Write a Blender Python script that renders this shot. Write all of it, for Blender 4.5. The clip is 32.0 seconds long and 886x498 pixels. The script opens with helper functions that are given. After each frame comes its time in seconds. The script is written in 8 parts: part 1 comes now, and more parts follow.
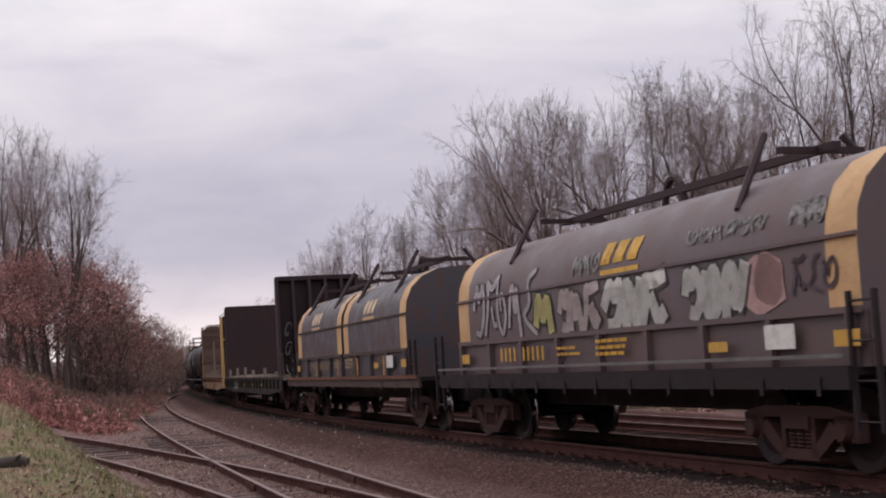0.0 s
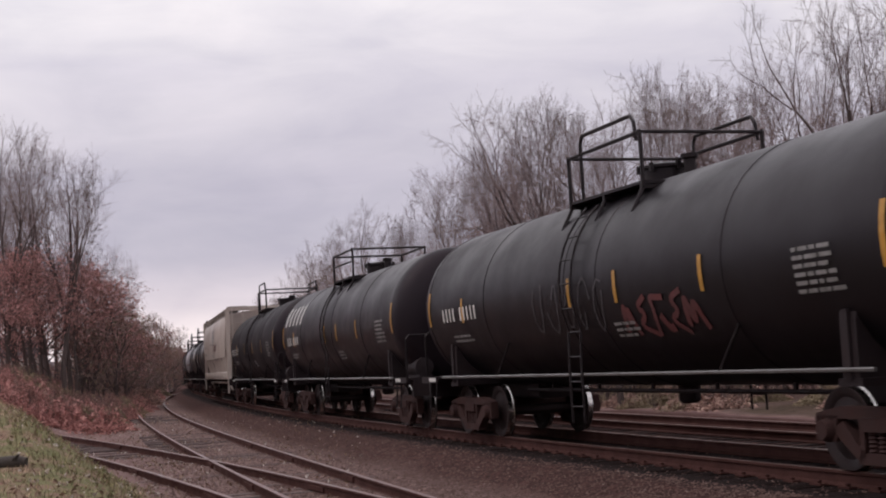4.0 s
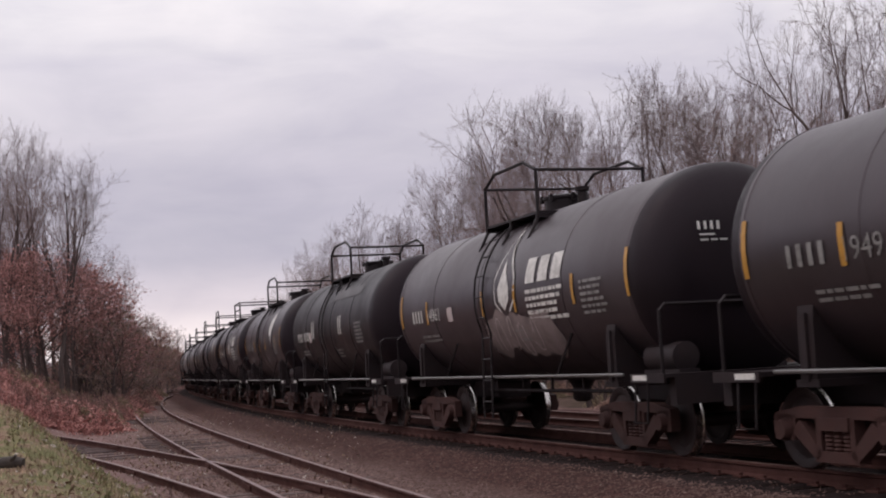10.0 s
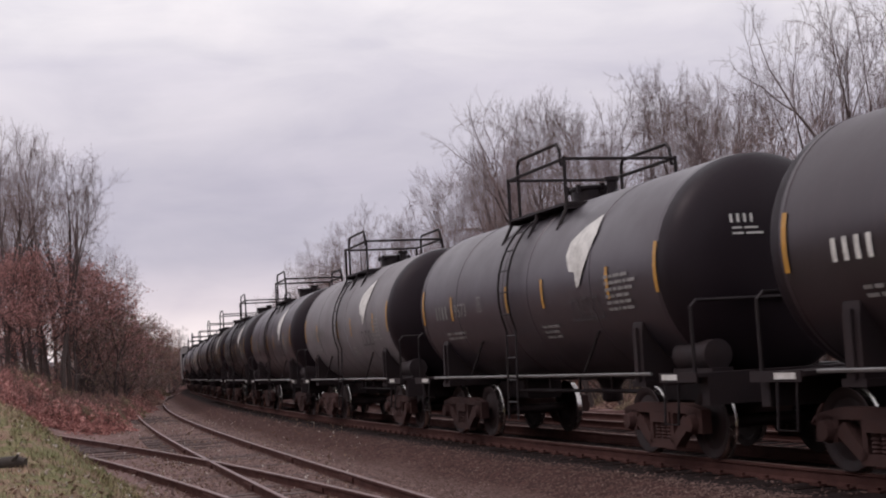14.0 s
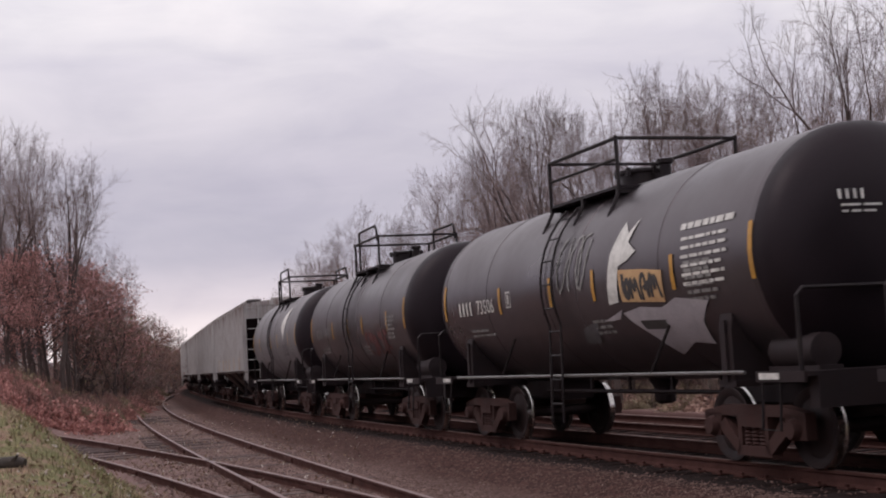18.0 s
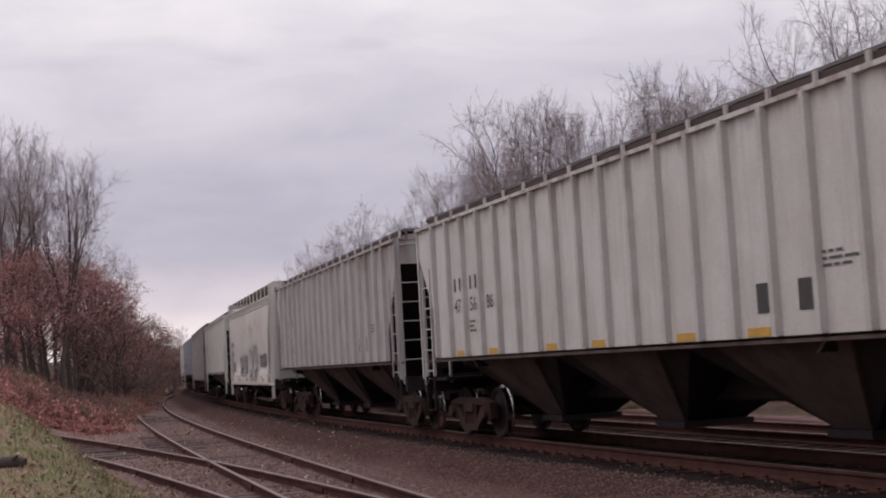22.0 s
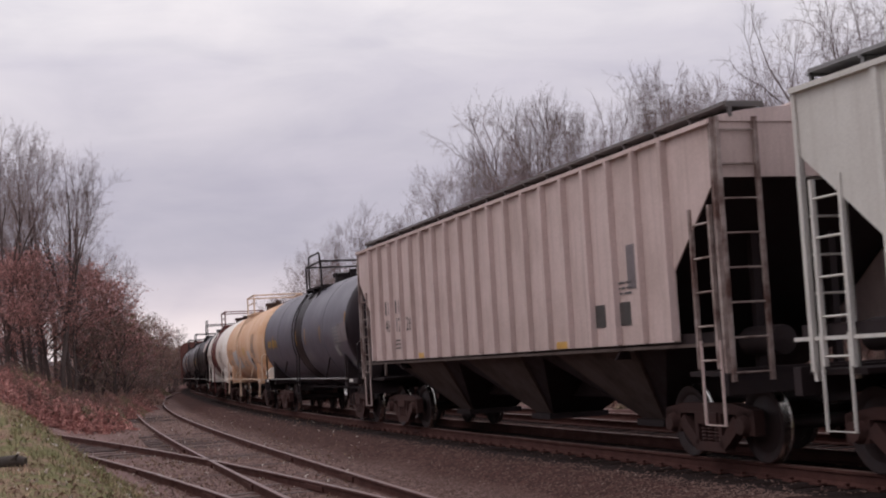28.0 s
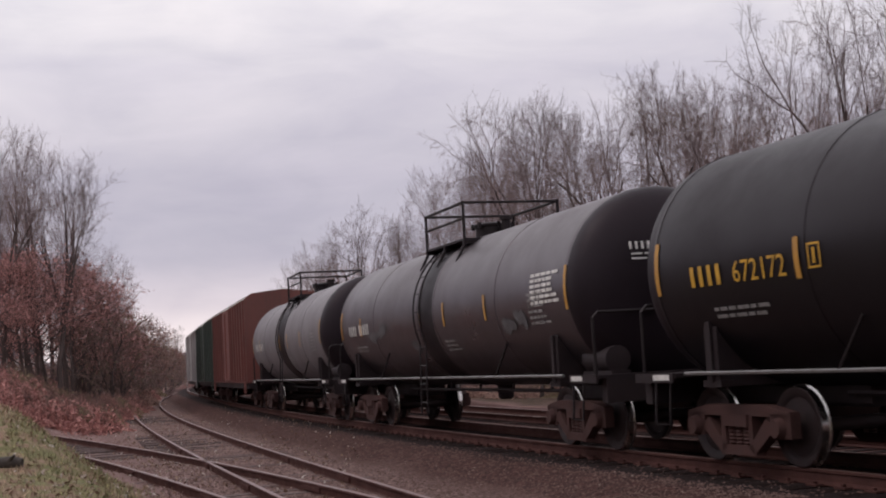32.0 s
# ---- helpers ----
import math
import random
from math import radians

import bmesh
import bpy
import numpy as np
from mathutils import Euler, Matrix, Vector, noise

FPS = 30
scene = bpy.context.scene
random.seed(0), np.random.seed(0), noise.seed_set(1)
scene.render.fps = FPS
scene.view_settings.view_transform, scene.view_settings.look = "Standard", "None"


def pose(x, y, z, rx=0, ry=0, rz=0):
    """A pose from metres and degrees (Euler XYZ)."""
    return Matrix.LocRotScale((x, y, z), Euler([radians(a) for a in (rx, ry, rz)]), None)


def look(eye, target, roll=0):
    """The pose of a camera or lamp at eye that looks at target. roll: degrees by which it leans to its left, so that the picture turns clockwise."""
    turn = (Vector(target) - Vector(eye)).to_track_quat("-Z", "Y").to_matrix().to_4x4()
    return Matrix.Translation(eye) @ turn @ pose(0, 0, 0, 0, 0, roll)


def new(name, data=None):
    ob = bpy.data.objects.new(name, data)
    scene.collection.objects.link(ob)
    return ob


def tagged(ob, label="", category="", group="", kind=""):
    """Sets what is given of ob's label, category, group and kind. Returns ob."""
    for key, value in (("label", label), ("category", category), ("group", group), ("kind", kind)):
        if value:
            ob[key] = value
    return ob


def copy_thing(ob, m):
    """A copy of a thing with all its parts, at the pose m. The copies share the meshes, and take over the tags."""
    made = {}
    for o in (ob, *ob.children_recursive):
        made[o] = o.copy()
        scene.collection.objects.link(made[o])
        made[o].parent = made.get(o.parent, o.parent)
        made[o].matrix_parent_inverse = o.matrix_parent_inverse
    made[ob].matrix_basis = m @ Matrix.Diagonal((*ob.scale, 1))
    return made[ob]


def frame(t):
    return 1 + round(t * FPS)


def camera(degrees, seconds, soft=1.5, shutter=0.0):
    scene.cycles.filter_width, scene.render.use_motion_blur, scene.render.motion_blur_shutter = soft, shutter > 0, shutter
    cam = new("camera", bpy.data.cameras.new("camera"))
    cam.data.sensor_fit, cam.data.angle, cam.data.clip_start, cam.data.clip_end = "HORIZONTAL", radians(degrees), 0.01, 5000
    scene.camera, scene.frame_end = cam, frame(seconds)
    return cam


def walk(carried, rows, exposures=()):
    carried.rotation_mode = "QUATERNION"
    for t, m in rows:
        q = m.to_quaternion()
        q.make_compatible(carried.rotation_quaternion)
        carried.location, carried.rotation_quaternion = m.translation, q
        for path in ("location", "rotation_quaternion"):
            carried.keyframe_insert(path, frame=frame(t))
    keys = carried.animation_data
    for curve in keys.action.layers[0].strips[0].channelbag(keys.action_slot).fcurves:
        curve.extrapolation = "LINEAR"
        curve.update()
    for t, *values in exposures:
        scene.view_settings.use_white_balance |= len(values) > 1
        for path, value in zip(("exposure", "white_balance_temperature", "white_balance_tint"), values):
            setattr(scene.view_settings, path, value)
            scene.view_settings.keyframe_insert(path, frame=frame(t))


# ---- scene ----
# The camera stands still by the line, held by hand: small turns only.
LENS = 36.6
EYE, TILT, ROLL, FOCAL = (0.0, 0.0, 1.427), 0.08339, -3.21, 2370.0
cam = camera(LENS, 32.0, soft=2.0, shutter=0.06)


def aim(dx, dy):
    """A point that the camera looks at, when it has turned dx to its left and dy up (in 1/FOCAL radians)."""
    a, b = -dx / FOCAL, TILT + dy / FOCAL
    return (100 * math.sin(a) * math.cos(b), 100 * math.cos(a) * math.cos(b), EYE[2] + 100 * math.sin(b))


walk(cam, [(t, look(EYE, aim(dx, dy), ROLL)) for t, dx, dy in (
    (0, 3.7, 0.0), (0.5, 2.4, -0.8), (1, 2.1, -0.9), (1.5, 2.2, -0.7), (2, 1.9, -1.0), (2.5, 2.0, -0.7),
    (3, 2.4, -0.2), (3.5, 1.5, -0.9), (5.5, 0.5, -0.5), (6, 0.0, -0.5), (6.5, -4.1, 0.2), (7, -2.9, 0.3),
    (7.5, -0.2, 0.2), (8, -1.5, -0.4), (8.5, 0.0, -0.4), (9, 0.0, 0.0), (9.5, -2.5, -0.5), (10, -3.4, 0.2),
    (10.5, -3.2, -0.4), (11, 0.0, -0.2), (11.5, 0.2, 0.0), (12, 0.3, -0.2), (12.5, 0.3, -0.2), (13, 0.0, 0.0),
    (13.5, 0.9, 0.0), (14, 0.0, 0.0), (14.5, -2.6, 0.0), (16.5, -0.3, 0.9), (17, 0.3, 1.5), (17.5, 0.3, 1.5),
    (18, -0.8, 0.3), (18.5, -0.9, 0.2), (19, -1.0, 0.0), (19.5, -1.5, 0.2), (20, -1.2, -0.2), (20.5, 0.7, -0.2),
    (21, -0.5, 0.0), (21.5, -0.5, 0.0), (22, -0.5, 0.0), (22.5, -0.7, 0.0), (23, -0.7, 0.0), (23.5, 1.2, 1.2),
    (24, 0.2, 0.3), (24.5, -0.2, 0.0), (25, -1.7, -1.5), (25.5, -0.4, -1.5), (27.5, -0.8, -0.5), (28, -0.2, -1.4),
    (28.5, -2.7, 0.0), (29, 1.4, 0.2), (29.5, -7.8, 3.1), (30, -3.9, 1.7), (30.5, -4.6, 2.6), (31, -1.5, 0.5),
    (31.5, -8.3, 0.3), (32, -5.8, 0.0),
)], exposures=((0.0, 0.04, 6550, 14), (18.0, 0.04, 6550, 14), (21.5, -0.04, 6550, 14), (27.0, -0.04, 6550, 14), (32.0, 0.0, 6550, 14)))

# ---- light: an overcast winter afternoon ----
SUN_H, SUN_A = radians(58), radians(262)
world = bpy.data.worlds.new("overcast_sky")
scene.world = world
world.use_nodes = True


def link(nt, a, b):
    nt.links.new(a, b)


def node(nt, kind, **sets):
    n = nt.nodes.new(kind)
    for k, v in sets.items():
        n.inputs[k].default_value = v
    return n


def ramp(nt, fac, stops):
    r = nt.nodes.new("ShaderNodeValToRGB")
    els = r.color_ramp.elements
    while len(els) < len(stops):
        els.new(0.5)
    for e, (p, c) in zip(els, stops):
        e.position = p
        e.color = (*c, 1) if len(c) == 3 else c
    link(nt, fac, r.inputs[0])
    return r.outputs[0]


def mix(nt, fac, a, b, how="MIX"):
    m = nt.nodes.new("ShaderNodeMix")
    m.data_type, m.blend_type = "RGBA", how
    for sock, val in ((m.inputs[0], fac), (m.inputs[6], a), (m.inputs[7], b)):
        if isinstance(val, (int, float)):
            sock.default_value = val
        elif isinstance(val, tuple):
            sock.default_value = (*val, 1)
        else:
            link(nt, val, sock)
    return m.outputs[2]


def build_sky():
    nt = world.node_tree
    nt.nodes.clear()
    out = nt.nodes.new("ShaderNodeOutputWorld")
    bg = nt.nodes.new("ShaderNodeBackground")
    sky = nt.nodes.new("ShaderNodeTexSky")
    sky.sky_type, sky.sun_disc, sky.sun_elevation, sky.sun_rotation = "NISHITA", False, SUN_H, SUN_A
    sky_dim = mix(nt, 1.0, sky.outputs[0], (0.1, 0.1, 0.1), "MULTIPLY")
    tc = nt.nodes.new("ShaderNodeTexCoord")
    sep = nt.nodes.new("ShaderNodeSeparateXYZ")
    link(nt, tc.outputs["Generated"], sep.inputs[0])
    # height over the horizon: pale rosy band, lavender belly of the clouds, white above
    veil = ramp(nt, sep.outputs["Z"], [(0.0, (0.74, 0.66, 0.68)), (0.028, (0.82, 0.73, 0.75)), (0.05, (0.57, 0.515, 0.575)), (0.085, (0.43, 0.402, 0.478)),
                                       (0.14, (0.48, 0.447, 0.515)), (0.20, (0.64, 0.60, 0.645)), (0.27, (0.76, 0.725, 0.75)), (0.5, (0.76, 0.735, 0.775)), (1.0, (0.86, 0.835, 0.88))])
    mp = node(nt, "ShaderNodeMapping", Scale=(1.6, 1.6, 5.5), Location=(0.3, 0.1, 0.2), Rotation=(0.03, 0.06, 0))
    link(nt, tc.outputs["Generated"], mp.inputs[0])
    n1 = node(nt, "ShaderNodeTexNoise", Scale=2.2, Detail=7.0, Roughness=0.52, Distortion=0.5)
    link(nt, mp.outputs[0], n1.inputs["Vector"])
    mp2 = node(nt, "ShaderNodeMapping", Scale=(3.0, 3.0, 8.0), Location=(1.3, 0.7, 0.4))
    link(nt, tc.outputs["Generated"], mp2.inputs[0])
    n2 = node(nt, "ShaderNodeTexNoise", Scale=3.0, Detail=6.0, Roughness=0.55, Distortion=0.8)
    link(nt, mp2.outputs[0], n2.inputs["Vector"])
    cloud = mix(nt, 1.0, veil, ramp(nt, n1.outputs[0], [(0.3, (0.86, 0.86, 0.9)), (0.5, (1.0, 1.0, 1.0)), (0.72, (1.17, 1.15, 1.12))]), "MULTIPLY")
    cloud = mix(nt, 1.0, cloud, ramp(nt, n2.outputs[0], [(0.3, (0.92, 0.935, 0.94)), (0.5, (0.99, 1.005, 0.99)), (0.7, (1.05, 1.06, 1.04))]), "MULTIPLY")
    link(nt, mix(nt, 0.9, sky_dim, cloud), bg.inputs[0])
    bg.inputs[1].default_value = 1.2
    link(nt, bg.outputs[0], out.inputs[0])


build_sky()
sun = new("sun", bpy.data.lights.new("sun", "SUN"))
sun.data.energy, sun.data.angle, sun.data.color = 0.7, radians(30), (1.0, 0.93, 0.88)
sun.matrix_world = look((0, 0, 60), (60 * math.cos(SUN_H) * -math.sin(SUN_A), 60 * math.cos(SUN_H) * -math.cos(SUN_A), 60 - 60 * math.sin(SUN_H)))
scene.view_settings.exposure = 0.0

# ---- materials ----


def mat(name, color, rough=0.6, metal=0.0, dirt=(0.06, 0.05, 0.042), amount=0.35, scale=1.2, fine=30.0, bump=0.15, streak=0.0, rand=0.0, dirt_at=0.5, grain=0.13, shine=0.5, top_rust=None):
    m = bpy.data.materials.new(name)
    m.use_nodes = True
    nt = m.node_tree
    b = nt.nodes["Principled BSDF"]
    tc = nt.nodes.new("ShaderNodeTexCoord")
    info = nt.nodes.new("ShaderNodeObjectInfo")
    shift = nt.nodes.new("ShaderNodeVectorMath")
    shift.operation = "MULTIPLY_ADD"
    link(nt, info.outputs["Random"], shift.inputs[0])
    shift.inputs[1].default_value = (37.0, 11.0, 23.0)
    link(nt, tc.outputs["Object"], shift.inputs[2])
    big = node(nt, "ShaderNodeTexNoise", Scale=scale, Detail=6.0, Roughness=0.62)
    link(nt, shift.outputs[0], big.inputs["Vector"])
    small = node(nt, "ShaderNodeTexNoise", Scale=fine, Detail=5.0, Roughness=0.7)
    link(nt, shift.outputs[0], small.inputs["Vector"])
    g = grain
    col = mix(nt, 1.0, color, ramp(nt, small.outputs[0], [(0.25, (1 - g, 1 - g, 1 - g)), (0.75, (1 + g, 1 + g, 1 + g))]), "MULTIPLY")
    col = mix(nt, ramp(nt, big.outputs[0], [(dirt_at - 0.08, (0, 0, 0)), (dirt_at + 0.22, (amount, amount, amount))]), col, dirt)
    if streak:
        mp = node(nt, "ShaderNodeMapping", Scale=(3.2, 3.2, 0.22))
        link(nt, shift.outputs[0], mp.inputs[0])
        st = node(nt, "ShaderNodeTexNoise", Scale=2.0, Detail=5.0, Roughness=0.7)
        link(nt, mp.outputs[0], st.inputs["Vector"])
        col = mix(nt, ramp(nt, st.outputs[0], [(0.48 if streak < 1 else 0.47, (0, 0, 0)), (0.72 if streak < 1 else 0.57, (streak, streak, streak))]), col, dirt)
    if top_rust:
        # rust that has run down from the roof edge, by height on the car
        sep = nt.nodes.new("ShaderNodeSeparateXYZ")
        link(nt, tc.outputs["Object"], sep.inputs[0])
        mp = node(nt, "ShaderNodeMapping", Scale=(1.9, 1.9, 0.16))
        link(nt, shift.outputs[0], mp.inputs[0])
        runs = node(nt, "ShaderNodeTexNoise", Scale=2.0, Detail=5.0, Roughness=0.65)
        link(nt, mp.outputs[0], runs.inputs["Vector"])
        high = node(nt, "ShaderNodeMapRange")
        high.inputs[1].default_value, high.inputs[2].default_value = top_rust
        link(nt, sep.outputs["Z"], high.inputs[0])
        both = nt.nodes.new("ShaderNodeMath")
        both.operation = "MULTIPLY"
        link(nt, ramp(nt, runs.outputs[0], [(0.44, (0, 0, 0)), (0.64, (0.75, 0.75, 0.75))]), both.inputs[0])
        link(nt, high.outputs[0], both.inputs[1])
        col = mix(nt, both.outputs[0], col, (0.16, 0.088, 0.07))
    if rand:
        hsv = nt.nodes.new("ShaderNodeHueSaturation")
        mr = node(nt, "ShaderNodeMapRange")
        mr.inputs[3].default_value, mr.inputs[4].default_value = 1 - rand, 1 + rand
        link(nt, info.outputs["Random"], mr.inputs[0])
        link(nt, mr.outputs[0], hsv.inputs["Value"])
        link(nt, col, hsv.inputs["Color"])
        col = hsv.outputs[0]
    link(nt, col, b.inputs["Base Color"])
    b.inputs["Metallic"].default_value = metal
    b.inputs["Specular IOR Level"].default_value = shine
    if metal == 0 and shine != 0.5:
        b.inputs["Specular Tint"].default_value = (1.0, 0.86, 0.93, 1)
    lo, hi = max(0.05, rough - 0.12), min(1.0, rough + 0.12)
    link(nt, ramp(nt, big.outputs[0], [(0.3, (lo,) * 3), (0.7, (hi,) * 3)]), b.inputs["Roughness"])
    if bump:
        bp = node(nt, "ShaderNodeBump", Strength=bump, Distance=0.02)
        link(nt, small.outputs[0], bp.inputs["Height"])
        link(nt, bp.outputs[0], b.inputs["Normal"])
    return m


RUST = (0.11, 0.055, 0.035)
GRIME = (0.045, 0.038, 0.035)
M = dict(
    black=mat("black_tank_paint", (0.0055, 0.0046, 0.0058), 0.42, dirt=(0.0138, 0.011, 0.0128), amount=0.4, scale=0.7, streak=0.25, bump=0.05, rand=0.12, shine=0.3),
    matte=mat("dull_black_tank_paint", (0.0111, 0.0089, 0.0108), 0.6, dirt=(0.0169, 0.0132, 0.0151), amount=0.4, scale=0.7, streak=0.25, bump=0.05, shine=0.18),
    charcoal=mat("charcoal_tank_paint", (0.0244, 0.0205, 0.0223), 0.38, dirt=(0.0549, 0.0427, 0.0451), amount=0.4, scale=0.5, streak=0.22, bump=0.05, rand=0.15, shine=1.0),
    brownblack=mat("brown_black_tank_paint", (0.0155, 0.0118, 0.0137), 0.4, dirt=(0.037, 0.0265, 0.0285), amount=0.55, scale=0.45, streak=0.35, bump=0.05, rand=0.2, shine=0.75),
    soot=mat("sooty_brown_tank_paint", (0.0105, 0.0062, 0.006), 0.48, dirt=(0.03, 0.016, 0.0135), amount=0.6, scale=0.4, streak=0.4, bump=0.05, shine=0.3),
    slate=mat("blue_grey_tank_paint", (0.022, 0.0198, 0.0245), 0.38, dirt=(0.039, 0.032, 0.036), amount=0.4, scale=0.5, streak=0.22, bump=0.05, shine=1.0),
    steelblue=mat("steel_blue_tank_paint", (0.0540, 0.0585, 0.0810), 0.44, dirt=(0.0930, 0.0900, 0.1110), amount=0.5, scale=0.5, streak=0.3, bump=0.05, shine=1.0),
    flatside=mat("dark_greenish_sill_steel", (0.021, 0.0175, 0.0165), 0.6, dirt=(0.036, 0.031, 0.022), amount=0.6, scale=1.3, streak=0.4, bump=0.08, shine=0.25),
    grey=mat("grey_tank_paint", (0.158, 0.15, 0.156), 0.5, dirt=(0.1, 0.09, 0.092), amount=0.5, scale=0.5, streak=0.3, bump=0.05, shine=0.7),
    pale=mat("pale_grey_tank_paint", (0.2, 0.192, 0.205), 0.5, dirt=(0.12, 0.108, 0.108), amount=0.45, scale=0.5, streak=0.3, bump=0.05, shine=0.7),
    buff=mat("faded_orange_tank_paint", (0.6, 0.34, 0.19), 0.6, dirt=(0.72, 0.54, 0.41), amount=0.8, scale=0.7, streak=0.85, bump=0.04),
    creamrail=mat("faded_cream_pipe", (0.66, 0.5, 0.38), 0.6, dirt=(0.5, 0.3, 0.18), amount=0.5, scale=3, bump=0.03),
    tanwalk=mat("rusty_tan_roof_walk", (0.21, 0.165, 0.145), 0.75, dirt=(0.12, 0.085, 0.07), amount=0.5, scale=2, bump=0.2),
    white=mat("white_tank_paint", (0.82, 0.78, 0.74), 0.5, dirt=(0.5, 0.35, 0.24), amount=0.5, scale=0.6, streak=0.3, bump=0.04),
    maroon=mat("maroon_paint", (0.15, 0.035, 0.032), 0.55, dirt=(0.09, 0.05, 0.04), amount=0.4, scale=0.7, bump=0.05),
    hopper_tan=mat("tan_grey_hopper_paint", (0.5742, 0.4488, 0.4282), 0.62, dirt=(0.2552, 0.1844, 0.1552), amount=0.45, scale=0.7, streak=0.4, bump=0.06),
    hopper_grey=mat("light_grey_hopper_paint", (0.43, 0.408, 0.402), 0.6, dirt=(0.2, 0.163, 0.152), amount=0.5, scale=0.6, streak=0.6, bump=0.06, rand=0.1, top_rust=(3.35, 4.0)),
    hopper_light=mat("pale_washed_hopper_paint", (0.56, 0.535, 0.525), 0.6, dirt=(0.3, 0.25, 0.23), amount=0.4, scale=0.6, streak=0.4, bump=0.06, rand=0.06, top_rust=(3.7, 4.0)),
    rib_grey=mat("washed_grey_rib_paint", (0.5, 0.475, 0.468), 0.6, dirt=(0.26, 0.19, 0.165), amount=0.4, scale=1.5, bump=0.05, top_rust=(3.3, 4.0)),
    # dark brown that paints the shaded gap below the roof walk
    walkedge=mat("rusty_brown_walk_edge", (0.06, 0.036, 0.033), 0.8, dirt=(0.03, 0.02, 0.019), amount=0.5, scale=2, bump=0.2),
    hopper_pale=mat("pale_grey_hopper_paint", (0.6, 0.585, 0.555), 0.58, dirt=(0.34, 0.3, 0.275), amount=0.35, scale=0.6, streak=0.3, bump=0.05),
    hopper_cream=mat("cream_hopper_paint", (0.53, 0.46, 0.405), 0.42, dirt=(0.29, 0.215, 0.17), amount=0.5, scale=0.5, streak=0.22, bump=0.03, shine=0.8),
    hopper_white=mat("white_hopper_paint", (0.6, 0.575, 0.56), 0.52, dirt=(0.36, 0.27, 0.19), amount=0.3, scale=0.5, streak=0.22, bump=0.04),
    hopper_brown=mat("streaked_rusty_hopper_paint", (0.37, 0.32, 0.285), 0.65, dirt=(0.07, 0.04, 0.032), amount=0.85, scale=1.0, dirt_at=0.47, streak=0.8, bump=0.08, top_rust=(2.8, 4.1)),
    hopper_blue=mat("grey_blue_hopper_paint", (0.3750, 0.3850, 0.4240), 0.6, dirt=(0.2000, 0.1760, 0.1802), amount=0.4, scale=0.7, streak=0.4, bump=0.05),
    hood=mat("faded_brown_black_steel", (0.105, 0.078, 0.085), 0.46, dirt=(0.15, 0.085, 0.072), amount=0.6, scale=1.3, streak=0.3, bump=0.08, shine=0.5),
    bluehood=mat("faded_blue_grey_steel", (0.06, 0.057, 0.068), 0.44, dirt=(0.115, 0.045, 0.033), amount=1.0, scale=2.6, dirt_at=0.56, streak=0.35, bump=0.08, shine=0.5),
    creammark=mat("faded_cream_lettering", (0.66, 0.52, 0.36), 0.6, dirt=(0.3, 0.17, 0.1), amount=0.5, scale=4, bump=0),
    oldgold=mat("worn_tan_stencil_paint", (0.36, 0.25, 0.12), 0.6, dirt=(0.12, 0.08, 0.06), amount=0.7, scale=6, bump=0),
    band=mat("faded_tan_yellow_band", (0.57, 0.36, 0.18), 0.6, dirt=(0.36, 0.17, 0.08), amount=0.5, scale=2.0, bump=0.05),
    # darker than most shells; set on the heads of the dark tanks
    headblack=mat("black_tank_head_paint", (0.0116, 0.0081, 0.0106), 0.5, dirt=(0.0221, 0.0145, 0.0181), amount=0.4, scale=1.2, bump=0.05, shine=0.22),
    valve=mat("dark_rusty_valves", (0.05, 0.03, 0.025), 0.7, dirt=(0.1, 0.055, 0.04), amount=0.6, scale=5, bump=0.2),
    yellow=mat("faded_yellow_paint", (0.47, 0.305, 0.165), 0.65, dirt=(0.16, 0.085, 0.058), amount=0.85, scale=1.4, dirt_at=0.44, streak=0.7, bump=0.06),
    yellowframe=mat("worn_yellow_frame_paint", (0.52, 0.31, 0.11), 0.6, dirt=(0.2, 0.11, 0.06), amount=0.5, scale=2.2, streak=0.3, bump=0.06),
    orange=mat("reflective_yellow_tape", (0.5, 0.25, 0.04), 0.45, amount=0.3, scale=4, bump=0),
    mark=mat("white_stencil_paint", (0.68, 0.66, 0.63), 0.6, amount=0.4, scale=5, bump=0),
    dimmark=mat("worn_white_stencil_paint", (0.26, 0.25, 0.245), 0.6, amount=0.6, scale=6, bump=0),
    darkmark=mat("dark_stencil_paint", (0.05, 0.045, 0.045), 0.6, amount=0.4, scale=5, bump=0),
    goldmark=mat("gold_stencil_paint", (0.6, 0.33, 0.03), 0.5, amount=0.4, scale=5, bump=0),
    redmark=mat("red_paint", (0.42, 0.04, 0.05), 0.55, amount=0.3, scale=5, bump=0),
    rustmark=mat("rust_orange_stain", (0.40, 0.17, 0.06), 0.7, dirt=(0.5, 0.4, 0.28), amount=0.7, scale=4, bump=0),
    rustsmear=mat("pale_rust_smear", (0.56, 0.44, 0.345), 0.7, dirt=(0.6, 0.55, 0.5), amount=0.9, scale=2.2, bump=0),
    slatemark=mat("dull_slate_paint", (0.1, 0.1, 0.135), 0.55, amount=0.4, scale=3, bump=0),
    bluemark=mat("blue_paint", (0.055, 0.065, 0.16), 0.55, amount=0.3, scale=5, bump=0),
    pinkmark=mat("pink_spray_paint", (0.42, 0.25, 0.24), 0.6, dirt=(0.2, 0.13, 0.13), amount=0.5, scale=3, bump=0),
    greymark=mat("grey_spray_paint", (0.0800, 0.0760, 0.0798), 0.6, dirt=(0.1280, 0.1200, 0.1260), amount=0.6, scale=3, bump=0),
    greenmark=mat("green_paint", (0.10, 0.15, 0.06), 0.6, amount=0.4, scale=3, bump=0),
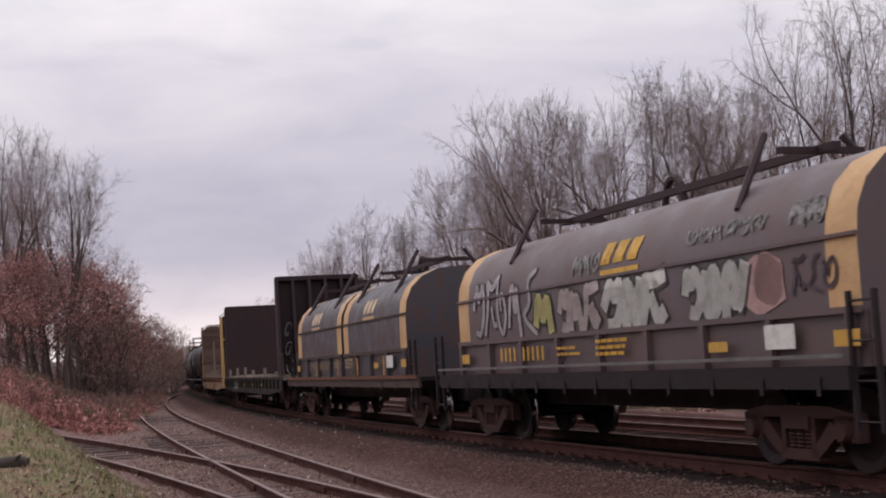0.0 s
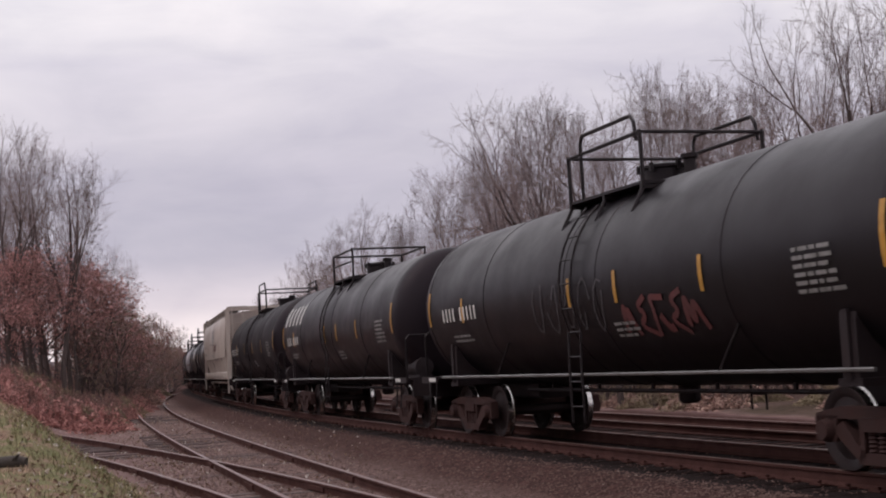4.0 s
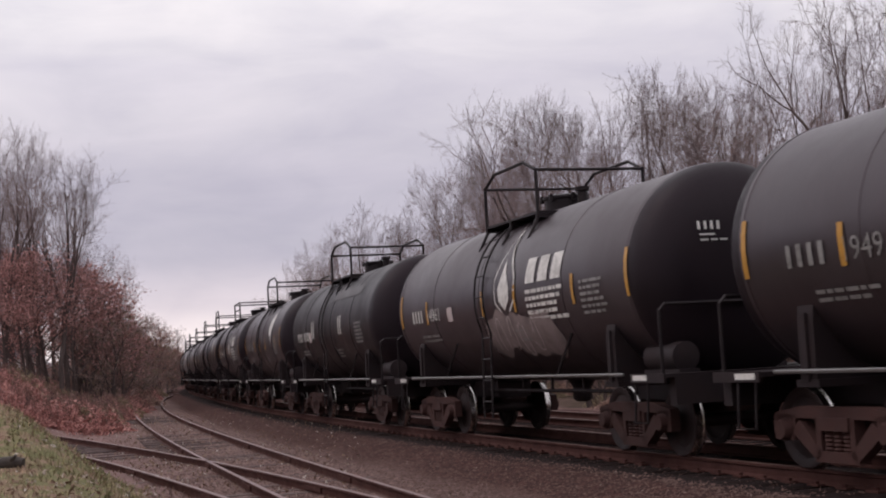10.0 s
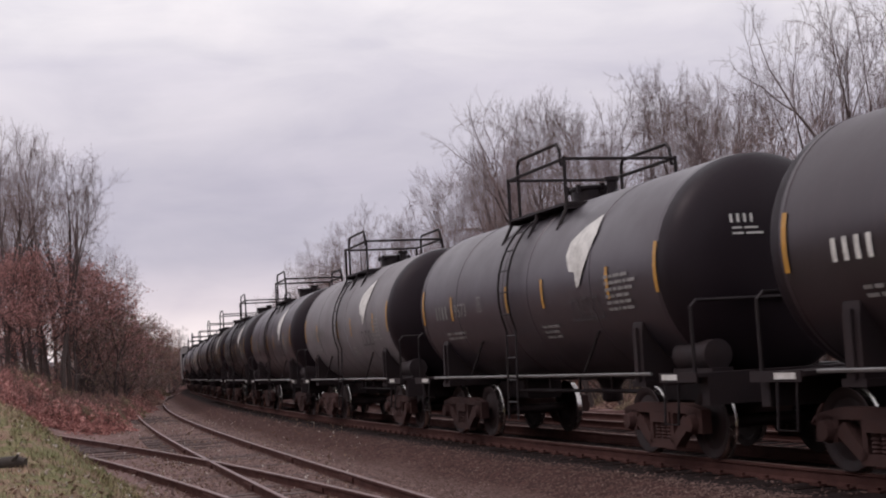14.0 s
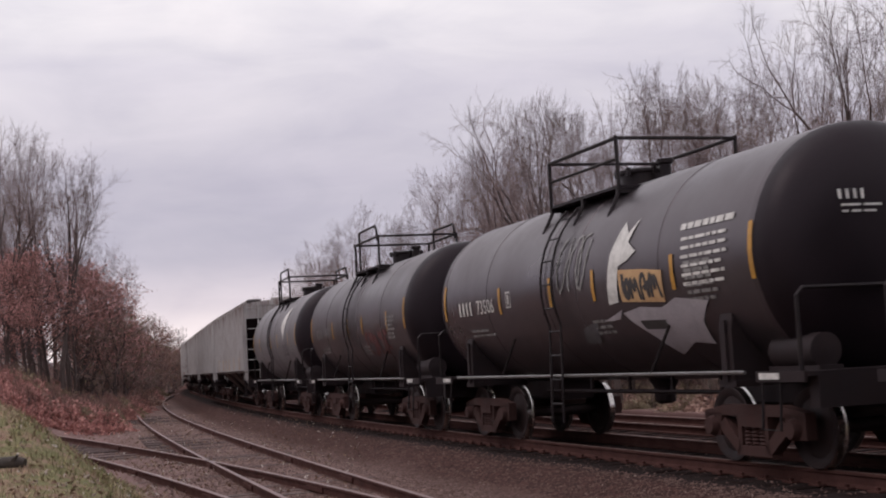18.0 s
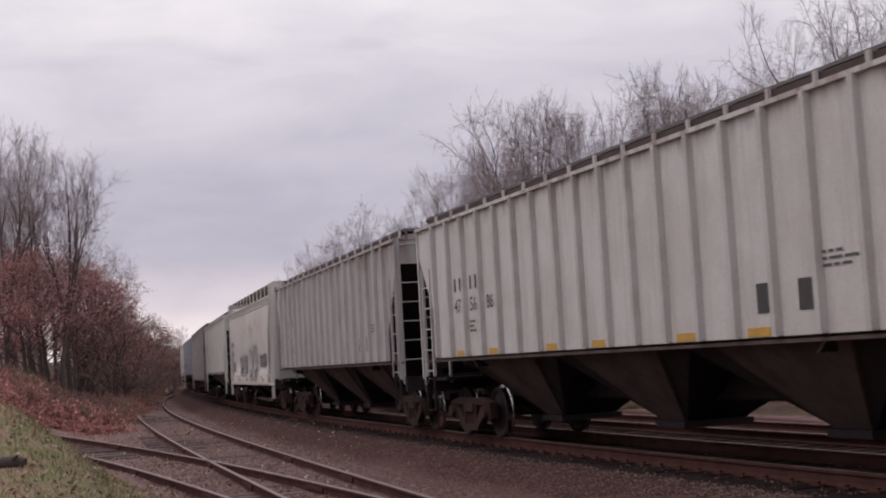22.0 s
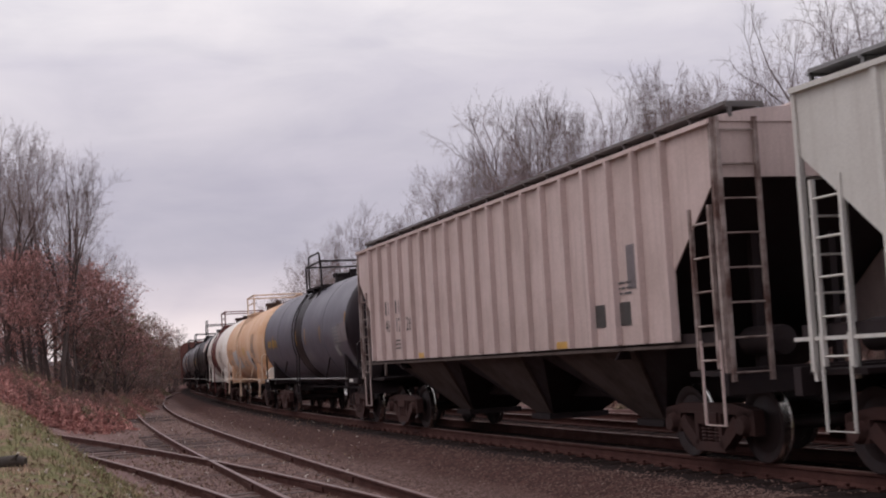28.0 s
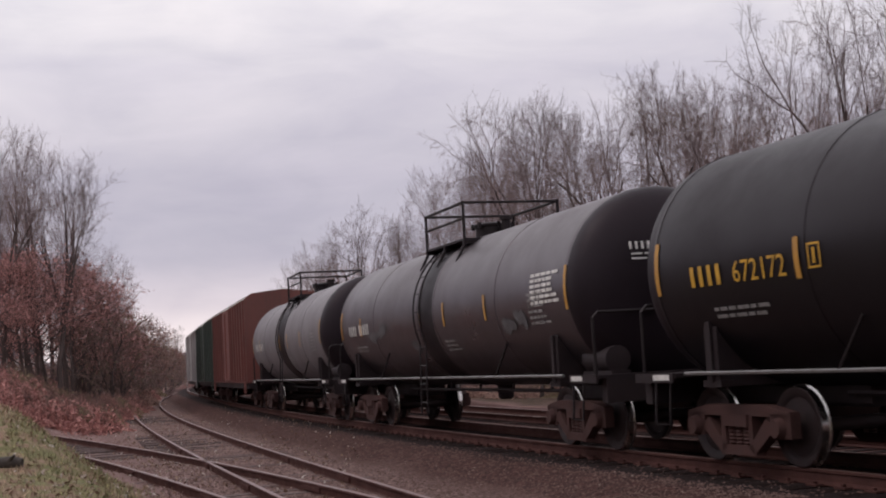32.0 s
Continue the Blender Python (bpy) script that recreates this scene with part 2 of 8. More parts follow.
    patchgrey=mat("light_grey_touch_up_paint", (0.5124, 0.4758, 0.4636), 0.6, amount=0.3, scale=2, bump=0),
    faintbuff=mat("rubbed_out_buff_paint", (0.36, 0.22, 0.14), 0.6, dirt=(0.56, 0.37, 0.24), amount=0.7, scale=3, bump=0),
    pinksmoke=mat("smoky_pink_spray_paint", (0.24, 0.185, 0.18), 0.6, dirt=(0.1, 0.08, 0.08), amount=0.7, scale=2.2, bump=0),
    greytag=mat("faint_grey_spray_paint", (0.075, 0.068, 0.075), 0.6, amount=0.4, scale=3, bump=0),
    dustmark=mat("dusty_grey_paint", (0.1620, 0.1350, 0.1450), 0.6, amount=0.4, scale=4, bump=0),
    tape=mat("amber_reflective_tape", (0.58, 0.33, 0.065), 0.4, amount=0.25, scale=4, bump=0),
    fadedtape=mat("faint_tan_rust_paint", (0.55, 0.46, 0.375), 0.65, dirt=(0.585, 0.545, 0.5), amount=0.85, scale=5, dirt_at=0.4, bump=0),
    fadedorange=mat("faded_orange_reflector", (0.50, 0.27, 0.13), 0.5, amount=0.3, scale=4, bump=0),
    silvermark=mat("silver_spray_paint", (0.4050, 0.3705, 0.3933), 0.5, dirt=(0.2700, 0.2470, 0.2622), amount=0.6, scale=3, bump=0),
    pinkwhite=mat("pinkish_white_spray_paint", (0.5, 0.42, 0.41), 0.6, dirt=(0.25, 0.17, 0.17), amount=0.5, scale=4, bump=0),
    yellowspray=mat("pale_yellow_spray_paint", (0.52, 0.47, 0.2), 0.6, amount=0.2, scale=4, bump=0),
    dimpurple=mat("dull_purple_spray_paint", (0.11, 0.08, 0.1), 0.6, amount=0.3, scale=4, bump=0),
    dimgreen=mat("dull_green_paint", (0.26, 0.34, 0.26), 0.6, amount=0.3, scale=4, bump=0),
    grating=mat("dark_roof_grating", (0.1125, 0.1020, 0.1023), 0.7, dirt=(0.1950, 0.1500, 0.1318), amount=0.4, scale=2, bump=0.3),
    rustpost=mat("rust_eaten_paint", (0.40, 0.33, 0.31), 0.7, dirt=(0.075, 0.028, 0.02), amount=0.95, scale=2.6, dirt_at=0.42, bump=0.2),
    sapling=mat("dark_brown_saplings", (0.285, 0.186, 0.168), 0.9, dirt=(0.165, 0.112, 0.102), amount=0.4, scale=0.3, bump=0),
    sillrust=mat("rusty_worn_sill", (0.125, 0.058, 0.042), 0.85, dirt=(0.22, 0.13, 0.095), amount=0.5, scale=2.5, bump=0.15, shine=0.1),
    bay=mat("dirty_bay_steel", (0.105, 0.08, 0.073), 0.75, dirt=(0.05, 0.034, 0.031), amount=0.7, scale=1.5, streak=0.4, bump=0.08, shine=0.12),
    baypale=mat("dusty_bay_steel", (0.2, 0.18, 0.168), 0.7, dirt=(0.034, 0.027, 0.025), amount=0.6, scale=1.2, streak=0.4, bump=0.08),
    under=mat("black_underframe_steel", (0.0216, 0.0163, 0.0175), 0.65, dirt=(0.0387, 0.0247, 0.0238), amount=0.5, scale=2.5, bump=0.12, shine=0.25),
    deckrail=mat("galvanised_pipe", (0.2240, 0.2170, 0.2160), 0.4, metal=0.5, amount=0.4, scale=3, bump=0.03),
    pipe=mat("black_pipe", (0.0111, 0.0089, 0.0100), 0.5, amount=0.3, scale=3, bump=0.03, shine=0.25),
    truck=mat("rusty_truck_casting", (0.05, 0.0255, 0.0225), 0.75, dirt=(0.07, 0.033, 0.028), amount=0.6, scale=4, bump=0.25, rand=0.3, shine=0.25),
    wheel=mat("dirty_wheel_steel", (0.0240, 0.0174, 0.0174), 0.6, dirt=(0.0430, 0.0227, 0.0203), amount=0.5, scale=5, bump=0.1, shine=0.25),
    tread=mat("polished_wheel_tread", (0.55, 0.53, 0.51), 0.22, metal=1.0, amount=0.15, scale=5, bump=0),
    dullsteel=mat("dark_brown_bulkhead_steel", (0.0305, 0.0205, 0.0226), 0.6, dirt=(0.0543, 0.0306, 0.0289), amount=0.7, scale=0.9, streak=0.4, bump=0.08, shine=0.28),
    plank=mat("weathered_bulkhead_plank", (0.155, 0.098, 0.076), 0.8, dirt=(0.075, 0.046, 0.037), amount=0.6, scale=1.4, bump=0.3, rand=0.3, grain=0.35),
    deckwood=mat("grey_deck_wood", (0.23, 0.185, 0.15), 0.85, dirt=(0.1, 0.08, 0.065), amount=0.5, scale=2, bump=0.3),
    deckrust=mat("rusty_brown_deck", (0.1360, 0.0735, 0.0544), 0.85, dirt=(0.0765, 0.0385, 0.0292), amount=0.5, scale=2, bump=0.3),
    dimred=mat("dull_red_spray_paint", (0.13, 0.035, 0.035), 0.6, dirt=(0.06, 0.03, 0.03), amount=0.6, scale=3, bump=0),
    boxred=mat("boxcar_red_paint", (0.17, 0.052, 0.042), 0.65, dirt=(0.085, 0.05, 0.042), amount=0.5, scale=0.6, streak=0.4, bump=0.06),
    boxgreen=mat("dark_green_boxcar_paint", (0.045, 0.062, 0.05), 0.65, amount=0.4, scale=0.6, streak=0.3, bump=0.06),
    railrust=mat("rusty_rail_side", (0.078, 0.036, 0.031), 0.8, dirt=(0.04, 0.0195, 0.0175), amount=0.5, scale=3, bump=0.25, shine=0.08),
    railtop=mat("worn_rail_head", (0.186, 0.11, 0.0975), 0.42, metal=0.6, dirt=(0.124, 0.06, 0.045), amount=0.5, scale=3, bump=0.05),
    siding_top=mat("dull_rusty_rail_head", (0.15, 0.087, 0.08), 0.5, dirt=(0.24, 0.155, 0.145), amount=0.5, scale=2, bump=0.1, shine=0.5),
    # near-black: oil, with the shade under the train put into the colour
    shadetie=mat("oily_tie", (0.0154, 0.0102, 0.0096), 0.9, dirt=(0.0315, 0.0180, 0.0162), amount=0.5, scale=3, bump=0.4, rand=0.3, grain=0.4, shine=0.05),
    tie=mat("weathered_tie", (0.125, 0.093, 0.088), 0.9, dirt=(0.075, 0.054, 0.05), amount=0.6, scale=3, bump=0.4, rand=0.3, grain=0.4, shine=0.15),
    bark=mat("grey_brown_bark", (0.09, 0.065, 0.06), 0.9, dirt=(0.062, 0.046, 0.042), amount=0.5, scale=2, fine=18, bump=0.4, rand=0.25),
    twig=mat("bare_twigs", (0.18, 0.13, 0.127), 0.9, amount=0.2, scale=0.6, bump=0, rand=0.25),
    brushtwig=mat("grey_brown_brush_twigs", (0.26, 0.178, 0.166), 0.9, amount=0.2, scale=0.6, bump=0, rand=0.25),
    redtwig=mat("reddish_bare_twigs", (0.17, 0.102, 0.092), 0.9, amount=0.2, scale=0.6, bump=0, rand=0.25),
    log=mat("dark_rotten_wood", (0.045, 0.035, 0.03), 0.9, dirt=(0.12, 0.1, 0.085), amount=0.5, scale=5, bump=0.5),
    house=mat("pale_house_wall", (0.6, 0.58, 0.56), 0.7, amount=0.2, scale=1, bump=0.05),
    hill=mat("far_wooded_hill", (0.12, 0.1, 0.115), 0.95, dirt=(0.07, 0.06, 0.07), amount=0.6, scale=0.03, fine=0.6, bump=0, grain=0.4),
)


def leaf_mat(name, stops, rough=0.8):
    m = bpy.data.materials.new(name)
    m.use_nodes = True
    nt = m.node_tree
    b = nt.nodes["Principled BSDF"]
    geo = nt.nodes.new("ShaderNodeNewGeometry")
    link(nt, ramp(nt, geo.outputs["Random Per Island"], stops), b.inputs["Base Color"])
    b.inputs["Roughness"].default_value = rough
    return m


M["oakleaf"] = leaf_mat("dead_oak_leaves", [(0.0, (0.2522, 0.1207, 0.1124)), (0.5, (0.4447, 0.2113, 0.1919)), (1.0, (0.6505, 0.3594, 0.3244))])
M["weed"] = leaf_mat("dead_reddish_weeds", [(0.0, (0.1631, 0.0731, 0.0624)), (0.5, (0.2936, 0.1406, 0.1200)), (1.0, (0.4133, 0.2363, 0.1980))])
M["brush"] = leaf_mat("brown_brush", [(0.0, (0.1053, 0.0731, 0.0576)), (0.6, (0.1930, 0.1381, 0.1056)), (1.0, (0.2457, 0.2031, 0.1200))])
M["greenbrush"] = leaf_mat("olive_brush", [(0.0, (0.09, 0.08, 0.045)), (0.6, (0.17, 0.145, 0.08)), (1.0, (0.27, 0.22, 0.12))])


def grass_mat():
    """Winter grass: patches of green, straw and rusty leaves, and each blade a little different."""
    m = bpy.data.materials.new("winter_grass")
    m.use_nodes = True
    nt = m.node_tree
    b = nt.nodes["Principled BSDF"]
    tc = nt.nodes.new("ShaderNodeTexCoord")
    n = node(nt, "ShaderNodeTexNoise", Scale=0.9, Detail=6.0, Roughness=0.72)
    link(nt, tc.outputs["Object"], n.inputs["Vector"])
    geo = nt.nodes.new("ShaderNodeNewGeometry")
    patch = ramp(nt, n.outputs[0], [(0.33, (0.27, 0.155, 0.125)), (0.42, (0.36, 0.27, 0.185)), (0.5, (0.23, 0.215, 0.105)), (0.58, (0.19, 0.195, 0.09)), (0.68, (0.37, 0.29, 0.2))])
    own = ramp(nt, geo.outputs["Random Per Island"], [(0.0, (0.5, 0.5, 0.5)), (0.8, (1.25, 1.25, 1.25)), (0.97, (1.5, 1.4, 1.4)), (1.0, (2.0, 1.9, 1.9))])
    link(nt, mix(nt, 1.0, patch, own, "MULTIPLY"), b.inputs["Base Color"])
    b.inputs["Roughness"].default_value = 0.9
    return m


M["grass"] = grass_mat()
M["stone"] = leaf_mat("ballast_stone", [(0.0, (0.07, 0.043, 0.038)), (0.5, (0.125, 0.078, 0.068)), (0.98, (0.165, 0.11, 0.096)), (1.0, (0.27, 0.215, 0.19))], 0.9)
M["stone"].node_tree.nodes["Principled BSDF"].inputs["Specular IOR Level"].default_value = 0.15
M["litter"] = leaf_mat("dry_leaf_litter", [(0.0, (0.14, 0.075, 0.05)), (0.7, (0.26, 0.18, 0.13)), (1.0, (0.55, 0.5, 0.46))], 0.9)

# ---- mesh building ----


class Mb:
    """Collects vertices, faces and a material index a face."""

    def __init__(self):
        self.v, self.f, self.m = [], [], []

    def add(self, vs, fs, mi=0):
        o = len(self.v)
        self.v += [tuple(p) for p in vs]
        for f in fs:
            self.f.append(tuple(i + o for i in f))
            self.m.append(mi)
        return self

    def box(self, x0, x1, y0, y1, z0, z1, mi=0, c=0.0):
        """A box; c: chamfer along its long x edges."""
        if c:
            ring = [(y0 + c, z0), (y1 - c, z0), (y1, z0 + c), (y1, z1 - c), (y1 - c, z1), (y0 + c, z1), (y0, z1 - c), (y0, z0 + c)]
            return self.loft([[(x, y, z) for y, z in ring] for x in (x0, x1)], mi)
        vs = [(x, y, z) for x in (x0, x1) for y in (y0, y1) for z in (z0, z1)]
        return self.add(vs, [(0, 1, 3, 2), (4, 6, 7, 5), (0, 4, 5, 1), (2, 3, 7, 6), (0, 2, 6, 4), (1, 5, 7, 3)], mi)

    def loft(self, rings, mi=0, cap=True):
        n, vs, fs = len(rings[0]), [p for r in rings for p in r], []
        for k in range(len(rings) - 1):
            for i in range(n):
                j = (i + 1) % n
                fs.append((k * n + i, k * n + j, (k + 1) * n + j, (k + 1) * n + i))
        if cap:
            fs.append(tuple(reversed(range(n))))
            fs.append(tuple(range((len(rings) - 1) * n, len(rings) * n)))
        return self.add(vs, fs, mi)

    def tube(self, pts, r, n=6, mi=0, r2=None):
        pts = [Vector(p) for p in pts]
        rings, prev = [], None
        for i, p in enumerate(pts):
            d = (pts[min(i + 1, len(pts) - 1)] - pts[max(i - 1, 0)]).normalized()
            if prev is None:
                prev = d.orthogonal().normalized()
            prev = (prev - d * prev.dot(d)).normalized()
            s = d.cross(prev)
            rr = r if r2 is None else r + (r2 - r) * i / (len(pts) - 1)
            rings.append([p + (prev * math.cos(2 * math.pi * k / n) + s * math.sin(2 * math.pi * k / n)) * rr for k in range(n)])
        return self.loft(rings, mi)

    def spin(self, prof, axis="x", c=(0, 0, 0), n=24, mi=0, mis=None):
        """Turns (along, radius) pairs about an axis through c."""
        rings = []
        for a, r in prof:
            ring = []
            for k in range(n):
                u, w = r * math.cos(2 * math.pi * k / n), r * math.sin(2 * math.pi * k / n)
                ring.append({"x": (c[0] + a, c[1] + u, c[2] + w), "y": (c[0] + w, c[1] + a, c[2] + u), "z": (c[0] + u, c[1] + w, c[2] + a)}[axis])
            rings.append(ring)
        if mis is None:
            return self.loft(rings, mi)
        for k in range(len(rings) - 1):
            self.loft([rings[k], rings[k + 1]], mis[k], cap=False)
        for ring, i in ((list(reversed(rings[0])), mis[0]), (rings[-1], mis[-1])):
            self.add(ring, [tuple(range(n))], i)
        return self

    def strips(self, poly, place, n=8, mi=0):
        """Fills a flat outline (u, h) with level strips laid on a surface by place(u, h)."""
        hs = [h for _, h in poly]
        lo, hi = min(hs), max(hs)
        cuts = sorted({lo + (hi - lo) * k / n for k in range(n + 1)} | {h for h in hs})

        def spans(h):
            xs = []
            for (a, b), (c, d) in zip(poly, poly[1:] + poly[:1]):
                if (b <= h < d) or (d <= h < b):
                    xs.append(a + (c - a) * (h - b) / (d - b))
            return sorted(xs)

        for a, b in zip(cuts, cuts[1:]):
            if b - a < 1e-5:
                continue
            e = min((b - a) * 0.02, 1e-6)
            p, q = spans(a + e), spans(b - e)
            if len(p) == len(q):
                for k in range(0, len(p) - 1, 2):
                    self.add([place(p[k], a), place(p[k + 1], a), place(q[k + 1], b), place(q[k], b)], [(0, 1, 2, 3)], mi)
        return self

    def stroke(self, pts, w, place, mi=0):
        """A painted line of width w along (u, h) points."""
        for (a, b), (c, d) in zip(pts, pts[1:]):
            ln = math.hypot(c - a, d - b) or 1e-6
            nx, ny = -(d - b) / ln * w / 2, (c - a) / ln * w / 2
            ex, ey = (c - a) / ln * w * 0.3, (d - b) / ln * w * 0.3
            self.add([place(a - ex + nx, b - ey + ny), place(a - ex - nx, b - ey - ny), place(c + ex - nx, d + ey - ny), place(c + ex + nx, d + ey + ny)], [(0, 1, 2, 3)], mi)
        return self

    def mesh(self, name, mats, smooth=0):
        me = bpy.data.meshes.new(name)
        me.from_pydata(self.v, [], self.f)
        for m in mats if isinstance(mats, (list, tuple)) else [mats]:
            me.materials.append(m)
        if any(self.m):
            me.polygons.foreach_set("material_index", self.m)
        bm = bmesh.new()
        bm.from_mesh(me)
        if len(bm.faces) < 4000:
            bmesh.ops.remove_doubles(bm, verts=bm.verts, dist=2e-5)
            bmesh.ops.recalc_face_normals(bm, faces=bm.faces)
        bm.to_mesh(me)
        bm.free()
        if smooth:
            me.polygons.foreach_set("use_smooth", [True] * len(me.polygons))
            me.set_sharp_from_angle(angle=radians(smooth))
        me.update()
        return me


CACHE = {}


def cached(key, make):
    if key not in CACHE:
        CACHE[key] = make()
    return CACHE[key]


def part(name, me, parent, label="", at=None):
    """One mesh object under a thing or a part."""
    ob = new(name, me)
    ob.parent = parent
    if at is not None:
        ob.matrix_basis = at if isinstance(at, Matrix) else Matrix.Translation(at)
    if label:
        ob["label"] = label
    return ob


def thing(name, label, category, group="", at=None, kind="", me=None):
    ob = new(name, me)
    if at is not None:
        ob.matrix_basis = at if isinstance(at, Matrix) else Matrix.Translation(at)
    return tagged(ob, label, category, group, kind)


def quick_mesh(name, verts, faces, mats, smooth=False):
    me = bpy.data.meshes.new(name)
    me.from_pydata(verts, [], faces)
    for m in mats if isinstance(mats, (list, tuple)) else [mats]:
        me.materials.append(m)
    if smooth:
        me.polygons.foreach_set("use_smooth", [True] * len(me.polygons))
    me.update()
    return me
M["redweed"] = leaf_mat("redweed_leaves", [(0.0, (0.22, 0.09, 0.083)), (0.5, (0.44, 0.195, 0.172)), (1.0, (0.66, 0.36, 0.315))])
M["tanweed"] = leaf_mat("tanweed_leaves", [(0.0, (0.2, 0.115, 0.096)), (0.5, (0.38, 0.23, 0.19)), (1.0, (0.58, 0.4, 0.325))])
M["oliveweed"] = leaf_mat("oliveweed_leaves", [(0.0, (0.13, 0.1, 0.06)), (0.5, (0.24, 0.185, 0.115)), (1.0, (0.37, 0.29, 0.19))])
M["deadleaf"] = leaf_mat("dull_brown_woodland_leaves", [(0.0, (0.095, 0.058, 0.05)), (0.5, (0.205, 0.122, 0.104)), (1.0, (0.36, 0.23, 0.195))])

# ---- the lines of the tracks ----
SPEED = 19.363
STEP = 0.5
ARC = np.arange(-760.0, 760.0 + STEP, STEP)


def main_line():
    """The main line's centre, by its curvature: straight far off, a bend, an easing stretch past the camera."""
    k = np.interp(ARC, [-150, -148, -92, -88, -74, 40, 60], [0, 0.0013, 0.0013, -0.0003, 0.0, 0.00427, 0.0])
    th = np.concatenate([[0], np.cumsum((k[1:] + k[:-1]) / 2 * STEP)])
    th += -1.24129 - np.interp(0, ARC, th)
    x = np.concatenate([[0], np.cumsum((np.cos(th[1:]) + np.cos(th[:-1])) / 2 * STEP)])
    y = np.concatenate([[0], np.cumsum((np.sin(th[1:]) + np.sin(th[:-1])) / 2 * STEP)])
    return x + 3.669 - np.interp(0, ARC, x), y + 18.642 - np.interp(0, ARC, y), th


LX, LY, LTH = main_line()


def on_line(s, l=0.0, z=0.0):
    """A point of the main line: s metres along the way of the train, l to its left, z over the rails."""
    x, y, a = (np.interp(s, ARC, c) for c in (LX, LY, LTH))
    return (x - l * math.sin(a), y + l * math.cos(a), z)


SIDING = np.polyfit([5, 17.2, 23.4, 35.3, 57.8, 90.5, 126, 150], [2.35, -1.4, -3.2, -6.7, -12.6, -20.1, -26.2, -29.6], 4)
SPUR = np.polyfit([5, 12, 17.6, 24.2, 30.0, 34.8, 40.0, 48.0], [2.3, -0.1, -2.05, -4.85, -7.5, -9.75, -12.2, -16.2], 3)
SIDING_Z, SECOND_L, SECOND_Z = -0.19, 4.52, -0.15


def curve_points(co, y0, y1, l, n=160):
    ys = np.linspace(y0, y1, n)
    xs, sl = np.polyval(co, ys), np.polyval(np.polyder(co), ys)
    ln = np.sqrt(1 + sl * sl)
    return [(x + l / k, y - l * m / k) for x, y, m, k in zip(xs, ys, sl, ln)]


def line_frame(px, py):
    """Place along and to the left of the main line, of many points at once."""
    px, py = np.asarray(px, float), np.asarray(py, float)
    sel = (ARC > -420) & (ARC < 300) & (np.arange(len(ARC)) % 4 == 0)
    qx, qy, qt, qs = LX[sel], LY[sel], LTH[sel], ARC[sel]
    s, l = np.empty(px.shape), np.empty(px.shape)
    for a in range(0, len(px), 4000):
        ax, ay = px[a:a + 4000, None], py[a:a + 4000, None]
        i = np.argmin((ax - qx) ** 2 + (ay - qy) ** 2, 1)
        dx, dy = ax[:, 0] - qx[i], ay[:, 0] - qy[i]
        s[a:a + 4000] = qs[i] + dx * np.cos(qt[i]) + dy * np.sin(qt[i])
        l[a:a + 4000] = -dx * np.sin(qt[i]) + dy * np.cos(qt[i])
    return s, l


def ease(a, b, t):
    t = np.clip((t - a) / (b - a), 0, 1)
    return t * t * (3 - 2 * t)


def wobble(x, y, f, seed=0.0):
    return (np.sin(x * f + seed) * np.cos(y * f * 1.13 + 1.7 * seed) + 0.5 * np.sin(x * f * 2.3 + y * f * 1.9 + seed * 3) + 0.3 * np.cos(x * f * 4.7 - y * f * 5.1 + seed)) / 1.8


def ground_z(px, py):
    px, py = np.asarray(px, float), np.asarray(py, float)
    s, l = line_frame(px, py)
    z = np.full(px.shape, -0.40)
    z += 0.218 * (1 - ease(1.7, 3.0, np.abs(l)))
    z = np.where(l > 0, z + 0.06 * ease(2.2, 3.0, l) * (1 - ease(6.2, 7.5, l)), z)
    z += 0.25 * ease(11, 22, l) * (px < 400)
    u = np.polyval(SIDING, np.clip(py, 0, 150)) - px
    v = np.polyval(SPUR, np.clip(py, 0, 48)) - px
    z += np.where((np.abs(l) > 3.0) & (py < 150), 0.06 * np.maximum(ease(2.1, 1.4, np.abs(u)), ease(2.1, 1.4, np.abs(v)) * (py < 48)), 0)
    # rough bank beside the siding
    bank = ease(2.4, 8.0, u) * ease(38, 54, py) * (1 - 0.75 * ease(75, 150, py))
    z += bank * (2.1 + 0.3 * wobble(px, py, 0.35, 2.0))
    # grassy heap beside the spur
    heap = ease(1.05, 3.4, v * 0.91) * (1 - ease(25, 31, py)) * ease(9, 22, py)
    z += heap * (1.55 + 0.12 * wobble(px, py, 1.1, 1.0))
    side = ease(3.0, 8.0, np.abs(l)) * (1 - np.exp(-((px ** 2 + py ** 2) / 900.0)) * 0.6)
    z += side * 0.10 * wobble(px, py, 0.23, 4.0) + 0.012 * wobble(px, py, 2.9, 3.0)
    far = ease(150, 400, np.hypot(px, py))
    return z * (1 - far) + far * -0.5


def gz(x, y):
    return float(ground_z(np.array([x]), np.array([y]))[0])


